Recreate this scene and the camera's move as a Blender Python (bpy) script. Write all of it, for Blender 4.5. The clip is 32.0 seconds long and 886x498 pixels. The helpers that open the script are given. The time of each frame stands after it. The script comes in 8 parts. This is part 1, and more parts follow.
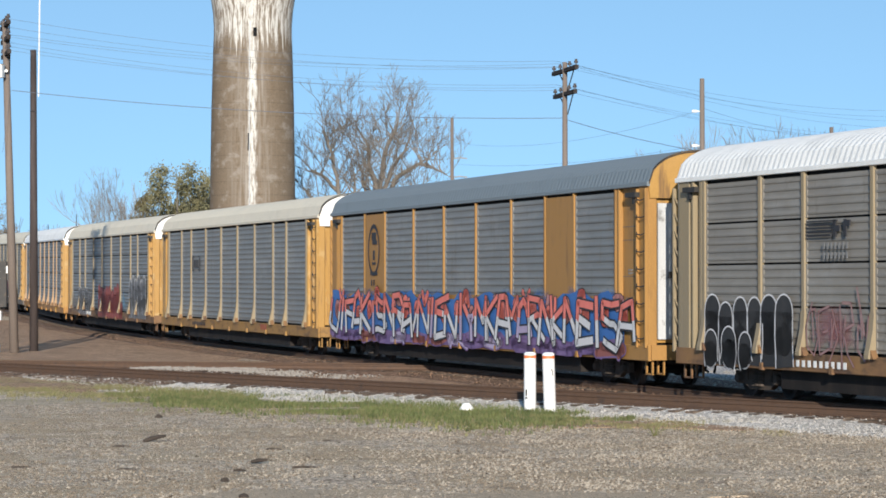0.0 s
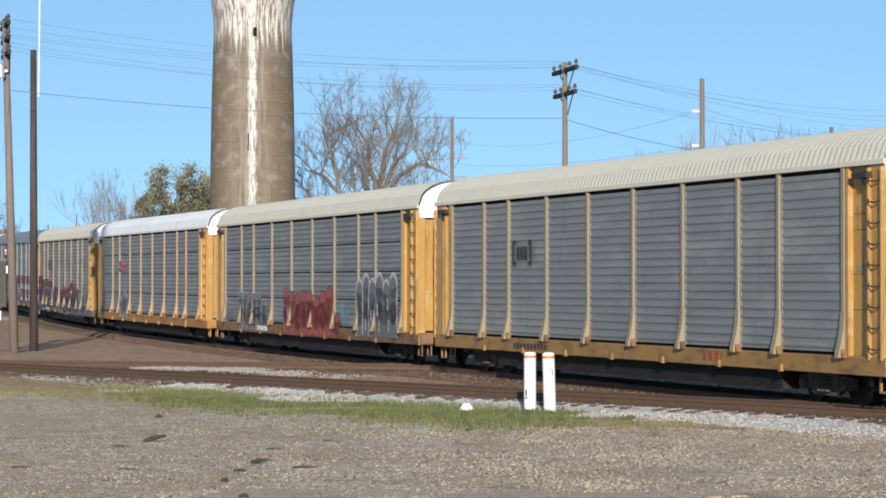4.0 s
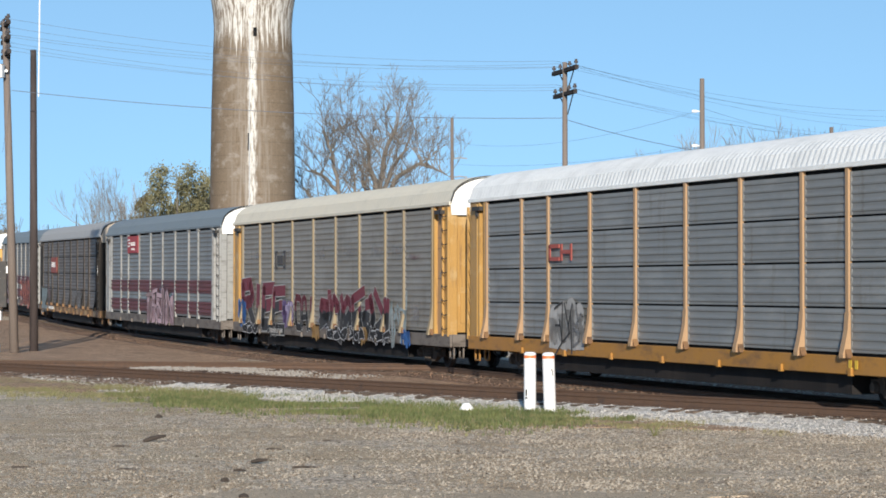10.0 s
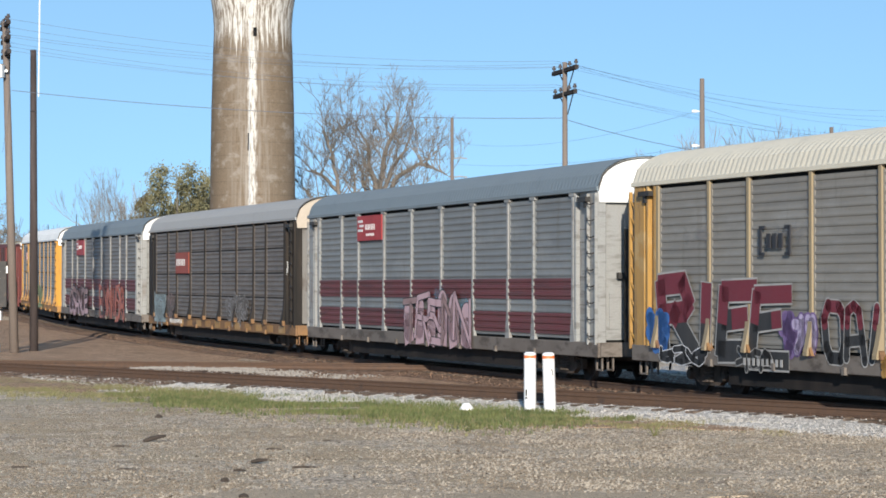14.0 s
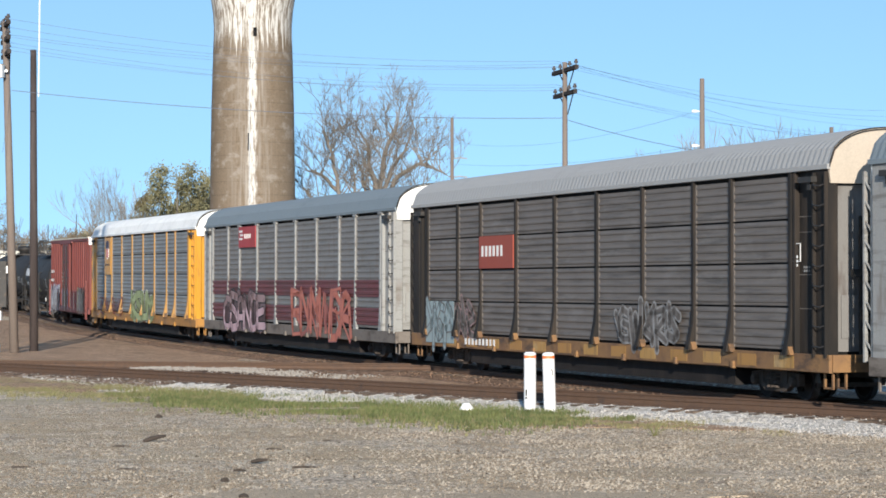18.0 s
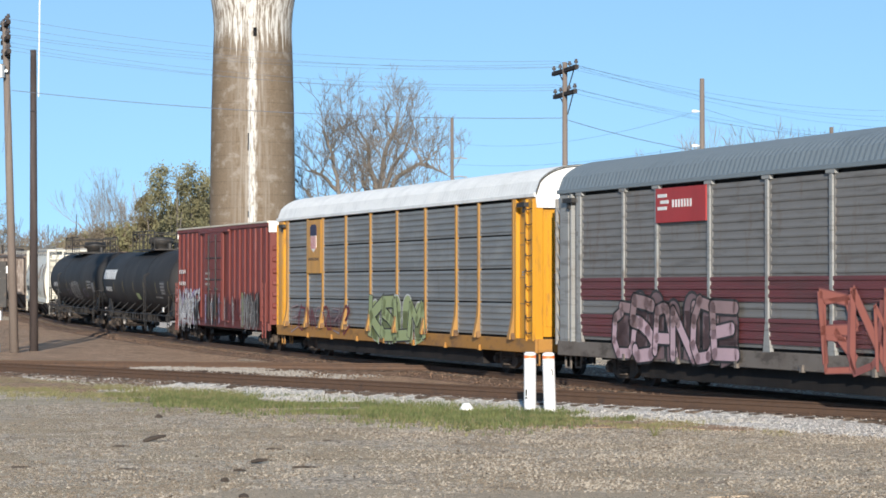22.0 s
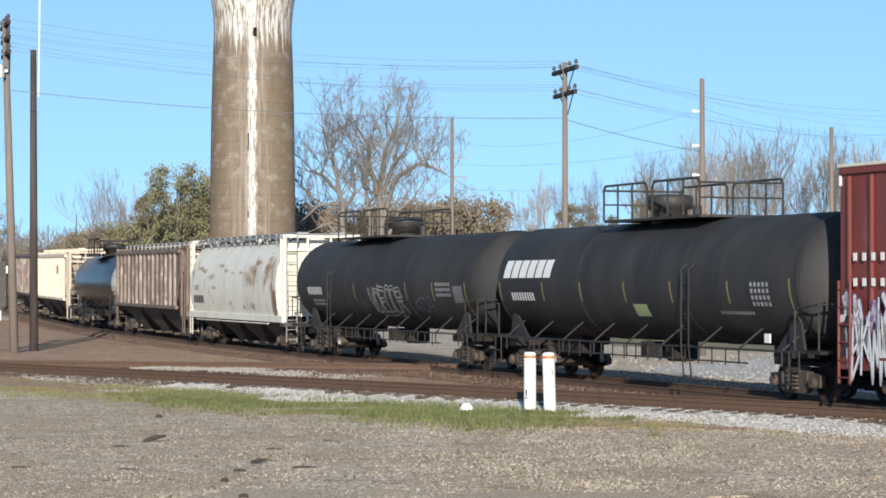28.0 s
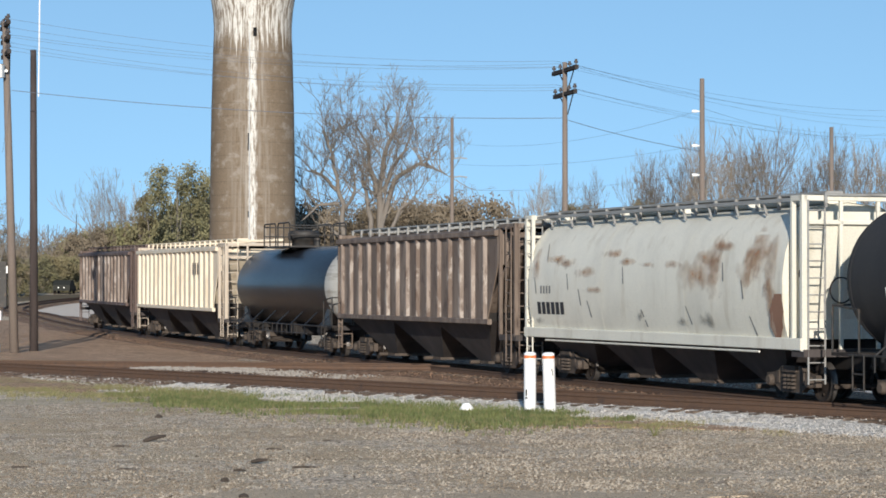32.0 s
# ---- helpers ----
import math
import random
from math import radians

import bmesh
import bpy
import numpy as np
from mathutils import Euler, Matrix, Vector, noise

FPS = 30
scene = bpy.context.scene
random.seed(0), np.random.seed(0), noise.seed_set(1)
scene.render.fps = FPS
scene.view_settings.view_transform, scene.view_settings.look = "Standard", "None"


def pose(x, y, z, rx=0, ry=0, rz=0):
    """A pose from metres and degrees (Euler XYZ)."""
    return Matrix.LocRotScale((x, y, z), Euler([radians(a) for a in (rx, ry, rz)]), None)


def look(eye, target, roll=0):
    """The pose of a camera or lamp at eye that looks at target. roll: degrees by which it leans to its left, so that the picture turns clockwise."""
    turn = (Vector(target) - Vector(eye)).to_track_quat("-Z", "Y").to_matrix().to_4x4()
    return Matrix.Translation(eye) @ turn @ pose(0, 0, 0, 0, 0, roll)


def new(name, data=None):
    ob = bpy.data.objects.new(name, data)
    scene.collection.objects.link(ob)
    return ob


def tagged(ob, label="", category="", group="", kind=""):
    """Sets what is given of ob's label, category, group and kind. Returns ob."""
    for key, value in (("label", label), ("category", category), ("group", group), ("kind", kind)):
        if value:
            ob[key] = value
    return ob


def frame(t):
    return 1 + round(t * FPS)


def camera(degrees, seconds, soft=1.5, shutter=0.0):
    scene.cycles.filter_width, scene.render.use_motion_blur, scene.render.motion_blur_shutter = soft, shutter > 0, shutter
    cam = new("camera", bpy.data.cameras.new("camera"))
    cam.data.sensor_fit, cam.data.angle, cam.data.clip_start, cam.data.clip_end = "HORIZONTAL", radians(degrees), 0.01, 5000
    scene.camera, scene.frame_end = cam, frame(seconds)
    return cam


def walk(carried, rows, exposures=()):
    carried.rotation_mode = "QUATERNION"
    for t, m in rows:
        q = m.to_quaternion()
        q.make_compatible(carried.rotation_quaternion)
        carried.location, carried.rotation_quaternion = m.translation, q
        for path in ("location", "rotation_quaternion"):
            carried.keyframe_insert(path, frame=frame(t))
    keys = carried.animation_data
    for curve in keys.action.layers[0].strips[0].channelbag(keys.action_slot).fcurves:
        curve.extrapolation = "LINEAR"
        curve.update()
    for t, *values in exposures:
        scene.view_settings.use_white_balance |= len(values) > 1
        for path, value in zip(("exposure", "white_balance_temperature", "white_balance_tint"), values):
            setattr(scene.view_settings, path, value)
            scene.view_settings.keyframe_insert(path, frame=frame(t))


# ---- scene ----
# The camera stands still on a tripod, 2.5 m above the rails, and looks slightly upwards.
cam = camera(20.947, 32.0, soft=1.7)
EYE = look((0, 0, 2.4595), (0, 100, 4.061))
# the exposure rises a little while dark cars fill the view
STOPS = 0.42
EXTRA = ((0, 0), (12.5, 0), (14, 0.08), (16, 0.12), (18, 0.18), (20, 0.2), (22, 0.13), (23, 0.05), (25, 0.06), (26.5, 0.14), (28, 0.18), (29, 0.18), (30, 0.12), (31, 0.02), (32, -0.1))
walk(cam, [(0.0, EYE), (32.0, EYE)], [(t, STOPS + x) for t, x in EXTRA])

# ---- light ----
SUN_TO = Vector((0.015, -1.0, 0.277)).normalized()
world = bpy.data.worlds.new("sky")
scene.world = world
world.use_nodes = True
wn = world.node_tree
sky = wn.nodes.new("ShaderNodeTexSky")
sky.sky_type = "NISHITA"
sky.sun_disc = False
sky.sun_elevation = math.asin(SUN_TO.z)
sky.sun_rotation = math.atan2(SUN_TO.x, SUN_TO.y)
sky.air_density, sky.dust_density, sky.ozone_density = 1.0, 0.1, 2.0
# the clear winter sky keeps its blue down to the treetops
way = wn.nodes.new("ShaderNodeTexCoord")
lift = wn.nodes.new("ShaderNodeVectorMath")
lift.operation = "ADD"
lift.inputs[1].default_value = (0.0, 0.0, 0.22)
unit = wn.nodes.new("ShaderNodeVectorMath")
unit.operation = "NORMALIZE"
wn.links.new(way.outputs["Generated"], lift.inputs[0])
wn.links.new(lift.outputs[0], unit.inputs[0])
wn.links.new(unit.outputs[0], sky.inputs[0])
tint = wn.nodes.new("ShaderNodeMix")
tint.data_type, tint.blend_type = "RGBA", "MULTIPLY"
tint.inputs[0].default_value = 1.0
tint.inputs[7].default_value = (0.87, 0.99, 1.0, 1.0)
wn.links.new(sky.outputs[0], tint.inputs[6])
wn.links.new(tint.outputs[2], wn.nodes["Background"].inputs[0])
wn.nodes["Background"].inputs[1].default_value = 0.134
sun = new("sun", bpy.data.lights.new("sun", "SUN"))
sun.data.energy, sun.data.angle, sun.data.color = 4.3, radians(0.53), (1.0, 0.92, 0.8)
sun.matrix_world = look((0, 0, 60), Vector((0, 0, 60)) - SUN_TO)

# ---- the line of the railway ----
# The running line is a slow S: nearly straight past the crossing, then a sharp bend to the right far off.
FACE = (-0.7293, 74.0)
TURN = (2.80667, -0.00048912, -6.58146e-6, -1.5328e-7)
SPEED, GAIN = 10.0324, 0.013547
HALF = 1.55


def line_table():
    g = np.arange(-420, 420.01, 0.25)
    c = np.clip(g, -150, 60)
    th = TURN[0] + TURN[1] * c + TURN[2] * c**2 + TURN[3] * c**3
    bend = TURN[1] - 300 * TURN[2] + 67500 * TURN[3]
    th = th + np.where(g < -150, np.maximum(g + 150, -140) * bend, 0)
    th = th - 0.155 * np.exp(-(((g + 107) / 10) ** 2))
    dx, dy = np.sin(th), np.cos(th)
    x = np.concatenate([[0], np.cumsum((dx[1:] + dx[:-1]) * 0.125)])
    y = np.concatenate([[0], np.cumsum((dy[1:] + dy[:-1]) * 0.125)])
    i = int(np.argmin(abs(g)))
    x, y = x + FACE[0] - x[i], y + FACE[1] - y[i]
    return g, x - np.cos(th) * HALF, y + np.sin(th) * HALF, th


LINE_S, LINE_X, LINE_Y, LINE_TH = line_table()


def rise(d):
    """How far the land rises with the distance from the camera."""
    if d < 74:
        return 0.0
    if d < 215:
        return 6.8e-5 * (d - 74) ** 2
    return 1.352 + 0.0192 * min(d - 215, 40)


def on_line(s, side=0.0):
    """A point on top of the rails at s metres along the line, side metres to the left of the travel."""
    x, y, th = (float(np.interp(s, LINE_S, v)) for v in (LINE_X, LINE_Y, LINE_TH))
    x, y = x - math.cos(th) * side, y + math.sin(th) * side
    return Vector((x, y, rise(y)))


# ---- mesh building ----
class Build:
    """Collects faces for one mesh."""

    def __init__(self):
        self.v, self.f, self.m, self.s = [], [], [], []
        self.slot, self.soft = 0, False

    def add(self, verts, faces):
        n = len(self.v)
        self.v += [tuple(p) for p in verts]
        for f in faces:
            self.f.append(tuple(n + i for i in f))
            self.m.append(self.slot)
            self.s.append(self.soft)
        return self

    def box(self, x0, x1, y0, y1, z0, z1, e=0.0):
        """A box; e bevels the edges that run along its longest side."""
        if e <= 0:
            vs = [(x, y, z) for x in (x0, x1) for y in (y0, y1) for z in (z0, z1)]
            return self.add(vs, [(0, 1, 3, 2), (4, 6, 7, 5), (0, 4, 5, 1), (2, 3, 7, 6), (0, 2, 6, 4), (1, 5, 7, 3)])
        dims = (x1 - x0, y1 - y0, z1 - z0)
        k = dims.index(max(dims))
        lo, hi = (x0, y0, z0), (x1, y1, z1)
        a, b = [i for i in range(3) if i != k]
        ring = [(lo[a] + e, lo[b]), (hi[a] - e, lo[b]), (hi[a], lo[b] + e), (hi[a], hi[b] - e), (hi[a] - e, hi[b]), (lo[a] + e, hi[b]), (lo[a], hi[b] - e), (lo[a], lo[b] + e)]
        vs = []
        for end in (lo[k], hi[k]):
            for p, q in ring:
                c = [0, 0, 0]
                c[k], c[a], c[b] = end, p, q
                vs.append(c)
        fs = [(i, (i + 1) % 8, 8 + (i + 1) % 8, 8 + i) for i in range(8)] + [tuple(range(7, -1, -1)), tuple(range(8, 16))]
        if k == 1:
            fs = [f[::-1] for f in fs]
        return self.add(vs, fs)

    def rod(self, a, b, r, n=6, r2=None, caps=True):
        a, b = Vector(a), Vector(b)
        d = (b - a).normalized()
        u = d.orthogonal().normalized()
        w = d.cross(u)
        r2 = r if r2 is None else r2
        vs = []
        for p, q in ((a, r), (b, r2)):
            for i in range(n):
                t = 2 * math.pi * i / n
                vs.append(p + u * (q * math.cos(t)) + w * (q * math.sin(t)))
        fs = [(i, (i + 1) % n, n + (i + 1) % n, n + i) for i in range(n)]
        if caps:
            fs += [tuple(range(n - 1, -1, -1)), tuple(range(n, 2 * n))]
        return self.add(vs, fs)

    def pipe(self, pts, r, n=6):
        for a, b in zip(pts, pts[1:]):
            self.rod(a, b, r, n)
        return self

    def spun(self, profile, n=24, axis="z", at=(0, 0, 0)):
        """Turns (radius, height) pairs round an axis."""
        vs = []
        for r, h in profile:
            for i in range(n):
                t = 2 * math.pi * i / n
                c, s = r * math.cos(t), r * math.sin(t)
                p = {"z": (c, s, h), "x": (h, c, s), "y": (s, h, c)}[axis]
                vs.append((p[0] + at[0], p[1] + at[1], p[2] + at[2]))
        fs = []
        for j in range(len(profile) - 1):
            for i in range(n):
                k = (i + 1) % n
                fs.append((j * n + i, j * n + k, (j + 1) * n + k, (j + 1) * n + i))
        return self.add(vs, fs)

    def prism(self, poly, y0, y1, axis="y"):
        """A polygon of (x, z), drawn out from y0 to y1 (axis "x": a polygon of (y, z), from x0 to x1; "z": of (x, y))."""
        n = len(poly)
        put = {"y": lambda p, h: (p[0], h, p[1]), "x": lambda p, h: (h, p[0], p[1]), "z": lambda p, h: (p[0], p[1], h)}[axis]
        vs = [put(p, y0) for p in poly] + [put(p, y1) for p in poly]
        area = sum(poly[i][0] * poly[(i + 1) % n][1] - poly[(i + 1) % n][0] * poly[i][1] for i in range(n))
        fs = [(i, (i + 1) % n, n + (i + 1) % n, n + i) for i in range(n)] + [tuple(range(n - 1, -1, -1)), tuple(range(n, 2 * n))]
        if (area < 0) != (axis == "y"):
            fs = [f[::-1] for f in fs]
        return self.add(vs, fs)

    def grid(self, rows):
        """Faces over rows of points."""
        n = len(rows[0])
        vs = [p for r in rows for p in r]
        fs = [(j * n + i, j * n + i + 1, (j + 1) * n + i + 1, (j + 1) * n + i) for j in range(len(rows) - 1) for i in range(n - 1)]
        return self.add(vs, fs)

    def mesh(self, name, *mats):
        me = bpy.data.meshes.new(name)
        me.from_pydata(self.v, [], self.f)
        for m in mats:
            me.materials.append(m)
        me.polygons.foreach_set("material_index", self.m)
        me.polygons.foreach_set("use_smooth", self.s)
        me.update()
        return me


def part(name, shape, mats, parent, label="", m=None):
    """One mesh object under a thing or part; shape is a Build or a ready mesh."""
    if isinstance(shape, Build):
        shape = shape.mesh(name, *(mats if isinstance(mats, (list, tuple)) else [mats]))
    ob = new(name, shape)
    ob.parent = parent
    if m is not None:
        ob.matrix_basis = m
    if label:
        tagged(ob, label)
    return ob


def thing(name, label, category, group="", kind="", m=None, shape=None, mats=()):
    data = None
    if shape is not None:
        data = shape.mesh(name, *(mats if isinstance(mats, (list, tuple)) else [mats]))
    ob = new(name, data)
    if m is not None:
        ob.matrix_basis = m
    return tagged(ob, label, category, group, kind)


# ---- materials ----
def mat(name, colour, rough=0.6, metal=0.0, vary=0.25, scale=3.0, grain=40.0, bump=0.15, second=None, cover=0.45, streak=1.0, sharp=0.12, spec=0.5, per_object=0.0):
    """A procedural surface: a base colour that varies at two scales, a second colour in patches or streaks, and fine relief."""
    m = bpy.data.materials.new(name)
    m.use_nodes = True
    t = m.node_tree
    b = t.nodes["Principled BSDF"]
    N, L = t.nodes.new, t.links.new
    co = N("ShaderNodeTexCoord")
    info = N("ShaderNodeObjectInfo")
    shift = N("ShaderNodeVectorMath")
    shift.operation = "MULTIPLY_ADD"
    shift.inputs[1].default_value = (37.0, 23.0, 11.0)
    L(info.outputs["Random"], shift.inputs[0])
    L(co.outputs["Object"], shift.inputs[2])
    stretch = N("ShaderNodeVectorMath")
    stretch.operation = "MULTIPLY"
    stretch.inputs[1].default_value = (1.0, 1.0, 1.0 / streak)
    L(shift.outputs[0], stretch.inputs[0])

    def noise_node(sc, detail, src):
        n = N("ShaderNodeTexNoise")
        n.inputs["Scale"].default_value, n.inputs["Detail"].default_value, n.inputs["Roughness"].default_value = sc, detail, 0.62
        L(src.outputs[0], n.inputs["Vector"])
        return n

    big, fine = noise_node(scale, 5, stretch), noise_node(grain, 3, shift)

    def mix(kind, fac, a, c):
        n = N("ShaderNodeMix")
        n.data_type, n.blend_type = "RGBA", kind
        for sock, val in ((n.inputs[0], fac), (n.inputs[6], a), (n.inputs[7], c)):
            if isinstance(val, (int, float)):
                sock.default_value = val
            elif isinstance(val, tuple):
                sock.default_value = (*val, 1.0)
            else:
                L(val, sock)
        return n.outputs[2]

    def span(src, lo, hi, a, c):
        n = N("ShaderNodeMapRange")
        n.inputs[1].default_value, n.inputs[2].default_value, n.inputs[3].default_value, n.inputs[4].default_value = lo, hi, a, c
        L(src, n.inputs[0])
        return n.outputs[0]

    col = colour
    if second is not None:
        fac = span(big.outputs[0], 1 - cover - sharp, 1 - cover + sharp, 0.0, 1.0)
        col = mix("MIX", fac, tuple(colour), tuple(second))
    hue = N("ShaderNodeHueSaturation")
    val = N("ShaderNodeMath")
    val.operation = "MULTIPLY"
    L(span(big.outputs[0], 0.25, 0.75, 1 - vary, 1 + vary), val.inputs[0])
    L(span(fine.outputs[0], 0.25, 0.75, 1 - vary * 0.6, 1 + vary * 0.6), val.inputs[1])
    last = val.outputs[0]
    if per_object:
        v2 = N("ShaderNodeMath")
        v2.operation = "MULTIPLY"
        L(last, v2.inputs[0])
        L(span(info.outputs["Random"], 0, 1, 1 - per_object, 1 + per_object), v2.inputs[1])
        last = v2.outputs[0]
    L(last, hue.inputs["Value"])
    if isinstance(col, tuple):
        hue.inputs["Color"].default_value = (*col, 1.0)
    else:
        L(col, hue.inputs["Color"])
    L(hue.outputs[0], b.inputs["Base Color"])
    L(span(fine.outputs[0], 0.3, 0.7, max(0.02, rough - 0.08), min(1, rough + 0.08)), b.inputs["Roughness"])
    b.inputs["Metallic"].default_value = metal
    b.inputs["Specular IOR Level"].default_value = spec
    if bump:
        bp = N("ShaderNodeBump")
        bp.inputs["Strength"].default_value = bump
        bp.inputs["Distance"].default_value = 0.02
        L(fine.outputs[0], bp.inputs["Height"])
        L(bp.outputs[0], b.inputs["Normal"])
    return m


def pebbly(name, colour, second, cell=24.0, deep=0.5, contrast=0.55, **more):
    """Ground of packed stones: each cell has its own tone, with relief between the cells."""
    m = mat(name, colour, 0.95, second=second, spec=0.15, **more)
    t = m.node_tree
    N, L = t.nodes.new, t.links.new
    b = t.nodes["Principled BSDF"]
    src = b.inputs["Base Color"].links[0].from_socket
    co = N("ShaderNodeTexCoord")
    tones, heights = [], []
    for size in (cell, cell * 2.3):
        v = N("ShaderNodeTexVoronoi")
        v.inputs["Scale"].default_value = size
        v.inputs["Randomness"].default_value = 1.0
        L(co.outputs["Object"], v.inputs["Vector"])
        sep = N("ShaderNodeSeparateColor")
        L(v.outputs["Color"], sep.inputs[0])
        r = N("ShaderNodeMapRange")
        r.inputs[3].default_value, r.inputs[4].default_value = 1 - contrast, 1 + contrast
        L(sep.outputs[0], r.inputs[0])
        tones.append(r.outputs[0])
        heights.append(v.outputs["Distance"])
    k = N("ShaderNodeMath")
    k.operation = "MULTIPLY"
    L(tones[0], k.inputs[0])
    L(tones[1], k.inputs[1])
    hue = N("ShaderNodeHueSaturation")
    L(src, hue.inputs["Color"])
    L(k.outputs[0], hue.inputs["Value"])
    L(hue.outputs[0], b.inputs["Base Color"])
    b.inputs["Specular IOR Level"].default_value = 0.08
    bp = N("ShaderNodeBump")
    bp.invert = True
    bp.inputs["Strength"].default_value, bp.inputs["Distance"].default_value = deep, 0.6 / cell
    L(heights[0], bp.inputs["Height"])
    L(b.inputs["Normal"].links[0].from_socket, bp.inputs["Normal"])
    L(bp.outputs[0], b.inputs["Normal"])
    return m


def weather(m, scale, lo, hi, colour, amount):
    """Lays stains and streaks of another colour over a surface; scale stretches them along each axis."""
    t = m.node_tree
    N, L = t.nodes.new, t.links.new
    b = t.nodes["Principled BSDF"]
    src = b.inputs["Base Color"].links[0].from_socket
    co, info = N("ShaderNodeTexCoord"), N("ShaderNodeObjectInfo")
    shift = N("ShaderNodeVectorMath")
    shift.operation = "MULTIPLY_ADD"
    shift.inputs[1].default_value = (53.0, 29.0, 17.0)
    L(info.outputs["Random"], shift.inputs[0])
    L(co.outputs["Object"], shift.inputs[2])
    mp = N("ShaderNodeVectorMath")
    mp.operation = "MULTIPLY"
    mp.inputs[1].default_value = scale
    L(shift.outputs[0], mp.inputs[0])
    n = N("ShaderNodeTexNoise")
    n.inputs["Scale"].default_value, n.inputs["Detail"].default_value, n.inputs["Roughness"].default_value = 1.0, 5, 0.62
    L(mp.outputs[0], n.inputs["Vector"])
    r = N("ShaderNodeMapRange")
    r.inputs[1].default_value, r.inputs[2].default_value, r.inputs[3].default_value, r.inputs[4].default_value = lo, hi, 0.0, amount
    L(n.outputs[0], r.inputs[0])
    mx = N("ShaderNodeMix")
    mx.data_type = "RGBA"
    L(r.outputs[0], mx.inputs[0])
    L(src, mx.inputs[6])
    mx.inputs[7].default_value = (*colour, 1.0)
    L(mx.outputs[2], b.inputs["Base Color"])
    return m
GRAVEL = pebbly("grey_gravel", (0.6, 0.49, 0.375), (0.47, 0.385, 0.292), 17, 0.55, 0.5, vary=0.32, scale=0.9, grain=4.0, bump=0.4, cover=0.45, sharp=0.15)
weather(GRAVEL, (0.35, 0.5, 1.0), 0.52, 0.58, (0.47, 0.365, 0.25), 0.85)
weather(GRAVEL, (1.3, 1.6, 1.0), 0.56, 0.64, (0.26, 0.2, 0.15), 0.65)
weather(GRAVEL, (3.5, 4.0, 1.0), 0.58, 0.68, (0.2, 0.16, 0.12), 0.6)
weather(GRAVEL, (0.22, 0.4, 1.0), 0.55, 0.63, (0.43, 0.35, 0.245), 0.6)
weather(GRAVEL, (0.8, 1.1, 1.0), 0.57, 0.63, (0.66, 0.57, 0.45), 0.6)
DIRT = pebbly("tan_dirt", (0.45, 0.3, 0.2), (0.34, 0.225, 0.15), 14, 0.6, 0.4, vary=0.3, scale=0.5, grain=3.0, bump=0.7, cover=0.42, sharp=0.2)
weather(DIRT, (0.5, 0.7, 1.0), 0.54, 0.64, (0.2, 0.14, 0.095), 0.7)
weather(DIRT, (1.6, 2.0, 1.0), 0.58, 0.66, (0.6, 0.47, 0.34), 0.5)
RUSTY = pebbly("rust_stained_ballast", (0.27, 0.175, 0.12), (0.15, 0.1, 0.074), 16, 0.8, 0.5, vary=0.35, scale=0.9, grain=5.0, bump=0.8, cover=0.45, sharp=0.2)
BALLAST = pebbly("pale_ballast", (0.56, 0.52, 0.48), (0.4, 0.36, 0.33), 16, 0.8, 0.45, vary=0.28, scale=0.8, grain=5.0, bump=0.8, cover=0.4, sharp=0.2)
SIDE_BALLAST = pebbly("mixed_ballast", (0.7, 0.66, 0.61), (0.42, 0.38, 0.34), 16, 0.8, 0.45, vary=0.28, scale=0.8, grain=5.0, bump=0.8, cover=0.4, sharp=0.2)
weather(SIDE_BALLAST, (0.45, 0.45, 1.0), 0.57, 0.65, (0.3, 0.24, 0.18), 0.5)
FAR_GRAVEL = mat("pale_far_gravel", (0.72, 0.62, 0.52), 0.95, vary=0.2, scale=0.3, grain=2.0, bump=0.0, second=(0.5, 0.45, 0.4), cover=0.4, sharp=0.2, spec=0.1)
SAND = pebbly("sandy_earth", (0.5, 0.4, 0.29), (0.42, 0.33, 0.235), 30, 0.4, 0.2, vary=0.2, scale=1.2, grain=6.0, bump=0.4, cover=0.45, sharp=0.2)
STONE = mat("loose_stone", (0.26, 0.215, 0.165), 0.9, vary=0.3, scale=2.0, grain=30, bump=0.3, second=(0.13, 0.11, 0.09), cover=0.45, spec=0.2)
PALE_STONE = mat("pale_stone", (0.45, 0.4, 0.33), 0.9, vary=0.3, scale=2.0, grain=30, bump=0.3, second=(0.22, 0.2, 0.18), cover=0.4, spec=0.2)
COARSE_STONE = mat("coarse_stone", (0.47, 0.41, 0.335), 0.9, vary=0.3, scale=2.0, grain=30, bump=0.3, second=(0.27, 0.23, 0.19), cover=0.45, spec=0.2)
CRUMB = mat("earth_crumb", (0.11, 0.09, 0.07), 0.95, vary=0.3, scale=2.0, grain=30, bump=0.3, spec=0.1)
SOIL_FAR = mat("far_field", (0.2, 0.19, 0.1), 0.95, vary=0.3, scale=0.05, grain=0.8, bump=0.3, second=(0.26, 0.2, 0.13), cover=0.45, sharp=0.2, spec=0.1)
TIE = mat("old_timber_tie", (0.085, 0.062, 0.048), 0.9, vary=0.4, scale=2.0, grain=25, bump=0.6, second=(0.16, 0.12, 0.09), cover=0.4, per_object=0.3)
RAIL = mat("rusty_rail", (0.13, 0.078, 0.052), 0.75, 0.3, vary=0.3, scale=4, grain=40, bump=0.3, second=(0.06, 0.042, 0.035), cover=0.4)
POLE_WOOD = mat("weathered_pole_wood", (0.21, 0.17, 0.145), 0.9, vary=0.3, scale=1.5, grain=20, bump=0.6, second=(0.13, 0.105, 0.09), cover=0.45, streak=8)
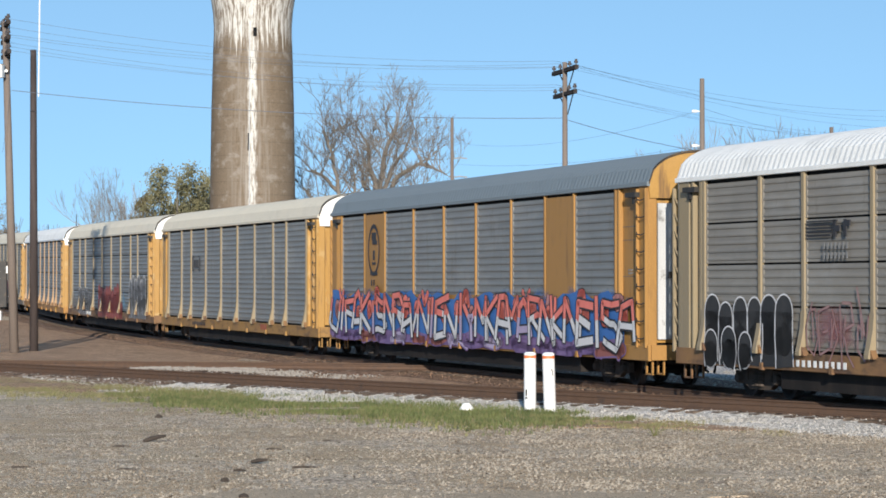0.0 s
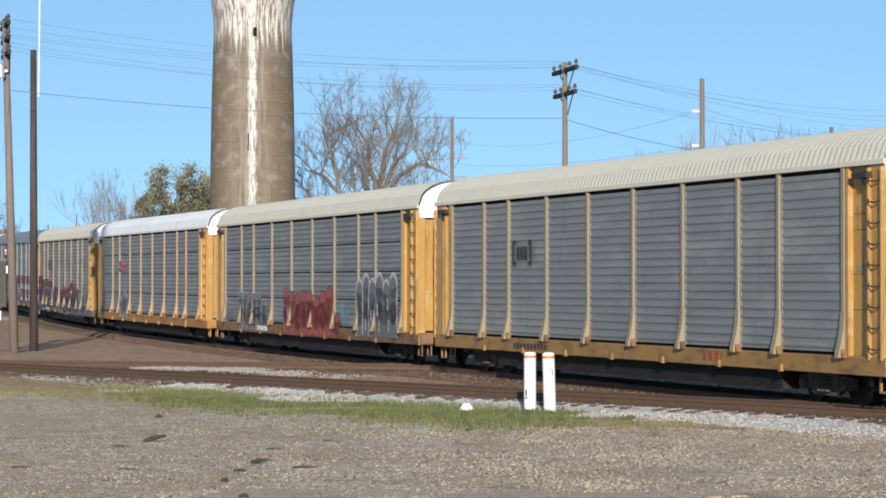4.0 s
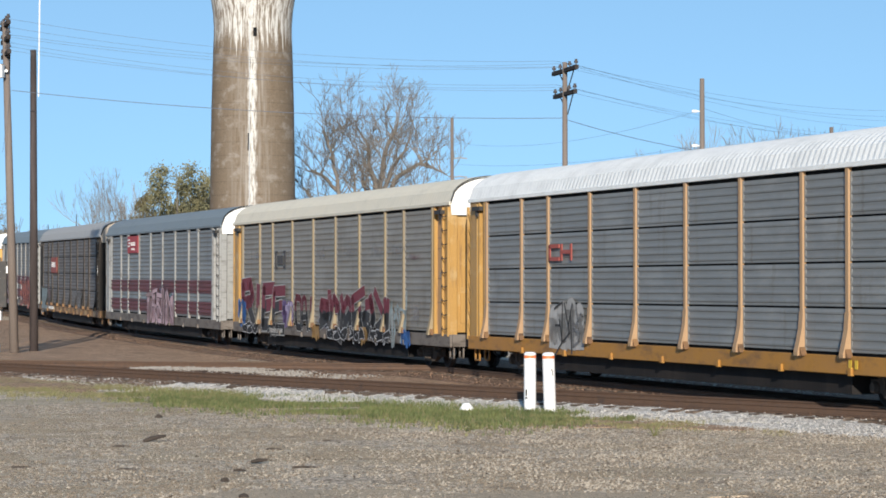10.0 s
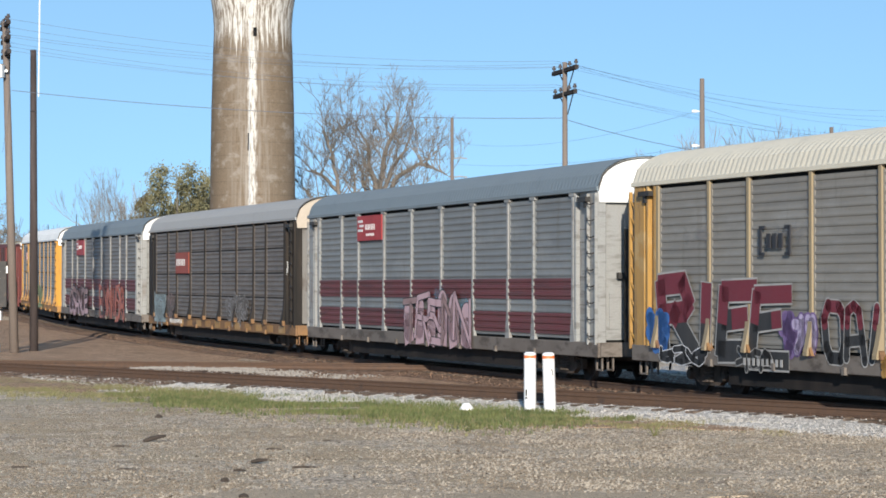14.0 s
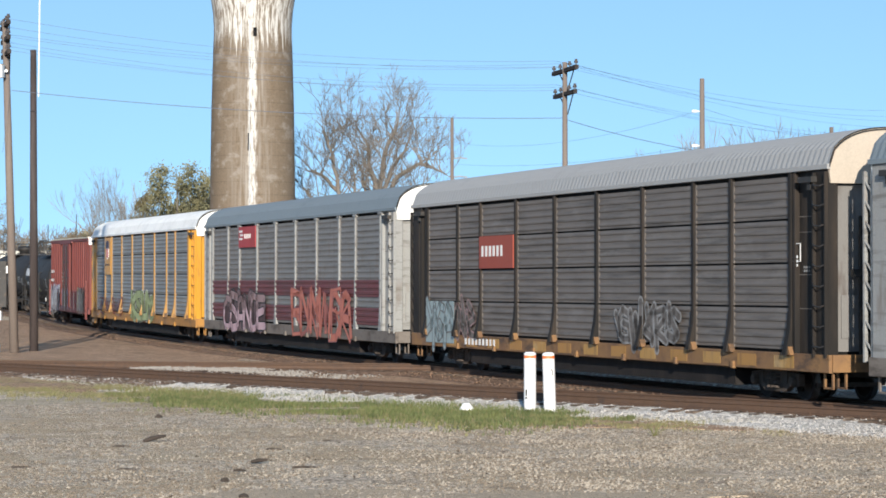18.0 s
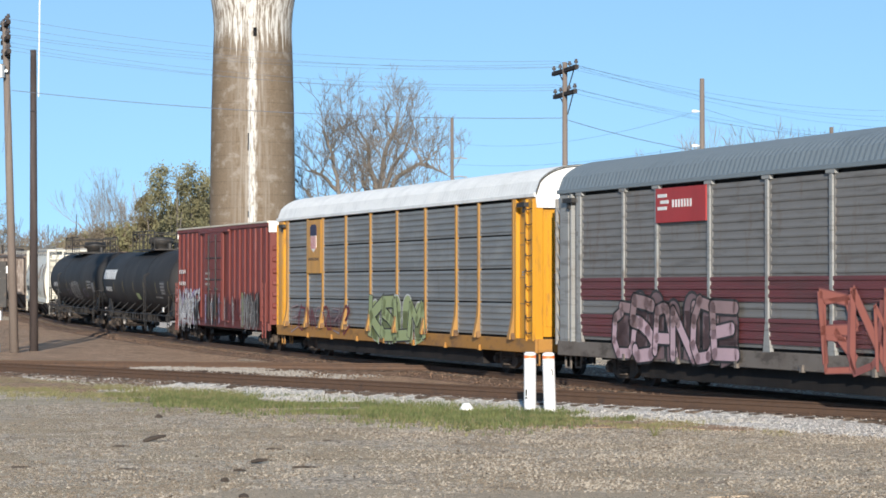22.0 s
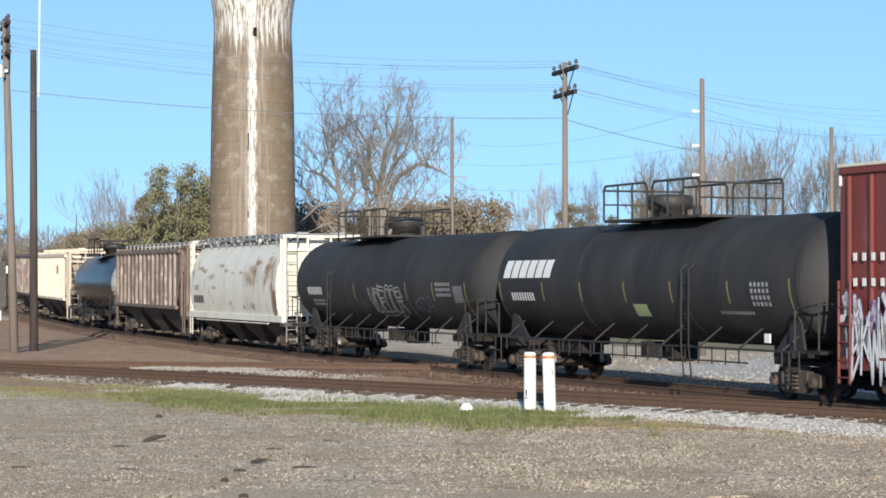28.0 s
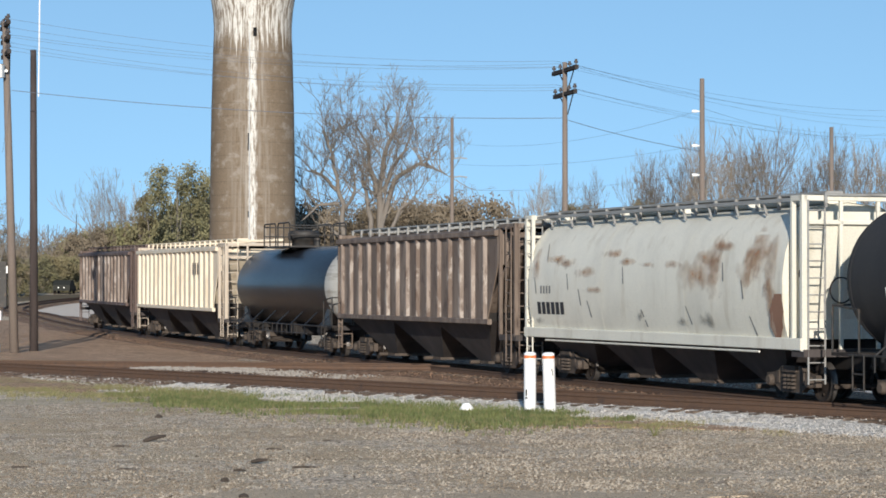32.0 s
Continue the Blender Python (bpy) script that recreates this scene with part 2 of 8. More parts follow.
DARK_WOOD = mat("dark_creosote_wood", (0.06, 0.046, 0.044), 0.85, vary=0.4, scale=1.5, grain=20, bump=0.6, second=(0.105, 0.085, 0.08), cover=0.4, streak=8)
ARM_WOOD = mat("blackened_arm_wood", (0.045, 0.038, 0.036), 0.9, vary=0.4, scale=3, grain=20, bump=0.4, spec=0.2)
STEEL_DARK = mat("dark_steel", (0.04, 0.038, 0.037), 0.6, 0.3, vary=0.3, scale=4, grain=40, second=(0.08, 0.055, 0.04), cover=0.35)
GALV = mat("galvanised_steel", (0.5, 0.51, 0.52), 0.45, 0.6, vary=0.2, scale=4, grain=40)
GLASS_INS = mat("dark_insulator", (0.07, 0.06, 0.06), 0.3, vary=0.2)
WIRE = mat("overhead_wire", (0.12, 0.14, 0.18), 0.6, 0.2, vary=0.1, bump=0)
WHITE_PAINT = mat("white_paint", (0.82, 0.82, 0.82), 0.5, vary=0.06, scale=6, grain=60, bump=0.05, second=(0.7, 0.69, 0.66), cover=0.2, sharp=0.08)
ORANGE_BAND = mat("orange_band", (0.75, 0.2, 0.07), 0.5, vary=0.15, scale=8)
BLACK = mat("black_paint", (0.012, 0.012, 0.013), 0.8, vary=0.3, spec=0.1)


def ground_z(x, y):
    """The yard before the tracks is slightly uneven."""
    z = rise(y) - 0.30
    a = -0.7682 * x - 0.6402 * (y - 61.0) - 0.75
    k = min(1.0, max(0.0, (a - 4.4) / 2.5)) * (1.0 if abs(x) < 14 and y > 24 else 0.0)
    if k > 0:
        z += k * (0.01 * noise.noise(Vector((x * 0.5, y * 0.5, 3))) + 0.009 * noise.noise(Vector((x * 1.7, y * 1.7, 7))) + 0.005 * noise.noise(Vector((x * 4.5, y * 4.5, 1))))
    return z


def soft_stain(name, colour, second, scale=3.0):
    """A stain that fades out unevenly towards its edges."""
    m = mat(name, colour, 0.85, vary=0.25, scale=scale, grain=20, bump=0.05, second=second, cover=0.45, sharp=0.2, streak=2.0)
    t = m.node_tree
    N, L = t.nodes.new, t.links.new
    co = N("ShaderNodeTexCoord")
    off = N("ShaderNodeVectorMath")
    off.operation = "SUBTRACT"
    off.inputs[1].default_value = (0.5, 0.5, 0.5)
    L(co.outputs["Generated"], off.inputs[0])
    flat = N("ShaderNodeVectorMath")
    flat.operation = "MULTIPLY"
    flat.inputs[1].default_value = (1.0, 0.0, 1.0)
    L(off.outputs[0], flat.inputs[0])
    far = N("ShaderNodeVectorMath")
    far.operation = "LENGTH"
    L(flat.outputs[0], far.inputs[0])
    n = N("ShaderNodeTexNoise")
    n.inputs["Scale"].default_value, n.inputs["Detail"].default_value = scale * 1.6, 6
    L(co.outputs["Object"], n.inputs["Vector"])
    a = N("ShaderNodeMath")
    a.operation = "MULTIPLY_ADD"
    a.inputs[1].default_value, a.inputs[2].default_value = -2.4, -0.1
    L(far.outputs["Value"], a.inputs[0])
    c = N("ShaderNodeMath")
    c.operation, c.use_clamp = "MULTIPLY_ADD", True
    c.inputs[1].default_value = 1.7
    L(n.outputs[0], c.inputs[0])
    L(a.outputs[0], c.inputs[2])
    k = N("ShaderNodeMath")
    k.operation = "MULTIPLY"
    k.inputs[1].default_value = 0.75
    L(c.outputs[0], k.inputs[0])
    L(k.outputs[0], t.nodes["Principled BSDF"].inputs["Alpha"])
    return m


# ---- ground, one sheet to the horizon ----
def make_ground():
    b = Build()
    ys = [-3500, -800, -200, -60, 0, 20] + [26 + 0.1 * i for i in range(271)] + [60, 74] + list(range(84, 320, 10)) + [340, 400, 500, 700, 1000, 1600, 2600, 4200]
    xs = [-3500, -1200, -500, -220, -120] + list(range(-80, -10, 10)) + [-10 + 0.1 * i for i in range(201)] + list(range(20, 81, 10)) + [120, 220, 500, 1200, 3500]
    b.soft = True
    b.grid([[(x, y, ground_z(x, y)) for x in xs] for y in ys])
    thing("ground", "grey gravel ground with worn earth", "ground", kind="structure", shape=b, mats=GRAVEL)


make_ground()


def patch(name, label, outline, mats, dz=0.015, kind="structure", category="ground", jag=0.35, seed=1, step=1.2, skirt=0.002):
    """A low sheet on the ground within an outline of (x, y), with an uneven edge that slopes down."""
    rnd = random.Random(seed)
    pts = []
    n = len(outline)
    for i in range(n):
        a, c = Vector(outline[i]), Vector(outline[(i + 1) % n])
        k = max(1, int((c - a).length / step))
        for j in range(k):
            p = a.lerp(c, j / k)
            pts.append((p.x + rnd.uniform(-jag, jag), p.y + rnd.uniform(-jag, jag)))
    cx, cy = sum(p[0] for p in pts) / len(pts), sum(p[1] for p in pts) / len(pts)
    bm = bmesh.new()
    top = [bm.verts.new((x, y, ground_z(x, y) + dz)) for x, y in pts]
    low = [bm.verts.new((x + (x - cx) * skirt, y + (y - cy) * skirt * 3, ground_z(x, y) - 0.05)) for x, y in pts]
    bm.faces.new(top)
    for i in range(len(pts)):
        j = (i + 1) % len(pts)
        bm.faces.new((top[i], low[i], low[j], top[j]))
    bmesh.ops.triangulate(bm, faces=bm.faces[:1])
    bmesh.ops.recalc_face_normals(bm, faces=bm.faces[:])
    me = bpy.data.meshes.new(name)
    bm.to_mesh(me)
    bm.free()
    me.materials.append(mats)
    return tagged(new(name, me), label, category, kind=kind)


patch("dirt_bank", "bare tan dirt beside the tracks", [(-60, 92), (-24, 90), (-9, 84), (-7, 96), (-13, 112), (-19.5, 132), (-24, 148), (-29, 162), (-60, 162)], DIRT, 0.012, seed=3)
patch("dirt_strip", "bare brown dirt between the tracks", [(-13, 76), (-3, 73), (2, 66), (6, 57.5), (7, 57.5), (3, 68), (-1, 78), (-8, 90), (-14, 90)], DIRT, 0.02, seed=5)
patch("gravel_bank", "pale gravel spread beyond the tracks", [(6.5, 80), (9.5, 69), (13, 56), (18, 46), (34, 46), (38, 62), (24, 84), (12, 92)], BALLAST, 0.02, seed=6)
patch("gravel_bank", "pale gravel inside the bend of the line", [(-34.5, 220), (-35.6, 210), (-35.3, 199), (-33.5, 186), (-29.8, 172), (-25, 156), (-20, 145), (-14, 145), (-10, 190), (-20, 226)], FAR_GRAVEL, 0.02, seed=8)
WOOD_FLOOR = mat("leafy_earth", (0.17, 0.13, 0.085), 0.95, vary=0.35, scale=0.3, grain=2.0, bump=0.3, second=(0.1, 0.085, 0.05), cover=0.45, sharp=0.2, spec=0.1)
patch("dirt_bank", "leaf-strewn brown earth outside the bend", [(-62, 163), (-30.5, 163), (-35.5, 172), (-39, 186), (-40.5, 205), (-38.5, 222), (-30, 243), (-16, 262), (0, 280), (-10, 360), (-110, 360)], WOOD_FLOOR, 0.025, seed=18)
patch("worn_wheel_track", "worn sandy earth where vehicles drive", [(-3.6, 30.2), (3.4, 30.3), (3.8, 31.9), (2.0, 32.4), (0.2, 32.2), (-1.6, 32.7), (-3.0, 32.1)], SAND, 0.016, seed=9, jag=0.25, step=0.4, skirt=0.05)
# dark strip where the train's shadow falls, so the shaded ground looks darker
patch("dirt_strip", "dark brown strip that deepens the shade behind the main track", [(1.6, 79), (9.4, 56), (12.5, 57), (5, 82), (-6, 112), (-14, 134), (-18, 134), (-10, 112)], RUSTY, 0.022, seed=15)
along = lambda q, w: tuple((Vector((0, 61.0, 0)) + Vector((-0.7682, -0.6402, 0)) * (0.75 + w) + Vector((-0.6402, 0.7682, 0)) * q).xy)
patch("dirt_strip", "brown dirt spilt over the edge of the ballast", [along(q, w) for q, w in ((8.5, 5.0), (10.5, 3.4), (13.5, 2.3), (17, 1.65), (22, 1.4), (34, 1.4), (34, 6), (16, 6))], DIRT, 0.05, seed=17, skirt=0.08)
patch("grass_field", "rough grass beyond the tracks", [(24, 84), (60, 60), (120, 120), (120, 300), (-40, 300), (-10, 215), (8, 110)], SOIL_FAR, 0.03, seed=10)


# ---- tracks ----
def rail_mesh(path):
    """A rail along points on its top, with head, web and foot."""
    prof = [(-0.036, 0), (0.036, 0), (0.036, -0.035), (0.011, -0.05), (0.011, -0.13), (0.07, -0.155), (0.07, -0.17), (-0.07, -0.17), (-0.07, -0.155), (-0.011, -0.13), (-0.011, -0.05), (-0.036, -0.035)]
    rows = []
    for i, p in enumerate(path):
        d = (path[min(i + 1, len(path) - 1)] - path[max(i - 1, 0)]).normalized()
        side = Vector((-d.y, d.x, 0)).normalized()
        rows.append([p + side * a + Vector((0, 0, h)) for a, h in prof + prof[:1]])
    return Build().grid(rows)


def bed_mesh(path, section):
    """A ballast bed: section is (side, height) pairs across it, side positive to the left of the path."""
    rnd = random.Random(4)
    rows = []
    for i, p in enumerate(path):
        d = (path[min(i + 1, len(path) - 1)] - path[max(i - 1, 0)]).normalized()
        side = Vector((-d.y, d.x, 0)).normalized()
        k = len(section)
        rows.append([p + side * (a + (rnd.uniform(-0.12, 0.12) if j in (0, k - 1) else 0)) + Vector((0, 0, h + (rnd.uniform(-0.02, 0.02) if 0 < j < k - 1 else 0))) for j, (a, h) in enumerate(section)])
    return Build().grid(rows)


TIE_MESH = Build().box(-0.115, 0.115, -1.3, 1.3, -0.18, 0.0, 0.012).mesh("tie", TIE)
PLATE_MESH = Build().box(-0.09, 0.09, -0.18, 0.18, 0.0, 0.012).box(-0.05, -0.02, -0.11, -0.08, 0.012, 0.04).box(0.02, 0.05, 0.08, 0.11, 0.012, 0.04).mesh("tie_plate", RAIL)


def make_track(name, label, path, section, bed_mat, near, dz=0.0, gauge=0.7535, change=None, out=0.0):
    """path: points along the middle of the track, on top of the rails. near: (from, to) along it where the ties are single pieces."""
    up = Vector((0, 0, dz))
    path = [p + up for p in path]
    t = thing(name, label, "railway track", kind="structure")
    cut = change[0] if change else len(path)
    part("ballast_bed", bed_mesh(path[:cut:4] + (path[cut:cut + 1] or path[-1:]), section), bed_mat, t)
    if change:
        part("ballast_bed", bed_mesh(path[cut::4] + path[-1:], section), change[1], t)
    for k in (1, -1):
        pts = []
        for i, p in enumerate(path):
            d = (path[min(i + 1, len(path) - 1)] - path[max(i - 1, 0)]).normalized()
            pts.append(p + Vector((-d.y, d.x, 0)) * gauge * k)
        part("rail", rail_mesh(pts), RAIL, t)
    rnd = random.Random(7)
    rest = Build()
    run, k = 0.0, 0
    for a, c in zip(path, path[1:]):
        step = (c - a).length
        d = (c - a).normalized()
        while run <= step:
            p = a + d * run
            m = Matrix.Translation((p.x, p.y, p.z - 0.172)) @ Matrix.Rotation(math.atan2(d.y, d.x) + rnd.uniform(-0.02, 0.02), 4, "Z") @ Matrix.Translation((0, rnd.uniform(-0.08, 0.08) + out * rnd.random(), 0))
            pos = k * 0.53
            if near[0] <= pos <= near[1]:
                tie = part("tie", TIE_MESH, None, t, m=m)
                for q in (gauge, -gauge):
                    part("tie_plate", PLATE_MESH, None, tie, m=pose(0, q, 0))
            else:
                for x0, x1, y0, y1, z0, z1 in ((-0.115, 0.115, -1.3, 1.3, -0.18, 0.0),):
                    rest.add([m @ Vector((x, y, z)) for x in (x0, x1) for y in (y0, y1) for z in (z0, z1)], [(0, 1, 3, 2), (4, 6, 7, 5), (0, 4, 5, 1), (2, 3, 7, 6), (0, 2, 6, 4), (1, 5, 7, 3)])
            run += 0.53
            k += 1
        run -= step
    if rest.f:
        tagged(part("far_ties", rest, TIE, t), kind="stuff")
    return t


make_track("track_1", "rusty main track on stained brown ballast", [on_line(s) for s in np.arange(62, -100, -1.0)],
           [(-3.4, -0.33), (-2.2, -0.2), (-1.4, -0.185), (0, -0.19), (1.4, -0.185), (1.9, -0.21), (2.4, -0.34)], RUSTY, (0, 76))
make_track("track_4", "far bend of the main track on stained ballast", [on_line(s) for s in np.arange(-99, -330, -1.0)],
           [(-2.0, -0.33), (-1.5, -0.19), (0, -0.19), (1.5, -0.19), (2.0, -0.33)], RUSTY, (-2, -1))
U2 = Vector((-0.6402, 0.7682, 0))
N2 = Vector((-0.7682, -0.6402, 0))
MID2 = Vector((0, 61.0, 0)) + N2 * 0.75
make_track("track_2", "rusty side track on pale ballast", [MID2 + U2 * q for q in np.arange(-19, 32, 1.0)],
           [(-2.0, -0.24), (-1.4, -0.2), (0, -0.205), (0.86, -0.205), (0.98, -0.184), (1.3, -0.186), (1.6, -0.235), (2.2, -0.268), (4.6, -0.33)], SIDE_BALLAST, (0, 53), dz=0.004, change=(28, RUSTY), out=0.4)
U3 = Vector((-0.9671, 0.2545, 0))
make_track("track_3", "rusty branch track joining from the side", [Vector((0.4, 76.0, 0)) + U3 * q for q in np.arange(0, 60, 1.0)],
           [(-2.6, -0.31), (-1.5, -0.19), (0, -0.195), (1.5, -0.19), (2.6, -0.31)], RUSTY, (0, 40), dz=0.008)


# ---- concrete tower ----
def tower_material():
    m = mat("stained_concrete", (0.185, 0.14, 0.098), 0.9, vary=0.24, scale=0.25, grain=5, bump=0.3, second=(0.15, 0.118, 0.088), cover=0.45, streak=5, sharp=0.2, spec=0.2)
    t = m.node_tree
    N, L = t.nodes.new, t.links.new
    b = t.nodes["Principled BSDF"]
    src = b.inputs["Base Color"].links[0].from_socket
    co = N("ShaderNodeTexCoord")
    sep = N("ShaderNodeSeparateXYZ")
    L(co.outputs["Object"], sep.inputs[0])

    def noise_of(scale, detail):
        mp = N("ShaderNodeMapping")
        mp.inputs["Scale"].default_value = scale
        L(co.outputs["Object"], mp.inputs[0])
        n = N("ShaderNodeTexNoise")
        n.inputs["Scale"].default_value, n.inputs["Detail"].default_value, n.inputs["Roughness"].default_value = 1.0, detail, 0.65
        L(mp.outputs[0], n.inputs["Vector"])
        return n.outputs[0]

    def calc(op, a, c, clamp=False):
        n = N("ShaderNodeMath")
        n.operation, n.use_clamp = op, clamp
        for sock, v in zip(n.inputs, (a, c)):
            if isinstance(v, (int, float)):
                sock.default_value = v
            else:
                L(v, sock)
        return n.outputs[0]

    drips = noise_of((5.5, 5.5, 0.2), 4)
    flakes = noise_of((2.6, 2.6, 0.7), 6)
    chips = noise_of((7.0, 7.0, 0.9), 5)
    # peeling white paint round the top, running down in drips
    top = calc("MULTIPLY", calc("ADD", calc("SUBTRACT", sep.outputs[2], 25.3), calc("MULTIPLY", calc("SUBTRACT", drips, 0.5), 9.0)), 1.1, True)
    top = calc("MULTIPLY", top, calc("MULTIPLY", calc("SUBTRACT", calc("ADD", drips, calc("MULTIPLY", flakes, 0.5)), 0.64), 6.0, True))
    # a ragged white stripe down the side that faces the tracks
    off = calc("ABSOLUTE", calc("ADD", sep.outputs[0], 0.05), 0)
    band = calc("MULTIPLY", calc("SUBTRACT", calc("ADD", 0.12, calc("MULTIPLY", flakes, 1.0)), calc("ADD", off, 0.1)), 3.0, True)
    band = calc("MULTIPLY", band, calc("MULTIPLY", calc("SUBTRACT", chips, 0.36), 6.0, True))
    band = calc("MULTIPLY", band, calc("LESS_THAN", sep.outputs[1], 0.0))
    # pale runs beside the stripe
    runs = noise_of((3.2, 3.2, 0.12), 5)
    wash = calc("MULTIPLY", calc("MULTIPLY", calc("SUBTRACT", 2.6, off), 0.45, True), calc("MULTIPLY", calc("SUBTRACT", runs, 0.44), 4.0, True))
    wash = calc("MULTIPLY", calc("MULTIPLY", wash, calc("LESS_THAN", sep.outputs[1], 0.0)), 0.38)
    top = calc("MULTIPLY", top, calc("MULTIPLY", calc("SUBTRACT", chips, 0.3), 5.0, True))
    white = calc("MAXIMUM", calc("MAXIMUM", top, band), wash)
    # pale blotches between the lifts
    blot = noise_of((0.7, 0.7, 0.9), 5)
    blot = calc("MULTIPLY", calc("MULTIPLY", calc("SUBTRACT", blot, 0.52), 6.0, True), 0.22)
    white = calc("MAXIMUM", white, blot)
    # lifts of the concrete pour
    wave = calc("FRACT", calc("DIVIDE", sep.outputs[2], 1.22), 0)
    seam = calc("MULTIPLY", calc("LESS_THAN", wave, 0.07), 0.22)
    mx = N("ShaderNodeMix")
    mx.data_type, mx.blend_type = "RGBA", "MULTIPLY"
    L(seam, mx.inputs[0])
    L(src, mx.inputs[6])
    mx.inputs[7].default_value = (0.35, 0.33, 0.3, 1)
    mw = N("ShaderNodeMix")
    mw.data_type = "RGBA"
    L(calc("MULTIPLY", white, 0.82), mw.inputs[0])
    L(mx.outputs[2], mw.inputs[6])
    mw.inputs[7].default_value = (0.7, 0.69, 0.66, 1)
    L(mw.outputs[2], b.inputs["Base Color"])
    return m


def make_tower():
    base = ground_z(0, 225)
    t = thing("water_tower", "old concrete water tower with peeling white paint", "tower", m=pose(-17.88, 225, 0, 0, 0, 4.5))
    b = Build()
    b.soft = True
    prof = [(4.12, base - 0.2), (4.05, 6.0), (4.02, 9.0), (3.96, 13.5), (3.88, 18.9), (3.8, 22.0), (3.72, 24.6), (3.66, 26.2), (3.66, 27.0), (3.74, 28.2), (3.93, 29.5), (4.5, 31.6), (5.6, 33.6), (6.6, 35.2)]
    b.spun(prof, 64)
    part("shaft", b, tower_material(), t)
    b = Build()
    b.soft = True
    b.spun([(6.6, 35.2), (7.0, 36.5), (7.0, 43.0), (6.2, 45.0), (0.05, 46.5)], 48)
    part("tank", b, WHITE_PAINT, t)
    for x, z, w, h in ((0.2, 26.1, 0.17, 0.4), (-0.4, 16.2, 0.06, 0.5), (-0.42, 15.4, 0.05, 0.3), (-0.4, 9.2, 0.05, 0.3)):
        y = -math.sqrt(max(0.1, (3.67 if z > 25 else 3.93) ** 2 - x * x))
        part("slot_window", Build().box(x - w, x + w, y - 0.1, y + 0.25, z - h, z + h), BLACK, t)
    # a thin conduit down the stripe
    part("conduit", Build().pipe([(-0.3, -4.1, 6.0), (-0.3, -4.0, 14), (-0.3, -3.85, 22), (-0.3, -3.75, 26)], 0.05), GALV, t)


make_tower()


# ---- poles and wires ----
def place(px, py, d):
    """A point d metres off in the direction that the camera's lens gives for a spot of its picture."""
    return Vector(((px - 784) / 4241.0 * d, d, 2.4595 - (py - 508.94) * d / 4241.0))


def make_pole(name, label, x, y, top, r=0.15, lean=0.0, arms=(), wood=POLE_WOOD, arm_turn=55):
    base = ground_z(x, y)
    t = thing(name, label, "utility pole", group="utility poles", m=Matrix.Translation((x, y, base)) @ Matrix.Rotation(radians(lean), 4, "Y"))
    h = top - base
    b = Build()
    b.soft = True
    b.rod((0, 0, -0.3), (0, 0, h), r, 12, r * 0.68)
    part("shaft", b, wood, t)
    for z, w in arms:
        a = part("crossarm", Build().box(-w / 2, w / 2, -0.08, 0.08, -0.09, 0.09, 0.015), ARM_WOOD, t, m=pose(0, 0, h - z, 0, 0, arm_turn))
        for q in (-0.47, -0.2, 0.2, 0.47):
            part("insulator", Build().spun([(0.0, 0.09), (0.03, 0.09), (0.03, 0.16), (0.085, 0.17), (0.09, 0.24), (0.06, 0.25), (0.065, 0.32), (0.0, 0.34)], 8, "z", (q * w, 0, 0)), GLASS_INS, a)
        for k in (1, -1):
            part("brace", Build().rod((k * w * 0.3, 0.08, -0.06), (0, 0.12, -0.85), 0.025, 6), STEEL_DARK, a)
    return t


P1 = place(1000, 110, 101)
make_pole("utility_pole", "grey wooden utility pole with two crossarms", P1.x, P1.y, P1.z, 0.15, 0, ((0.35, 3.6), (1.35, 3.2)), arm_turn=-77)
P2 = place(1243, 139, 96)
pole2 = make_pole("utility_pole", "grey wooden utility pole with side insulators", P2.x, P2.y, P2.z, 0.14)
for py in (197, 258, 310):
    z = place(1243, py, 96).z - ground_z(0, 96)
    part("side_insulator", Build().rod((-0.1, 0, z), (-0.2, 0, z), 0.03, 6).spun([(0.0, -0.42), (0.06, -0.4), (0.06, -0.2), (0.0, -0.18)], 8, "x", (0, 0, z)), WHITE_PAINT, pole2)
P3 = place(1472, 225, 143)
make_pole("utility_pole", "brown wooden utility pole before bare trees", P3.x, P3.y, P3.z, 0.17, 0, ())
P4 = place(800, 208, 150)
pole4 = make_pole("utility_pole", "weathered wooden pole with a lamp bracket", P4.x, P4.y, P4.z, 0.15)
for py in (281, 314):
    z = place(800, py, 150).z - ground_z(0, 150)
    part("bracket", Build().pipe([(0.08, 0, z), (0.5, 0, z + 0.06), (0.95, 0, z)], 0.045, 6), GALV, pole4)
P5 = place(10, 38, 99)
make_pole("utility_pole", "leaning brown utility pole with crossarms", -17.7, 99, P5.z, 0.19, -1.75, ((0.15, 2.8), (0.75, 2.6), (1.35, 2.6)), arm_turn=-74)
make_pole("signal_pole", "dark creosoted timber pole", -17.32, 101.5, place(58, 88, 101.5).z, 0.19, -0.25, (), wood=DARK_WOOD)
b = Build().pipe([(-17.12, 101.3, place(66, 145, 101).z - 0.6), (-17.06, 101.3, place(66, 0, 101).z + 2)], 0.03, 6)
thing("radio_mast", "thin white mast fixed to the dark pole", "antenna", shape=b, mats=WHITE_PAINT)


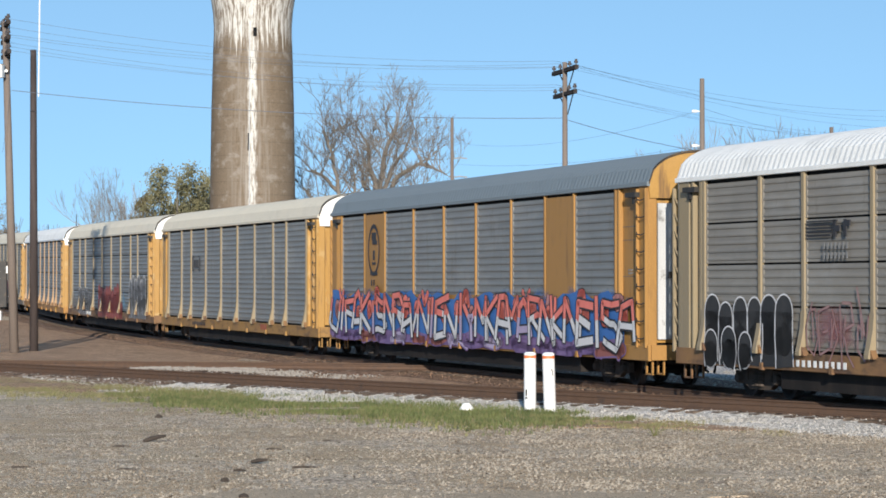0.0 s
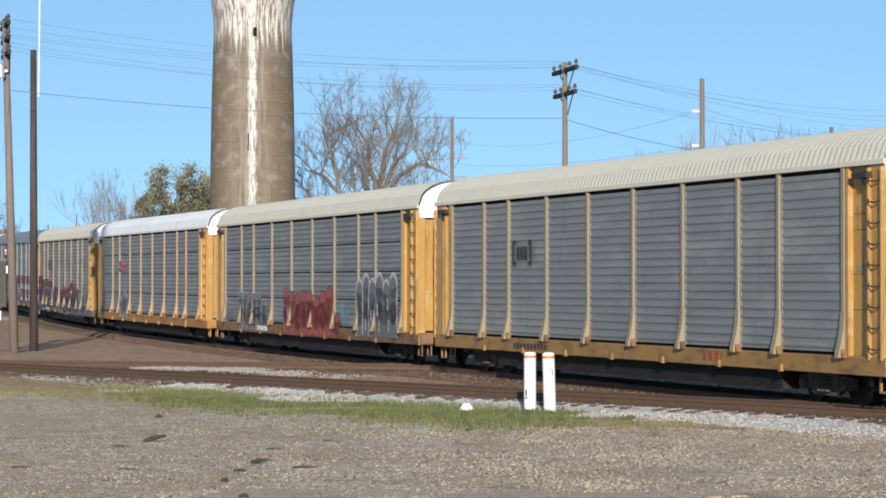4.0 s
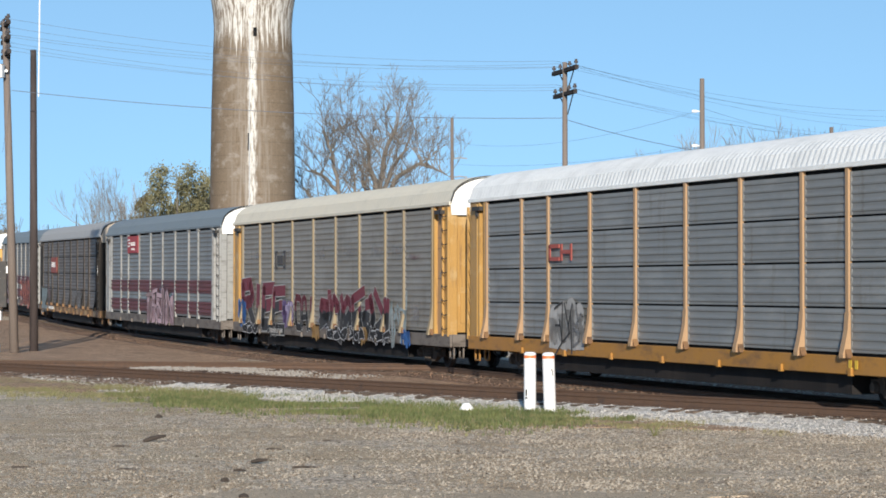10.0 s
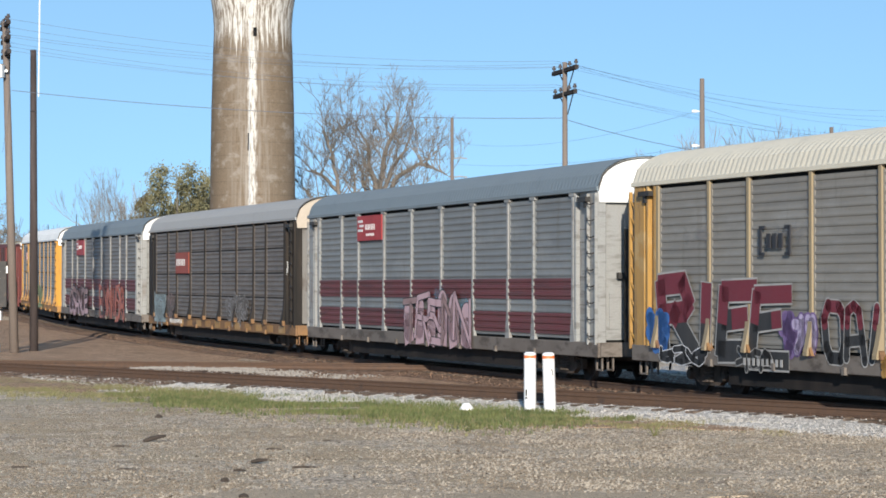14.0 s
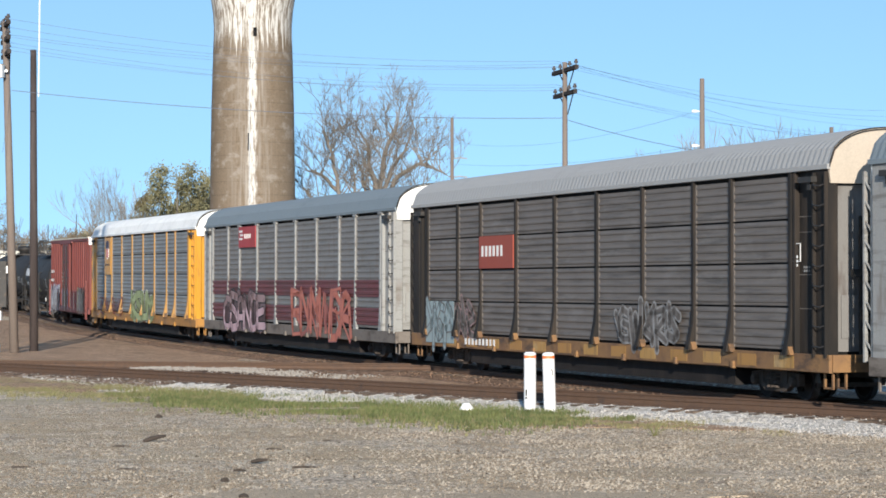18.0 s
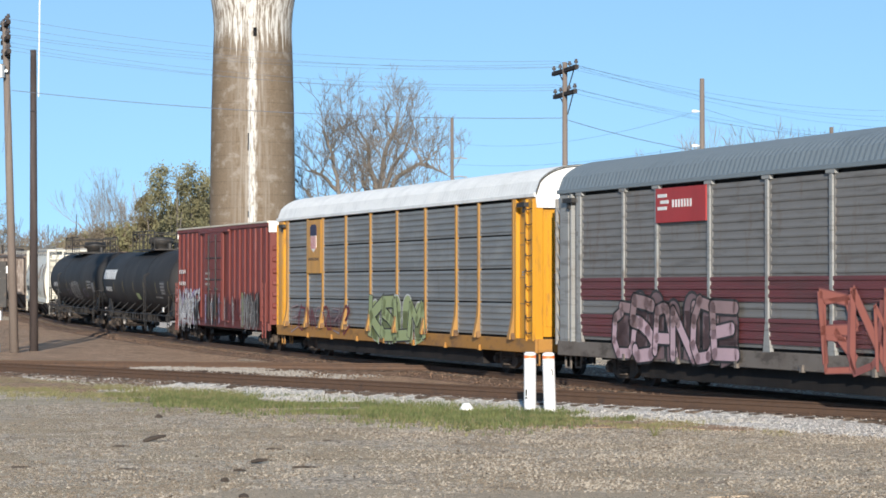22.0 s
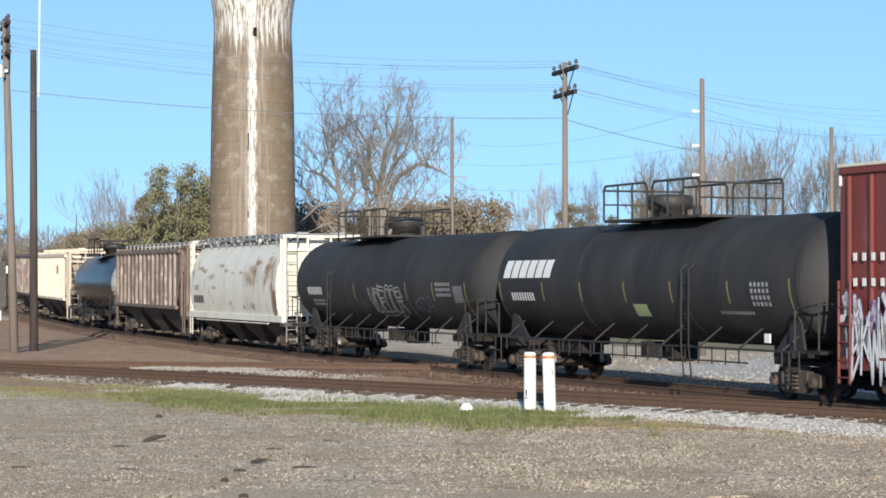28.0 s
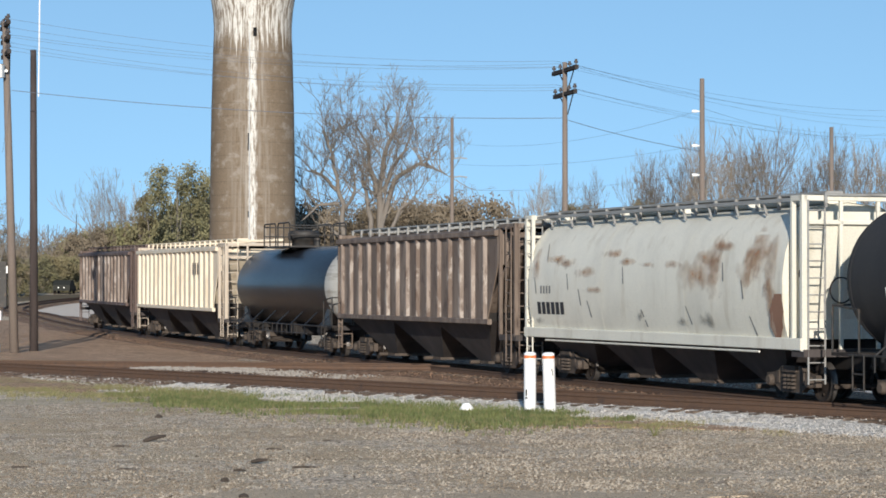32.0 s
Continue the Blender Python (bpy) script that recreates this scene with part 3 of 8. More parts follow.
def make_wire(a, c, sag, r=0.006):
    pts = []
    for i in range(17):
        k = i / 16
        p = Vector(a).lerp(Vector(c), k)
        p.z -= sag * 4 * k * (1 - k)
        pts.append(p)
    b = Build()
    b.soft = True
    d = (Vector(c) - Vector(a)).normalized()
    u = d.orthogonal().normalized()
    w = d.cross(u)
    b.grid([[p + (u * math.cos(t) + w * math.sin(t)) * r for t in (0, 1.257, 2.513, 3.77, 5.027, 6.283)] for p in pts])
    thing("overhead_wire", "thin grey overhead wire between poles", "wire", group="overhead wires", shape=b, mats=WIRE)


for (x0, y0), (x1, y1), (x2, y2) in (((10, 32), (985, 108), (1568, 196)), ((14, 48), (996, 118), (1568, 206)), ((8, 60), (1010, 112), (1568, 214)), ((20, 66), (1018, 118), (1568, 226)),
                                     ((10, 74), (985, 150), (1568, 240)), ((16, 82), (996, 160), (1568, 246)), ((10, 88), (1008, 154), (1568, 252))):
    make_wire(place(x0, y0, 99), place(x1, y1, 101), 0.55)
    make_wire(place(x1, y1, 101), place(x2, y2, 160), 0.5)
make_wire(place(20, 160, 99), place(995, 209, 101), 0.35, 0.014)
make_wire(place(1003, 212, 101), place(1240, 268, 96), 0.1, 0.013)
make_wire(place(800, 252, 150), place(1234, 197, 96), 0.7)
make_wire(place(800, 290, 150), place(1234, 258, 96), 0.4)
make_wire(place(800, 335, 150), place(1234, 310, 96), 0.3)
make_wire(place(1246, 192, 96), place(1568, 236, 150), 0.6)
make_wire(place(4, 270, 98), place(17, 160, 99), 0.1)


# ---- white marker posts ----
def make_bollard(x, y, lean):
    t = thing("marker_post", "white marker post with an orange band", "post", group="marker posts", m=Matrix.Translation((x, y, ground_z(x, y))) @ Matrix.Rotation(radians(lean), 4, "Y"))
    b = Build()
    b.soft = True
    b.spun([(0.135, -0.2), (0.135, 1.19)], 20)
    part("shaft", b, WHITE_PAINT, t)
    b = Build()
    b.soft = True
    b.spun([(0.137, 1.19), (0.137, 1.255)], 20)
    part("band", b, ORANGE_BAND, t, "faded orange band")
    b = Build()
    b.soft = True
    b.spun([(0.135, 1.255), (0.132, 1.3), (0.09, 1.325), (0.0, 1.33)], 20)
    part("cap", b, WHITE_PAINT, t)
    return t


p = make_bollard(1.93, 53.2, 0.0)
part("mark", Build().box(-0.10, -0.07, -0.139, -0.12, 0.36, 0.5).box(-0.11, -0.06, -0.139, -0.12, 0.3, 0.33), BLACK, p)
p = make_bollard(2.36, 52.9, -1.6)
part("mark", Build().box(0.05, 0.07, -0.139, -0.11, 0.92, 0.97).box(0.065, 0.08, -0.139, -0.11, 0.82, 0.92), BLACK, p)

# ---- paint of the railway cars ----
def paint(name, colour, second=None, cover=0.3, rough=0.55, metal=0.0, vary=0.18, streak=6.0, scale=1.2, sharp=0.18, bump=0.05):
    return mat(name, colour, rough, metal, vary=vary, scale=scale, grain=30, bump=bump, second=second, cover=cover, streak=streak, sharp=sharp)


SHEET = paint("galvanised_panel", (0.218, 0.228, 0.23), (0.156, 0.163, 0.165), 0.45, 0.55, 0.1, vary=0.16, scale=0.9, streak=1)
SHEET_WARM = paint("dusty_panel", (0.25, 0.235, 0.21), (0.17, 0.16, 0.145), 0.45, 0.6, 0.05, vary=0.18, scale=0.9, streak=1)
SHEET_DARK = paint("sooty_panel", (0.18, 0.158, 0.142), (0.115, 0.1, 0.09), 0.5, 0.6, 0.1, vary=0.24)
for m in (SHEET, SHEET_WARM):
    # dark streaks along the sheet imitate uneven shadow lines of its ridges
    weather(m, (0.25, 1.0, 6.0), 0.5, 0.7, (0.13, 0.13, 0.13), 0.45)
    weather(m, (0.5, 1.0, 1.2), 0.5, 0.68, (0.34, 0.34, 0.33), 0.35)
    weather(m, (2.6, 1.0, 0.4), 0.58, 0.72, (0.13, 0.11, 0.09), 0.5)
weather(SHEET_DARK, (0.5, 1.0, 8.0), 0.5, 0.66, (0.05, 0.045, 0.04), 0.6)
weather(SHEET_DARK, (0.8, 1.0, 3.0), 0.55, 0.68, (0.2, 0.185, 0.172), 0.5)
SEAM = paint("shadow_gap", (0.02, 0.02, 0.02), rough=0.9)
YELLOW = weather(weather(paint("aged_yellow", (0.425, 0.24, 0.066), (0.3, 0.178, 0.066), 0.35, 0.5), (5.0, 5.0, 0.6), 0.54, 0.68, (0.15, 0.085, 0.045), 0.75), (1.2, 1.2, 1.5), 0.56, 0.66, (0.5, 0.36, 0.18), 0.5)
ORANGE_POST = paint("orange_post", (0.42, 0.265, 0.145), (0.27, 0.17, 0.1), 0.4, 0.6)
YELLOW_NEW = weather(paint("bright_yellow", (0.56, 0.265, 0.02), (0.42, 0.2, 0.028), 0.25, 0.4), (5.0, 5.0, 0.8), 0.57, 0.68, (0.2, 0.11, 0.04), 0.6)
YELLOW_POST = weather(paint("dusty_yellow_post", (0.4, 0.205, 0.045), (0.29, 0.165, 0.065), 0.4, 0.55), (4.0, 4.0, 1.2), 0.54, 0.66, (0.22, 0.14, 0.07), 0.6)
TAN_POST = paint("faded_tan_post", (0.32, 0.25, 0.15), (0.22, 0.18, 0.125), 0.45, 0.6)
GREY_POST = paint("grey_post", (0.3, 0.305, 0.3), (0.22, 0.21, 0.2), 0.4, 0.5)
SHEET_GRIMY = paint("grimy_panel", (0.2, 0.195, 0.19), (0.14, 0.135, 0.13), 0.45, 0.6, 0.05, vary=0.18, scale=0.9, streak=1)
for m in (SHEET_GRIMY, GREY_POST):
    weather(m, (0.6, 1.0, 6.0), 0.52, 0.66, (0.09, 0.08, 0.07), 0.55)
    weather(m, (2.6, 1.0, 0.6), 0.56, 0.7, (0.14, 0.1, 0.075), 0.6)
DARK_POST = paint("dark_post", (0.022, 0.02, 0.019), (0.065, 0.048, 0.036), 0.35, 0.65)
GOLD = weather(paint("dull_gold", (0.38, 0.2, 0.055), (0.29, 0.155, 0.05), 0.4, 0.6), (3.0, 3.0, 0.6), 0.55, 0.68, (0.16, 0.09, 0.04), 0.5)
SILL_RUST = weather(paint("rusty_sill", (0.3, 0.165, 0.065), (0.13, 0.07, 0.04), 0.5, 0.7, streak=1), (1.2, 1.0, 3.0), 0.5, 0.62, (0.06, 0.04, 0.03), 0.75)
SILL_YELLOW = weather(paint("dirty_yellow_sill", (0.42, 0.2, 0.035), (0.26, 0.13, 0.04), 0.45, 0.6, streak=1), (1.2, 1.0, 3.0), 0.52, 0.66, (0.12, 0.07, 0.04), 0.6)
SILL_GOLD = weather(paint("worn_gold_sill", (0.36, 0.2, 0.055), (0.22, 0.125, 0.05), 0.45, 0.65, streak=1), (1.2, 1.0, 3.0), 0.5, 0.64, (0.1, 0.06, 0.035), 0.65)
SILL_GREY = weather(paint("grimy_sill", (0.19, 0.165, 0.145), (0.11, 0.09, 0.075), 0.45, 0.7, streak=1), (1.2, 1.0, 3.0), 0.5, 0.62, (0.05, 0.038, 0.03), 0.7)
ROOF_WHITE = paint("white_roof", (0.82, 0.82, 0.8), (0.7, 0.69, 0.66), 0.3, 0.45, streak=1)
ROOF_TAN = paint("cream_roof", (0.68, 0.63, 0.52), (0.56, 0.51, 0.41), 0.4, 0.6, streak=1)
ROOF_BLUE = paint("slate_roof", (0.19, 0.23, 0.26), (0.15, 0.18, 0.2), 0.4, 0.6, streak=1)
ROOF_GREY = paint("grey_roof", (0.36, 0.36, 0.36), (0.28, 0.28, 0.275), 0.4, 0.6, streak=1)
DOOR_GREY = weather(paint("dull_grey_door", (0.2, 0.195, 0.19), (0.14, 0.13, 0.12), 0.4, 0.6), (3.0, 3.0, 0.8), 0.54, 0.66, (0.08, 0.06, 0.05), 0.6)
DUSTY_CREAM = paint("dusty_cream_end", (0.5, 0.43, 0.35), (0.38, 0.31, 0.25), 0.4, 0.6)
PALE_METAL = weather(paint("pale_metal", (0.6, 0.61, 0.62), (0.48, 0.48, 0.48), 0.3, 0.5, 0.2), (2.0, 2.0, 1.5), 0.58, 0.66, (0.15, 0.14, 0.13), 0.7)
END_WHITE = paint("white_end_sheet", (0.8, 0.8, 0.78), (0.66, 0.64, 0.6), 0.25, 0.5)
MAROON = weather(paint("maroon_stripe", (0.15, 0.04, 0.045), (0.1, 0.04, 0.042), 0.4, 0.6), (0.3, 1.0, 5.0), 0.5, 0.66, (0.055, 0.03, 0.03), 0.6)
RUST_SIGN = paint("faded_red_sign", (0.3, 0.06, 0.035), (0.22, 0.05, 0.035), 0.35, 0.6)
RED_SIGN = paint("red_sign", (0.38, 0.035, 0.035), (0.3, 0.04, 0.035), 0.3, 0.55)
# kept near-black, so that the sills' shade under the cars is in the colour
UNDER = paint("underframe_black", (0.022, 0.02, 0.02), (0.04, 0.032, 0.028), 0.35, 0.75)
# near-black bays and end sills: shade below the bins, put into the paint
BAY_SHADE = paint("hopper_bay_shade", (0.045, 0.038, 0.038), (0.07, 0.058, 0.055), 0.4, 0.8)
TRUCK = paint("truck_grime", (0.12, 0.095, 0.08), (0.05, 0.042, 0.036), 0.5, 0.8, scale=4, streak=1)
WHEEL = paint("wheel_steel", (0.05, 0.04, 0.035), (0.03, 0.026, 0.024), 0.45, 0.65, 0.3, scale=5, streak=1)
TREAD = paint("polished_tread", (0.14, 0.13, 0.125), rough=0.5, metal=0.7, bump=0)
BOX_RED = weather(weather(paint("boxcar_red", (0.185, 0.038, 0.031), (0.105, 0.03, 0.027), 0.4, 0.6), (3.0, 3.0, 0.35), 0.54, 0.68, (0.075, 0.03, 0.026), 0.7), (2.0, 2.0, 0.5), 0.55, 0.68, (0.26, 0.1, 0.09), 0.5)
TANK_BLACK = paint("tank_black", (0.03, 0.03, 0.032), (0.046, 0.043, 0.042), 0.4, 0.7, scale=0.8)
TANK_BLACK.node_tree.nodes["Principled BSDF"].inputs["Specular IOR Level"].default_value = 0.25
TANK_BLUE = paint("tank_blue_black", (0.013, 0.015, 0.02), (0.01, 0.011, 0.013), 0.4, 0.32, scale=0.8)
TANK_BLUE.node_tree.nodes["Principled BSDF"].inputs["Specular IOR Level"].default_value = 0.45
HOPPER_WHITE = weather(paint("hopper_off_white", (0.69, 0.665, 0.58), (0.6, 0.58, 0.5), 0.35, 0.5, sharp=0.14, scale=0.6, streak=2), (2.2, 2.2, 0.5), 0.56, 0.72, (0.42, 0.36, 0.27), 0.45)
HOPPER_BROWN = weather(paint("hopper_brown", (0.145, 0.108, 0.086), (0.25, 0.2, 0.165), 0.4, 0.7, sharp=0.15, scale=2.0, streak=8), (4.0, 4.0, 1.5), 0.55, 0.66, (0.05, 0.032, 0.026), 0.8)
RIB_DUST = weather(weather(paint("dusty_rib", (0.31, 0.255, 0.22), (0.13, 0.095, 0.076), 0.5, 0.8, sharp=0.1, scale=1.8, streak=4), (2.5, 2.5, 1.5), 0.55, 0.63, (0.42, 0.37, 0.33), 0.7), (3.0, 3.0, 1.2), 0.55, 0.63, (0.095, 0.062, 0.047), 0.8)
HOPPER_RED = paint("hopper_red_brown", (0.1, 0.066, 0.058), (0.19, 0.15, 0.135), 0.4, 0.7, sharp=0.15, scale=2.0, streak=10)
HOPPER_CREAM = weather(paint("hopper_cream", (0.7, 0.61, 0.48), (0.6, 0.52, 0.41), 0.35, 0.6), (2.5, 2.5, 0.5), 0.54, 0.68, (0.36, 0.28, 0.2), 0.5)
INK_WHITE = paint("white_lettering", (0.75, 0.75, 0.74), rough=0.6, vary=0.08)
INK_BLACK = paint("black_lettering", (0.025, 0.025, 0.03), rough=0.6)
INK_YELLOW = paint("yellow_mark", (0.7, 0.45, 0.05), rough=0.6)
WORN_STRIP = paint("worn_yellow_strip", (0.3, 0.23, 0.07), (0.16, 0.13, 0.06), 0.45, 0.6)
INK_GREY = paint("faint_lettering", (0.2, 0.2, 0.2), rough=0.6)
RUST = weather(paint("rust_stain", (0.25, 0.135, 0.09), (0.17, 0.09, 0.06), 0.4, 0.85), (3.0, 3.0, 1.5), 0.55, 0.66, (0.42, 0.33, 0.26), 0.6)


for m in (DARK_POST, UNDER, TRUCK, WHEEL, SEAM):
    m.node_tree.nodes["Principled BSDF"].inputs["Specular IOR Level"].default_value = 0.15


# ---- running gear, alike on all cars ----
def wheelset_mesh(r):
    b = Build()
    b.soft = True
    for k in (1, -1):
        y = 0.72 * k
        b.slot = 0
        b.spun([(0.09, y + 0.07 * k), (0.12, y + 0.07 * k), (r * 0.5, y + 0.02 * k), (r * 0.8, y + 0.035 * k), (r * 0.86, y + 0.07 * k), (r, y + 0.07 * k)], 28, "y")
        b.slot = 1
        b.spun([(r, y + 0.07 * k), (r, y - 0.04 * k), (r + 0.028, y - 0.055 * k), (r + 0.028, y - 0.075 * k), (r * 0.84, y - 0.075 * k)], 28, "y")
        b.slot = 0
        b.spun([(r * 0.84, y - 0.075 * k), (r * 0.5, y - 0.04 * k), (0.1, y - 0.08 * k)], 28, "y")
        # lightening marks, so that the turning shows
        for i in range(3):
            t = 2 * math.pi * i / 3
            c, s = math.cos(t), math.sin(t)
            b.rod((r * 0.62 * s, y + 0.035 * k, r * 0.62 * c), (r * 0.62 * s, y + 0.055 * k, r * 0.62 * c), 0.04, 8)
    b.rod((0, -1.0, 0), (0, 1.0, 0), 0.08, 14)
    return b.mesh("wheelset", WHEEL, TREAD)


WHEEL_R = 0.42
WHEELSET = wheelset_mesh(WHEEL_R)


def truck_mesh(m):
    """Two cast side frames with spring nests, a bolster and bearing caps."""
    b = Build()
    r = WHEEL_R
    for k in (1, -1):
        y0, y1 = sorted((0.92 * k, 1.06 * k))
        b.prism([(-1.12, r + 0.16), (-1.12, r - 0.1), (-0.72, r - 0.1), (-0.46, r - 0.24), (0.46, r - 0.24), (0.72, r - 0.1), (1.12, r - 0.1), (1.12, r + 0.16), (0.62, r + 0.2), (0.42, r + 0.34), (-0.42, r + 0.34), (-0.62, r + 0.2)], y0, y1)
        for x in (-0.89, 0.89):
            b.spun([(0.0, 1.16 * k), (0.1, 1.16 * k), (0.13, 1.1 * k), (0.13, 0.98 * k)], 12, "y", (x, 0, r))
        for x in (-0.17, 0.0, 0.17):
            for i in range(4):
                z = r - 0.16 + i * 0.085
                b.rod((x, 1.09 * k, z), (x, 1.09 * k, z + 0.05), 0.075, 8)
        b.box(-0.3, 0.3, *sorted((1.02 * k, 1.12 * k)), r + 0.2, r + 0.33)
        b.box(-0.62, -0.5, *sorted((1.05 * k, 1.09 * k)), r - 0.05, r + 0.22)
        b.box(0.5, 0.62, *sorted((1.05 * k, 1.09 * k)), r - 0.05, r + 0.22)
        # brake beams and hangers
        b.box(-1.42, -1.36, -0.8, 0.8, r - 0.12, r - 0.02)
        b.box(1.36, 1.42, -0.8, 0.8, r - 0.12, r - 0.02)
    b.box(-0.22, 0.22, -1.0, 1.0, r + 0.05, r + 0.3)
    return b.mesh("truck", m)


TRUCK_MESH = truck_mesh(TRUCK)
COUPLER_MESH = Build().box(-0.1, 0.75, -0.08, 0.08, 0.78, 0.95, 0.02).box(0.6, 0.85, -0.16, 0.14, 0.72, 1.0, 0.03).mesh("coupler", TRUCK)
SPINS = []


def running_gear(car, half, end, truck=None):
    """Trucks half metres off the middle, couplers at the ends."""
    for k in (1, -1):
        tr = part("truck", truck or TRUCK_MESH, None, car, m=pose(half * k, 0, 0))
        for x in (-0.89, 0.89):
            SPINS.append((part("wheelset", WHEELSET, None, tr, m=pose(x, 0, WHEEL_R)), x))
        part("coupler", COUPLER_MESH, None, car, m=pose((end - 0.25) * k, 0, 0, 0, 0, 0 if k > 0 else 180))
        e = (end + 0.05) * k
        part("air_hose", Build().pipe([(e, -0.3, 0.8), (e + 0.15 * k, -0.3, 0.72), (e + 0.3 * k, -0.26, 0.5), (e + 0.45 * k, -0.2, 0.42)], 0.03, 6), UNDER, car)


def bars(car, x, z, w, h, n, material, y=-1.6, gap=0.5, rows=1, row_gap=0.5):
    """Lettering as a row of plain bars on the side."""
    b = Build()
    for j in range(rows):
        zz = z - j * h * (1 + row_gap)
        for i in range(n):
            x0 = x + w * i / n
            x1 = x + w * (i + 1 - gap) / n
            b.box(x0, x1, y - 0.004, y + 0.004, zz, zz + h)
    ob = part("lettering", b, material, car)
    return tagged(ob, kind="stuff") if n * rows > 1 else ob


# bent strokes that swollen spray-can shapes follow, in a unit square
SHAPES = (
    [[(0.85, 0.85), (0.45, 1.0), (0.1, 0.7), (0.12, 0.25), (0.5, 0.0), (0.9, 0.2), (0.85, 0.45), (0.5, 0.45)]],
    [[(0.5, 1.0), (0.12, 0.75), (0.1, 0.3), (0.5, 0.0), (0.88, 0.3), (0.9, 0.75), (0.5, 1.0)]],
    [[(0.05, 0.0), (0.15, 0.7), (0.45, 1.0), (0.8, 0.7), (0.95, 0.0)], [(0.2, 0.4), (0.8, 0.45)]],
    [[(0.9, 1.0), (0.15, 0.92), (0.1, 0.05), (0.95, 0.0)], [(0.15, 0.5), (0.7, 0.55)]],
    [[(0.0, 1.0), (0.25, 0.0), (0.5, 0.6), (0.75, 0.0), (1.0, 1.05)]],
    [[(0.1, 0.0), (0.12, 1.0), (0.8, 0.9), (0.75, 0.55), (0.2, 0.5), (0.95, 0.0)]],
    [[(0.95, 0.9), (0.4, 1.0), (0.1, 0.75), (0.85, 0.35), (0.6, 0.0), (0.0, 0.08)]],
    [[(0.1, 0.0), (0.15, 1.1)], [(0.95, 1.0), (0.25, 0.5), (1.0, -0.05)]],
)


# straight strokes of block letters on a grid of ten by ten: two digits are one point
GLYPHS = {
    "A": "00 28 59 78 90|13 83", "C": "97 79 29 07 02 20 70 92", "D": "00 09 59 96 93 50 00", "E": "99 09 00 90|05 75", "F": "99 09 00|05 75",
    "G": "98 69 28 06 03 20 70 93 95 55", "I": "40 59", "K": "00 09|99 05 90", "L": "09 00 90", "M": "00 19 54 89 90", "N": "00 09 90 99",
    "O": "29 07 02 20 70 92 97 79 29", "P": "00 09 79 96 74 05", "R": "00 09 79 96 75 05|45 90", "S": "98 69 19 06 35 64 92 70 10 01",
    "T": "09 99|49 40", "U": "09 02 20 70 92 99", "V": "09 40 99", "W": "09 20 47 70 99", "Y": "09 45 99|45 40", "X": "00 99|09 90",
}


def letter_paths(ch, cx, cw, z, h, rnd, jag):
    """A digit is one upright swelling of that height, a letter its strokes, both slightly uneven."""
    lean = rnd.uniform(-0.12, 0.12) * cw
    if ch.isdigit():
        k = int(ch) / 9
        return [[(cx - lean, z), (cx + lean, z + h * k * 0.5), (cx + lean * 0.5, z + h * k)]]
    wide = 1.7 + 2.5 * jag
    lift, tall = rnd.uniform(-0.05, 0.05), rnd.uniform(0.9, 1.06)
    out = []
    for line in GLYPHS[ch].split("|"):
        pts = [(int(p[0]) / 9 - 0.5, int(p[1]) / 9) for p in line.split()]
        out.append([(cx + (u * wide + rnd.uniform(-jag, jag)) * cw + lean * (q - 0.5) * 3, z + h * (lift + q * tall + rnd.uniform(-jag, jag) * 0.5)) for u, q in pts])
    return out


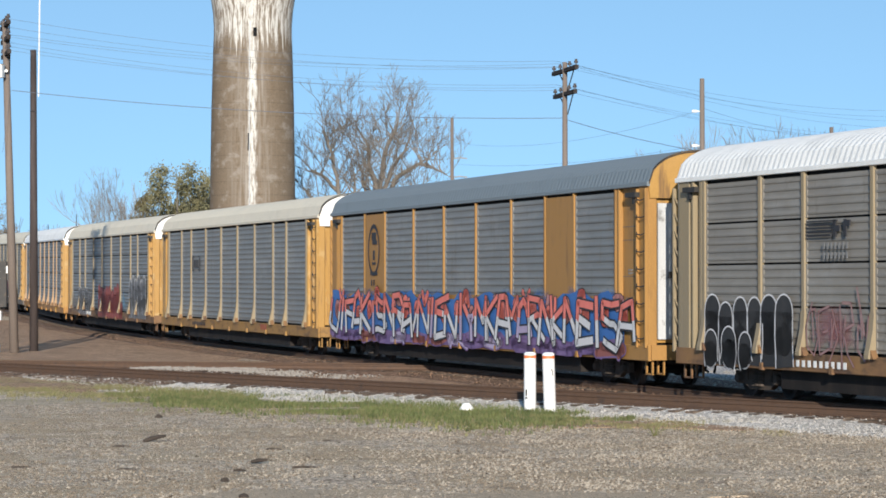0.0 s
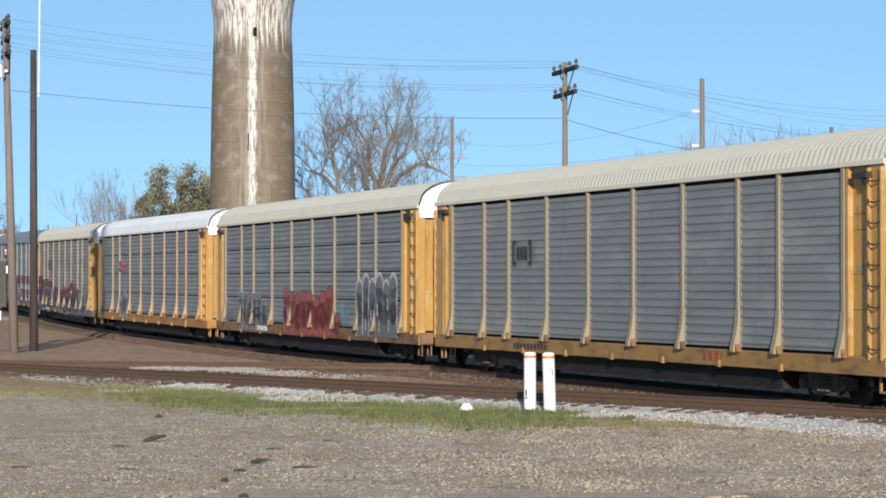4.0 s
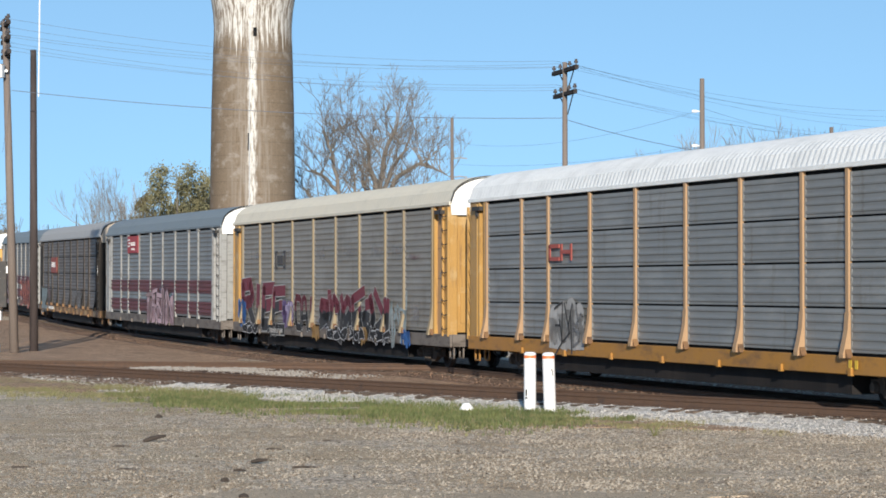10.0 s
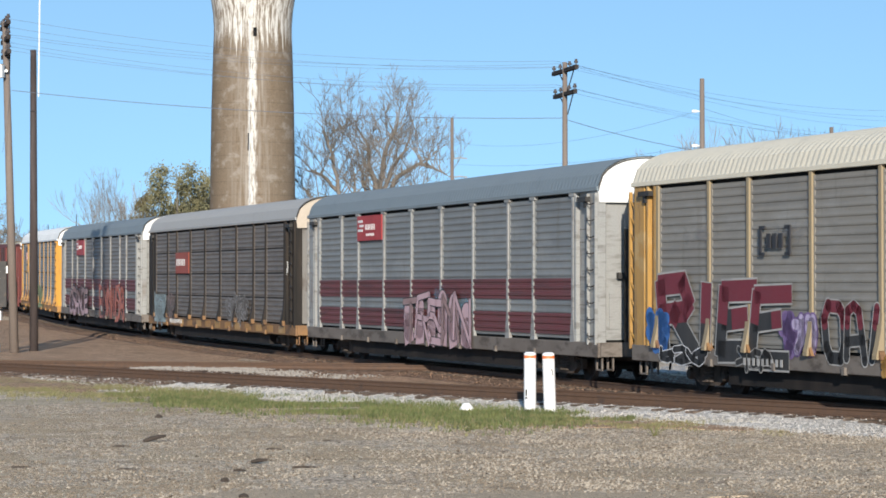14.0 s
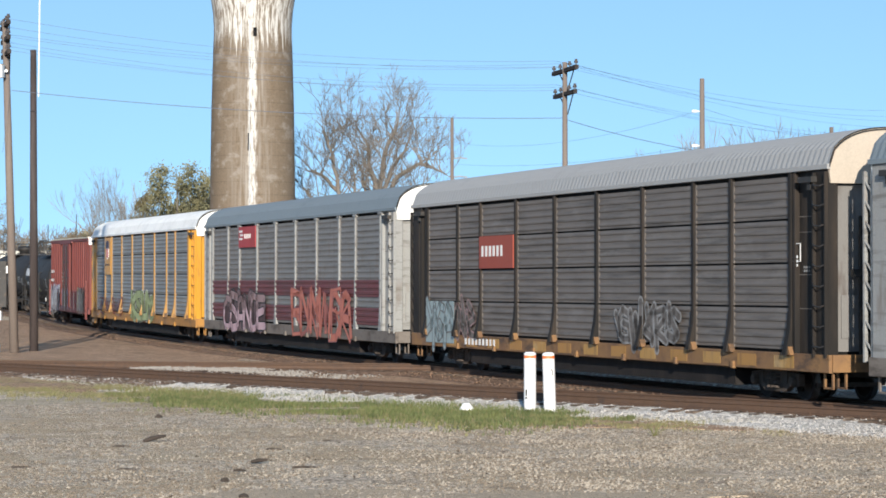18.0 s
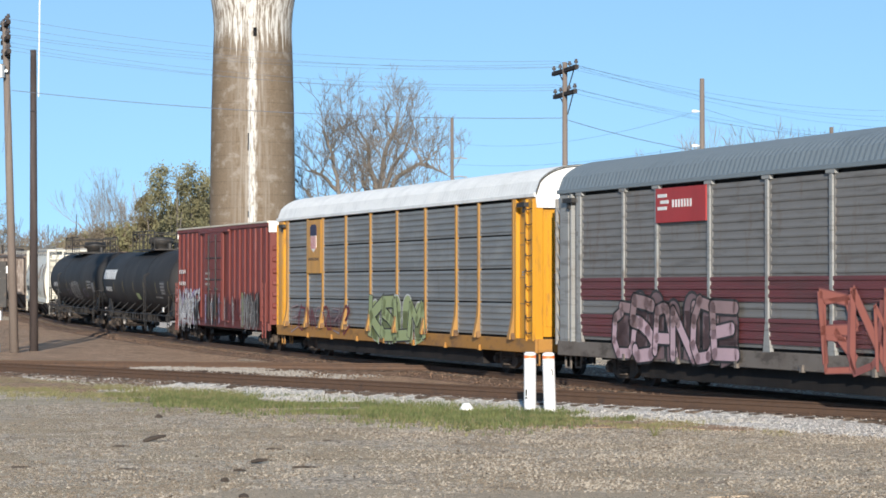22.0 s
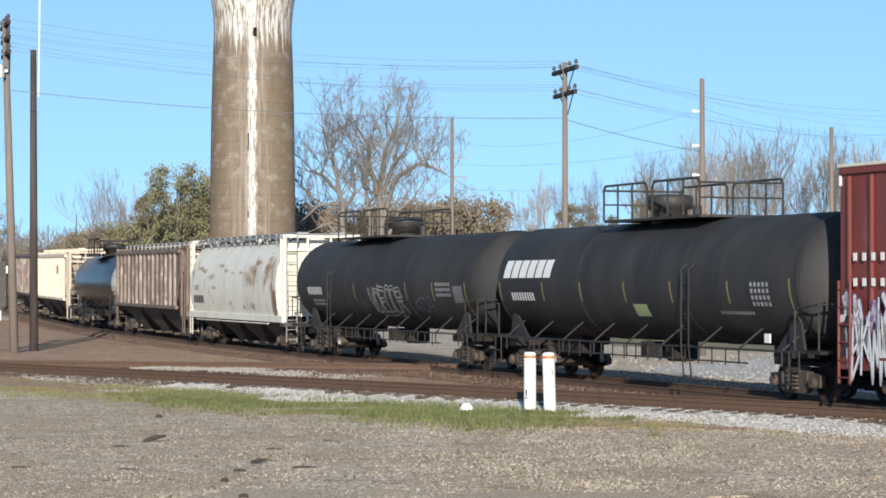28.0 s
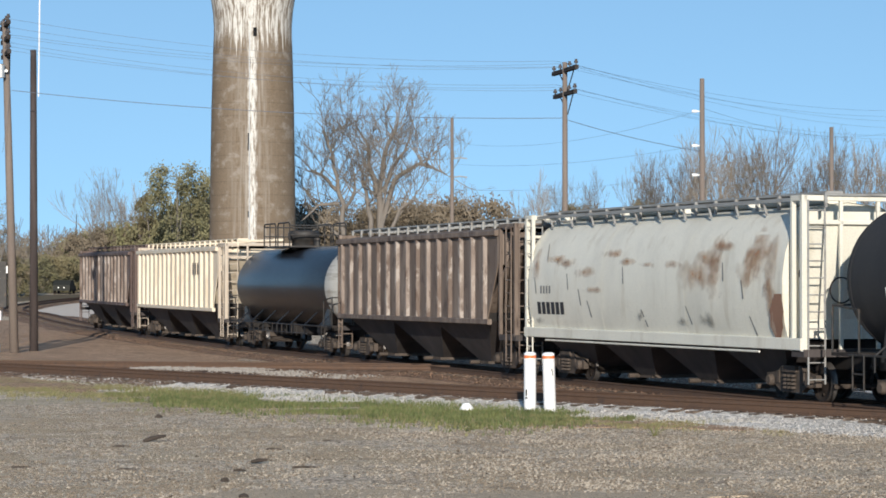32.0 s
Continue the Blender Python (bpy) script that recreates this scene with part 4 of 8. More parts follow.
def tag_art(car, x, z, w, h, n, fills, edge, seed, y=-1.58, text="", jag=0.07, thick=0.16, label="", split=None, rim=0.045, soft=True, wild=False):
    """Spray-painted lettering: bent, swollen strokes with an outline, in thin layers on the side."""
    n = len(text) or n
    swell = text.isdigit()
    z, h = (z + 0.04, h - thick) if swell else (z + thick * 0.8, h - thick * 1.6)
    rnd = random.Random(seed)
    layers = [Build() for _ in range(len(fills) + 1)]
    upper = Build()

    def stroke(b, path, r, yy):
        for (ax, az), (cx, cz) in zip(path, path[1:]):
            d = Vector((cx - ax, cz - az))
            if d.length < 1e-4:
                continue
            u = Vector((-d.y, d.x)).normalized() * r
            e = d.normalized() * r * 0.5
            if soft:
                # a swelling stands flat on the sill
                for ox, oz in ((cx, cz),) if swell and (ax, az) == path[0] else ((ax, az), (cx, cz)):
                    ring = [(ox + r * math.cos(t * math.pi / 8), yy, oz + r * math.sin(t * math.pi / 8)) for t in range(16)]
                    b.add(ring, [tuple(range(16))])
                e = Vector((0, 0))
            b.add([(ax - u.x - e.x, yy, az - u.y - e.y), (cx - u.x + e.x, yy, cz - u.y + e.y), (cx + u.x + e.x, yy, cz + u.y + e.y), (ax + u.x - e.x, yy, az + u.y - e.y)], [(0, 1, 2, 3)])

    for i in range(n):
        cx, cw = x + w * (i + 0.5) / n, w / n * 0.5
        paths = []
        for _ in range(rnd.choice((2, 3, 3))):
            p0 = (cx + rnd.uniform(-cw, cw) * 0.8, z + h * rnd.uniform(0.0, 0.15))
            p1 = (cx + rnd.uniform(-cw, cw), z + h * rnd.uniform(0.35, 0.65))
            p2 = (cx + rnd.uniform(-cw, cw) * 0.9, z + h * rnd.uniform(0.85, 1.0))
            paths.append([p0, p1, p2])
        if rnd.random() < 0.7:
            q = z + h * rnd.uniform(0.35, 0.9)
            paths.append([(cx - cw * 0.9, q), (cx + cw * 0.9, q + h * rnd.uniform(-0.1, 0.15))])
        if wild:
            paths = []
            tilt = rnd.uniform(-0.7, 0.7)
            for line in rnd.choice(SHAPES):
                bend = rnd.uniform(-0.5, 0.5)
                fu, fq, tall = rnd.choice((1, -1)), rnd.choice((1, -1)), rnd.uniform(0.75, 1.1)
                paths.append([(cx + (fu * (u - 0.5) * 2.0 + bend * (q - 0.5) + rnd.uniform(-0.22, 0.22)) * cw, z + h * (0.45 + fq * tall * (q - 0.5) + tilt * (u - 0.5) * 0.7 + rnd.uniform(-0.13, 0.13))) for u, q in line])
            a, q = cx + rnd.uniform(-cw, cw), rnd.uniform(0.0, 0.5)
            paths.append([(a, z + h * q), (a + cw * rnd.uniform(-0.9, 0.9), z + h * (q + 0.55))])
        if text:
            paths = letter_paths(text[i], cx, cw, z, h, rnd, jag)
        r = thick * rnd.uniform(0.8, 1.1)
        ye = y - 0.004 - 0.003 * i
        f = rnd.randrange(len(fills))
        for p in paths:
            stroke(layers[0], p, r + rim, ye)
        for p in paths:
            stroke(layers[1 + f], p, r, ye - 0.0012)
            if split is not None:
                for (ax, az), (bx, bz) in zip(p, p[1:]):
                    if az > bz:
                        ax, az, bx, bz = bx, bz, ax, az
                    if bz > split[0]:
                        k = 0.0 if az >= split[0] else (split[0] - az) / (bz - az)
                        stroke(upper, ((ax + (bx - ax) * k, az + (bz - az) * k), (bx, bz)), r, ye - 0.002)
    used = [(b, m) for b, m in zip(layers, [edge] + list(fills)) if b.f]
    if split is not None and upper.f:
        used.append((upper, split[1]))
    root = None
    for b, m in used:
        if root is not None:
            tagged(part("paint_layer", b, m, root), kind="stuff")
            continue
        root = tagged(part("graffiti", b, m, car), label, kind="stuff")
    return root


RIBS = (-11.78, -9.1, -7.18, -4.38, -1.57, 1.25, 4.07, 6.93, 8.87, 11.7)
SHEETS = {}


def corrugated(w, h, n, mat_):
    """A sheet with n rolled ridges along it, its lower left corner at the origin, facing -y."""
    key = (round(w, 3), round(h, 3), n, mat_.name)
    if key not in SHEETS:
        b = Build()
        rows = []
        for i in range(n):
            p = h / n
            for dz, dy in ((0.0, 0.0), (0.3, 0.0), (0.42, -0.019), (0.6, -0.021), (0.85, -0.005)):
                rows.append([(0, dy, p * (i + dz)), (w, dy, p * (i + dz))])
        rows.append([(0, 0, h), (w, 0, h)])
        b.grid(rows)
        b.box(0, 0.075, -0.024, 0.02, 0, h).box(w - 0.075, w, -0.024, 0.02, 0, h)
        b.add([(0, 0.03, 0), (w, 0.03, 0), (w, 0.03, h), (0, 0.03, h)], [(3, 2, 1, 0)])
        SHEETS[key] = b.mesh("side_panel", mat_)
    return SHEETS[key]


def roof_rows(x0, x1, step, deep, w=1.56, z0=4.99, z1=5.8):
    rows = []
    n = int((x1 - x0) / step)
    prof = []
    for i in range(21):
        u = -1 + 2 * i / 20
        u = math.copysign(abs(u) ** 0.8, u)
        prof.append((u * w, z0 + (z1 - z0) * (1 - abs(u) ** 2.5) ** 0.5))
    for j in range(n + 1):
        k = deep if j % 2 else 0.0
        rows.append([(x0 + (x1 - x0) * j / n, y * (1 + k * 0.3), z + k) for y, z in prof])
    return rows, prof


def autorack(label, s, roof, post, end_mat, sheet, sill, tiers=4, ribs=RIBS, flare=True, end_top=END_WHITE, ends=13.3, ladder=None, skip=(), low=1.1, door=None, frame_mat=None, rib=0.07, corner=None):
    """A closed car carrier: roof, sill, posts, rolled side panels, end doors, ladders, trucks."""
    ladder, door = ladder or end_mat, door or end_mat
    car = thing("autorack_car", label, "railway car", group="autorack cars")
    CARS.append((car, s, 10.05))
    Y = -1.505
    front, rear = ends + 0.12, ends - 0.12
    # roof
    b = Build()
    rows, prof = roof_rows(-rear, front, 0.115, 0.016)
    b.grid([r[::-1] for r in rows])
    part("roof", b, roof, car)
    for y0, y1 in ((-1.6, -1.52), (1.52, 1.6)):
        part("roof_rail", Build().box(-rear, front, y0, y1, 4.91, 5.02, 0.01), roof, car)
    # body core behind the panels
    part("body", Build().box(-rear + 0.32, front - 0.32, -1.44, 1.44, 1.06, 5.0), SEAM, car)
    part("far_side", Build().box(-rear + 0.3, front - 0.3, 1.44, 1.53, 1.0, 5.0), sheet, car)
    for y0, y1 in ((-1.574, -1.47), (1.47, 1.574)):
        part("side_sill", Build().box(-rear, front, y0, y1, 0.68, 1.06, 0.015), sill, car)
    part("deck", Build().box(-rear, front, -1.47, 1.47, 0.98, 1.055), UNDER, car)
    # sill, plus an added wide dark block that fills the shaded space below the deck
    part("centre_sill", Build().box(-rear + 0.1, front - 0.1, -0.35, 0.35, 0.55, 1.0).box(-8.6, 8.6, -1.3, 1.3, 0.26, 0.95), UNDER, car)
    for i in range(7):
        x = -9 + i * 3
        part("jacking_pad", Build().box(x, x + 0.12, -1.63, -1.55, 0.66, 0.82), sill, car)
    # panels
    z0, z1 = low, 4.84
    hgt = (z1 - z0) / tiers
    for i, (a, c) in enumerate(zip(ribs, ribs[1:])):
        if i in skip:
            part("plate_panel", Build().box(a, c, -1.55, -1.46, z0, z1), frame_mat, car)
            continue
        for t in range(tiers):
            part("side_panel", corrugated(c - a - 0.1, hgt - 0.045, round(hgt / 0.2), sheet), None, car, m=pose(a + 0.05, Y, z0 + t * hgt + 0.03))
    # posts with flared feet
    for i, x in enumerate(ribs):
        b = Build()
        b.box(x - rib, x + rib, -1.572, -1.48, max(1.7, low), 4.915, 0.012)
        if flare:
            b.prism([(-1.5, 1.02), (-1.71, 1.02), (-1.71, 1.1), (-1.66, 1.3), (-1.6, 1.6), (-1.574, 1.95), (-1.5, 1.95)], x - 0.085, x + 0.085, "x")
        elif low < 1.5:
            b.prism([(x - rib, 1.7), (x - rib - 0.1, 1.02), (x + rib + 0.1, 1.02), (x + rib, 1.7)], -1.572, -1.48)
            b.box(x - rib - 0.12, x + rib + 0.12, -1.585, -1.48, 4.82, 4.915, 0.012)
        part("side_post", b, post, car)
        if flare:
            part("post_foot", Build().prism([(x - 0.2, 1.02), (x + 0.2, 1.02), (x + 0.09, 1.2), (x - 0.09, 1.2)], -1.66, -1.53), SILL_RUST, car)
    # corner columns, doors and ladders at the ends
    for k, edge in ((1, ribs[-1]), (-1, ribs[0])):
        e = front if k > 0 else rear
        a, c = sorted((edge + 0.08 * k, (e - 0.66) * k))
        recess = part("corner_sheet", Build().box(a, c, -1.45, -1.38, 1.06, 4.91), corner or end_mat, car)
        m0 = (a + c) / 2
        for q in (2.0, 2.72, 3.62, 3.95):
            part("sheet_seam", Build().box(a + 0.06, c - 0.06, -1.456, -1.44, q, q + 0.018), SILL_GREY, recess)
        bars(recess, m0 - 0.14, 2.86, 0.3, 0.05, 4, INK_GREY, -1.456, rows=2)
        a, c = sorted((edge + 0.1 * k, edge + 0.24 * k))
        part("edge_post", Build().box(a, c, -1.56, -1.4, 1.06, 4.9, 0.02), end_mat, car)
        lx = (e - 0.34) * k
        a, c = sorted(((e - 0.64) * k, (e - 0.08) * k))
        for y0, y1 in ((-1.545, -1.3), (1.3, 1.545)):
            part("corner_post", Build().box(a, c, y0, y1, 0.95, 4.95, 0.02), end_mat, car)
        if k > 0:
            b = Build()
            b.box(lx - 0.3, lx - 0.25, -1.62, -1.54, 1.0, 4.86).box(lx + 0.21, lx + 0.26, -1.62, -1.54, 1.0, 4.86)
            part("ladder", b, ladder, car)
            for i in range(9):
                q = 1.22 + i * 0.42
                part("ladder_rung", Build().pipe([(lx - 0.27, -1.6, q + 0.07), (lx - 0.15, -1.66, q + 0.01), (lx + 0.12, -1.66, q - 0.01), (lx + 0.23, -1.6, q + 0.03)], 0.017, 5), STEEL_DARK, car)
        else:
            part("door_slot", Build().box(-e + 0.64, -e + 0.78, -1.5, -1.4, 1.06, 4.9), SEAM, car)
            part("slot_post", Build().box(-e + 0.78, -e + 0.9, -1.57, -1.4, 1.0, 4.9, 0.02), end_mat, car)
            b = Build()
            x0, x1 = -e - 0.34, -e + 0.02
            b.box(x0, x0 + 0.06, -1.5, -1.42, 0.95, 4.8).box(x1 - 0.06, x1, -1.5, -1.42, 0.95, 4.8)
            for q in (1.0, 4.74):
                b.box(x1 - 0.02, x1 + 0.12, -1.5, -1.42, q, q + 0.06)
            part("corner_ladder", b, ladder, car)
            for i in range(9):
                q = 1.15 + i * 0.4
                part("ladder_rung", Build().rod((x0 + 0.03, -1.47, q + 0.26), (x1 - 0.03, -1.47, q), 0.022, 5), ladder, car)
        # end door in two leaves under a white arch
        xe = (e - 0.2) * k
        for i in range(2):
            y0 = -1.28 + i * 1.29
            a, c = sorted((xe - 0.06 * k, xe))
            leaf = part("end_door_leaf", Build().box(a, c, y0, y0 + 1.27, 1.12, 4.6), door, car)
            part("door_stiffener", Build().box(*sorted((xe, xe + 0.03 * k)), y0 + 0.1, y0 + 0.5, 1.4, 2.3), door, leaf)
        b = Build()
        top = [(-1.5, 4.62), (1.5, 4.62), (1.54, 4.95)] + [(y * 0.985, z - 0.012) for y, z in prof[::-1]] + [(-1.54, 4.95)]
        a, c = sorted(((e - 0.12) * k, (e - 0.03) * k))
        b.prism(top, a, c, "x")
        part("end_arch", b, end_top, car)
        b = Build()
        a, c = sorted(((e - 0.03) * k, (e + 0.004) * k))
        b.grid([[(a, y0, q0 - 0.02), (c, y0, q0 - 0.02), (c, y0 * 0.985, q0 - 0.045), (a, y0 * 0.985, q0 - 0.045), (a, y0, q0 - 0.02)] for y0, q0 in prof])
        part("roof_gasket", b, STEEL_DARK, car)
        xx = (e - 0.1) * k
        b = Build()
        b.box(*sorted((xx - 0.03, xx + 0.03)), -0.62, -0.58, 1.0, 4.2).box(*sorted((xx - 0.03, xx + 0.03)), -0.2, -0.16, 1.0, 4.2)
        for i in range(9):
            b.rod((xx, -0.6, 1.2 + i * 0.34), (xx, -0.18, 1.34 + i * 0.34), 0.018, 5)
        part("end_ladder", b, ladder, car)
        part("door_latch", Build().box(*sorted((xx - 0.02, xx + 0.05)), -0.8, -0.7, 0.95, 3.95).box(*sorted((xx - 0.02, xx + 0.12)), -1.0, -0.6, 2.68, 2.84), STEEL_DARK, car)
        part("end_sill", Build().box(*sorted(((e - 0.25) * k, (e + 0.05) * k)), -1.5, 1.5, 0.7, 1.06), sill, car)
        part("roof_bracket", Build().box(*sorted(((e - 0.55) * k, (e - 1.15) * k)), -1.68, -1.5, 4.66, 4.78).box(*sorted(((e - 0.7) * k, (e - 0.85) * k)), -1.62, -1.5, 4.5, 4.68), STEEL_DARK, car)
        for yy in (-1.42, -1.12):
            part("sill_step", Build().box(*sorted(((e - 0.5) * k, (e - 0.44) * k)), yy, yy + 0.04, 0.36, 0.75).box(*sorted(((e - 0.16) * k, (e - 0.1) * k)), yy, yy + 0.04, 0.36, 0.75).box(*sorted(((e - 0.5) * k, (e - 0.1) * k)), yy, yy + 0.04, 0.34, 0.38), sill, car)
    running_gear(car, 10.05, ends + 0.1)
    return car


CARS = []
PITCH = 28.25
PINK = paint("pink_spray", (0.52, 0.36, 0.4), rough=0.6, vary=0.1, streak=1)
DUSTY_CORAL = paint("dusty_coral_spray", (0.5, 0.22, 0.2), (0.42, 0.2, 0.22), 0.4, 0.6, vary=0.12)
CORAL = paint("coral_spray", (0.75, 0.2, 0.16), rough=0.6, vary=0.15)
BLUE = paint("blue_spray", (0.045, 0.15, 0.42), rough=0.6, vary=0.15, streak=1)
NAVY = paint("navy_blue", (0.025, 0.03, 0.075), rough=0.6, vary=0.15, streak=1)
SKYBLUE = paint("light_blue_spray", (0.22, 0.45, 0.62), rough=0.6, vary=0.2)
PURPLE = paint("purple_spray", (0.16, 0.1, 0.25), (0.24, 0.16, 0.3), 0.4, rough=0.6, vary=0.15, streak=1)
LILAC = paint("lilac_spray", (0.44, 0.37, 0.54), rough=0.6, vary=0.2)
SPRAY_WHITE = paint("white_spray", (0.66, 0.66, 0.68), (0.52, 0.51, 0.52), 0.35, 0.6, vary=0.12, streak=1)
SPRAY_RED = paint("red_spray", (0.351, 0.078, 0.058), (0.22, 0.055, 0.045), 0.4, 0.6, vary=0.1, streak=1)
SPRAY_ORANGE = paint("orange_red_spray", (0.5, 0.16, 0.11), (0.4, 0.13, 0.1), 0.4, 0.6, vary=0.1, streak=1)
WINE = paint("wine_spray", (0.17, 0.022, 0.035), (0.12, 0.02, 0.03), 0.4, 0.6, vary=0.1, streak=1)
SPRAY_BLACK = paint("black_spray", (0.025, 0.025, 0.027), (0.045, 0.042, 0.04), 0.4, 0.65)
SPRAY_GREEN = paint("green_spray", (0.36, 0.42, 0.2), (0.25, 0.3, 0.15), 0.4, 0.6)
GREY_SPRAY = paint("grey_spray", (0.15, 0.15, 0.155), rough=0.6)
TEAL = paint("teal_spray", (0.3, 0.38, 0.4), (0.22, 0.28, 0.3), 0.45, rough=0.6, vary=0.15, streak=1)
SOOTY_PINK = paint("sooty_pink_spray", (0.17, 0.11, 0.115), rough=0.6, vary=0.3, streak=1)
DUSTY_PINK = paint("dusty_pink_spray", (0.3, 0.2, 0.2), rough=0.6, vary=0.15, streak=1)
DUSTY_RED = paint("dusty_red_spray", (0.3, 0.1, 0.085), (0.22, 0.09, 0.085), 0.4, 0.6, vary=0.15, streak=1)
FAINT_SPRAY = paint("faint_spray", (0.27, 0.26, 0.255), rough=0.6, vary=0.2, streak=1)
MILD_SPRAY = paint("pale_scrawl", (0.36, 0.35, 0.34), rough=0.6, vary=0.25)


def joint(k):
    return 120.1 - PITCH * (k - 2)


def mid(k):
    """The middle of an autorack; the couplers are stretched behind the sixth."""
    return joint(k) + PITCH / 2 - (0.5 if k > 5 else 0.0)


def plate(car, name, x0, x1, z0, z1, material, label="", y=-1.575, t=0.02):
    return part(name, Build().box(x0, x1, y - t, y + t, z0, z1), material, car, label)


def bracket_logo(car, x, z):
    b = Build()
    for k in (0, 1):
        q = x + k * 1.3
        b.box(q, q + 0.1, -1.602, -1.57, z, z + 0.65)
        b.box(*sorted((q + 0.05, q + (0.25 if k == 0 else -0.15))), -1.602, -1.57, z, z + 0.07).box(*sorted((q + 0.05, q + (0.25 if k == 0 else -0.15))), -1.602, -1.57, z + 0.58, z + 0.65)
    for i in range(3):
        q = x + 0.34 + i * 0.27
        b.box(q, q + 0.17, -1.602, -1.57, z + 0.16, z + 0.48)
    tagged(part("emblem", b, INK_BLACK, car), "faded black bracket emblem", kind="stuff")


def stripe(car, z0, z1, sheet_ribs, material=None):
    """A painted band over the rolled panels, sheet by sheet."""
    for a, c in zip(sheet_ribs, sheet_ribs[1:]):
        b = Build()
        n = 3
        for i in range(n):
            q = z0 + (z1 - z0) * i / n
            h = (z1 - z0) / n
            b.grid([[(a + 0.06, -1.536, q), (c - 0.06, -1.536, q)], [(a + 0.06, -1.536, q + h * 0.4), (c - 0.06, -1.536, q + h * 0.4)], [(a + 0.06, -1.564, q + h * 0.55), (c - 0.06, -1.564, q + h * 0.55)], [(a + 0.06, -1.564, q + h * 0.9), (c - 0.06, -1.564, q + h * 0.9)], [(a + 0.06, -1.536, q + h), (c - 0.06, -1.536, q + h)]])
        part("stripe", b, material or MAROON, car, "maroon painted stripe")


SPRAYED = {}


def haze(car, x0, x1, z0, z1, material):
    """Overspray that fades out round a painting; each further layer lies just above the last."""
    SPRAYED[car] = SPRAYED.get(car, 0) + 1
    y = -1.5745 - 0.0006 * SPRAYED[car]
    part("overspray", Build().add([(x0, y - 0.002, z0), (x1, y - 0.002, z0), (x1, y, z1), (x0, y, z1)], [(0, 1, 2, 3)]), material, car)


WINE_HAZE = soft_stain("wine_overspray", (0.12, 0.035, 0.05), (0.17, 0.06, 0.1), 1.2)
RED_HAZE = soft_stain("red_overspray", (0.28, 0.09, 0.075), (0.2, 0.085, 0.08), 1.2)
PINK_HAZE = soft_stain("pink_overspray", (0.36, 0.15, 0.17), (0.28, 0.13, 0.15), 1.2)
SKY_HAZE = soft_stain("light_blue_overspray", (0.16, 0.36, 0.52), (0.22, 0.42, 0.56), 1.5)
BLUE_HAZE = soft_stain("blue_overspray", (0.04, 0.16, 0.48), (0.06, 0.2, 0.5), 1.5)
PALE_HAZE = soft_stain("pale_overspray", (0.62, 0.62, 0.61), (0.45, 0.45, 0.45), 2.0)
DARK_HAZE = soft_stain("sooty_overspray", (0.05, 0.035, 0.035), (0.08, 0.05, 0.05), 1.4)
GREY_HAZE = soft_stain("grey_overspray", (0.3, 0.29, 0.29), (0.22, 0.21, 0.21), 1.5)
# first car: white roof, tan posts
c = autorack("autorack with white roof, tan posts and grimy grey panels", mid(0), ROOF_WHITE, TAN_POST, TAN_POST, SHEET_WARM, SILL_RUST)
tag_art(c, -11.65, 0.7, 4.05, 1.55, 0, (SPRAY_BLACK,), SPRAY_WHITE, 11, text="989999", thick=0.36, rim=0.04, label="black bubble graffiti edged in white")
tag_art(c, -11.75, 0.68, 2.5, 0.85, 0, (SPRAY_BLACK,), SPRAY_WHITE, 13, y=-1.602, text="898", thick=0.33, rim=0.035)
tag_art(c, -9.2, 0.85, 1.2, 1.0, 0, (SPRAY_WHITE,), SPRAY_WHITE, 14, y=-1.604, text="79", thick=0.018, rim=0.005)
haze(c, -7.35, -4.3, 0.95, 2.35, PINK_HAZE)
haze(c, -7.2, -4.5, 0.9, 2.25, PINK_HAZE)
tag_art(c, -7.0, 1.05, 2.5, 1.15, 5, (DUSTY_PINK,), DUSTY_RED, 12, thick=0.02, rim=0.008, wild=True)
b = Build()
for i in range(5):
    b.box(-6.95, -5.95 + 0.06 * i, -1.605, -1.575, 3.52 + i * 0.075, 3.555 + i * 0.075)
for i in range(2):
    b.box(-5.85 + i * 0.42, -5.75 + i * 0.42, -1.605, -1.575, 3.5, 3.86).box(-5.75 + i * 0.42, -5.6 + i * 0.42, -1.605, -1.575, 3.62 + i * 0.1, 3.74 + i * 0.1)
tagged(part("emblem", b, INK_BLACK, c), "faded black barred emblem", kind="stuff")
bars(c, -6.3, 3.25, 1.1, 0.13, 7, INK_GREY, -1.59, rows=2)
bars(c, -7.4, 0.78, 2.2, 0.14, 9, INK_WHITE, -1.605)

# second car: gold frame with slatted bays above a painted band
R1 = (-12.03, -9.41, -7.25, -4.35, -1.5, 1.3, 4.15, 6.7, 8.73, 11.45)
c = autorack("autorack with slate roof, dull gold frame and graffiti band", mid(1), ROOF_BLUE, GOLD, GOLD, SHEET, GOLD, door=YELLOW, tiers=1, ribs=R1, flare=False, end_top=YELLOW, skip=(1, 7), low=2.2, frame_mat=GOLD, ends=13.35, rib=0.05)
part("lower_side", Build().box(-12.9, 12.9, -1.56, -1.44, 1.06, 2.24), GOLD, c)
plate(c, "door_edge", 13.3, 13.37, 1.2, 4.5, PALE_METAL, "bright unpainted metal door edge", y=-1.08, t=0.18)
b = Build()
for i in range(28):
    t0, t1 = 2 * math.pi * i / 28, 2 * math.pi * (i + 1) / 28
    vs = [(-8.33 + r * 0.62 * math.cos(t), -1.577, 3.68 + r * 0.85 * math.sin(t)) for r, t in ((1, t0), (1, t1), (0.84, t1), (0.84, t0))]
    b.add(vs, [(3, 2, 1, 0)])
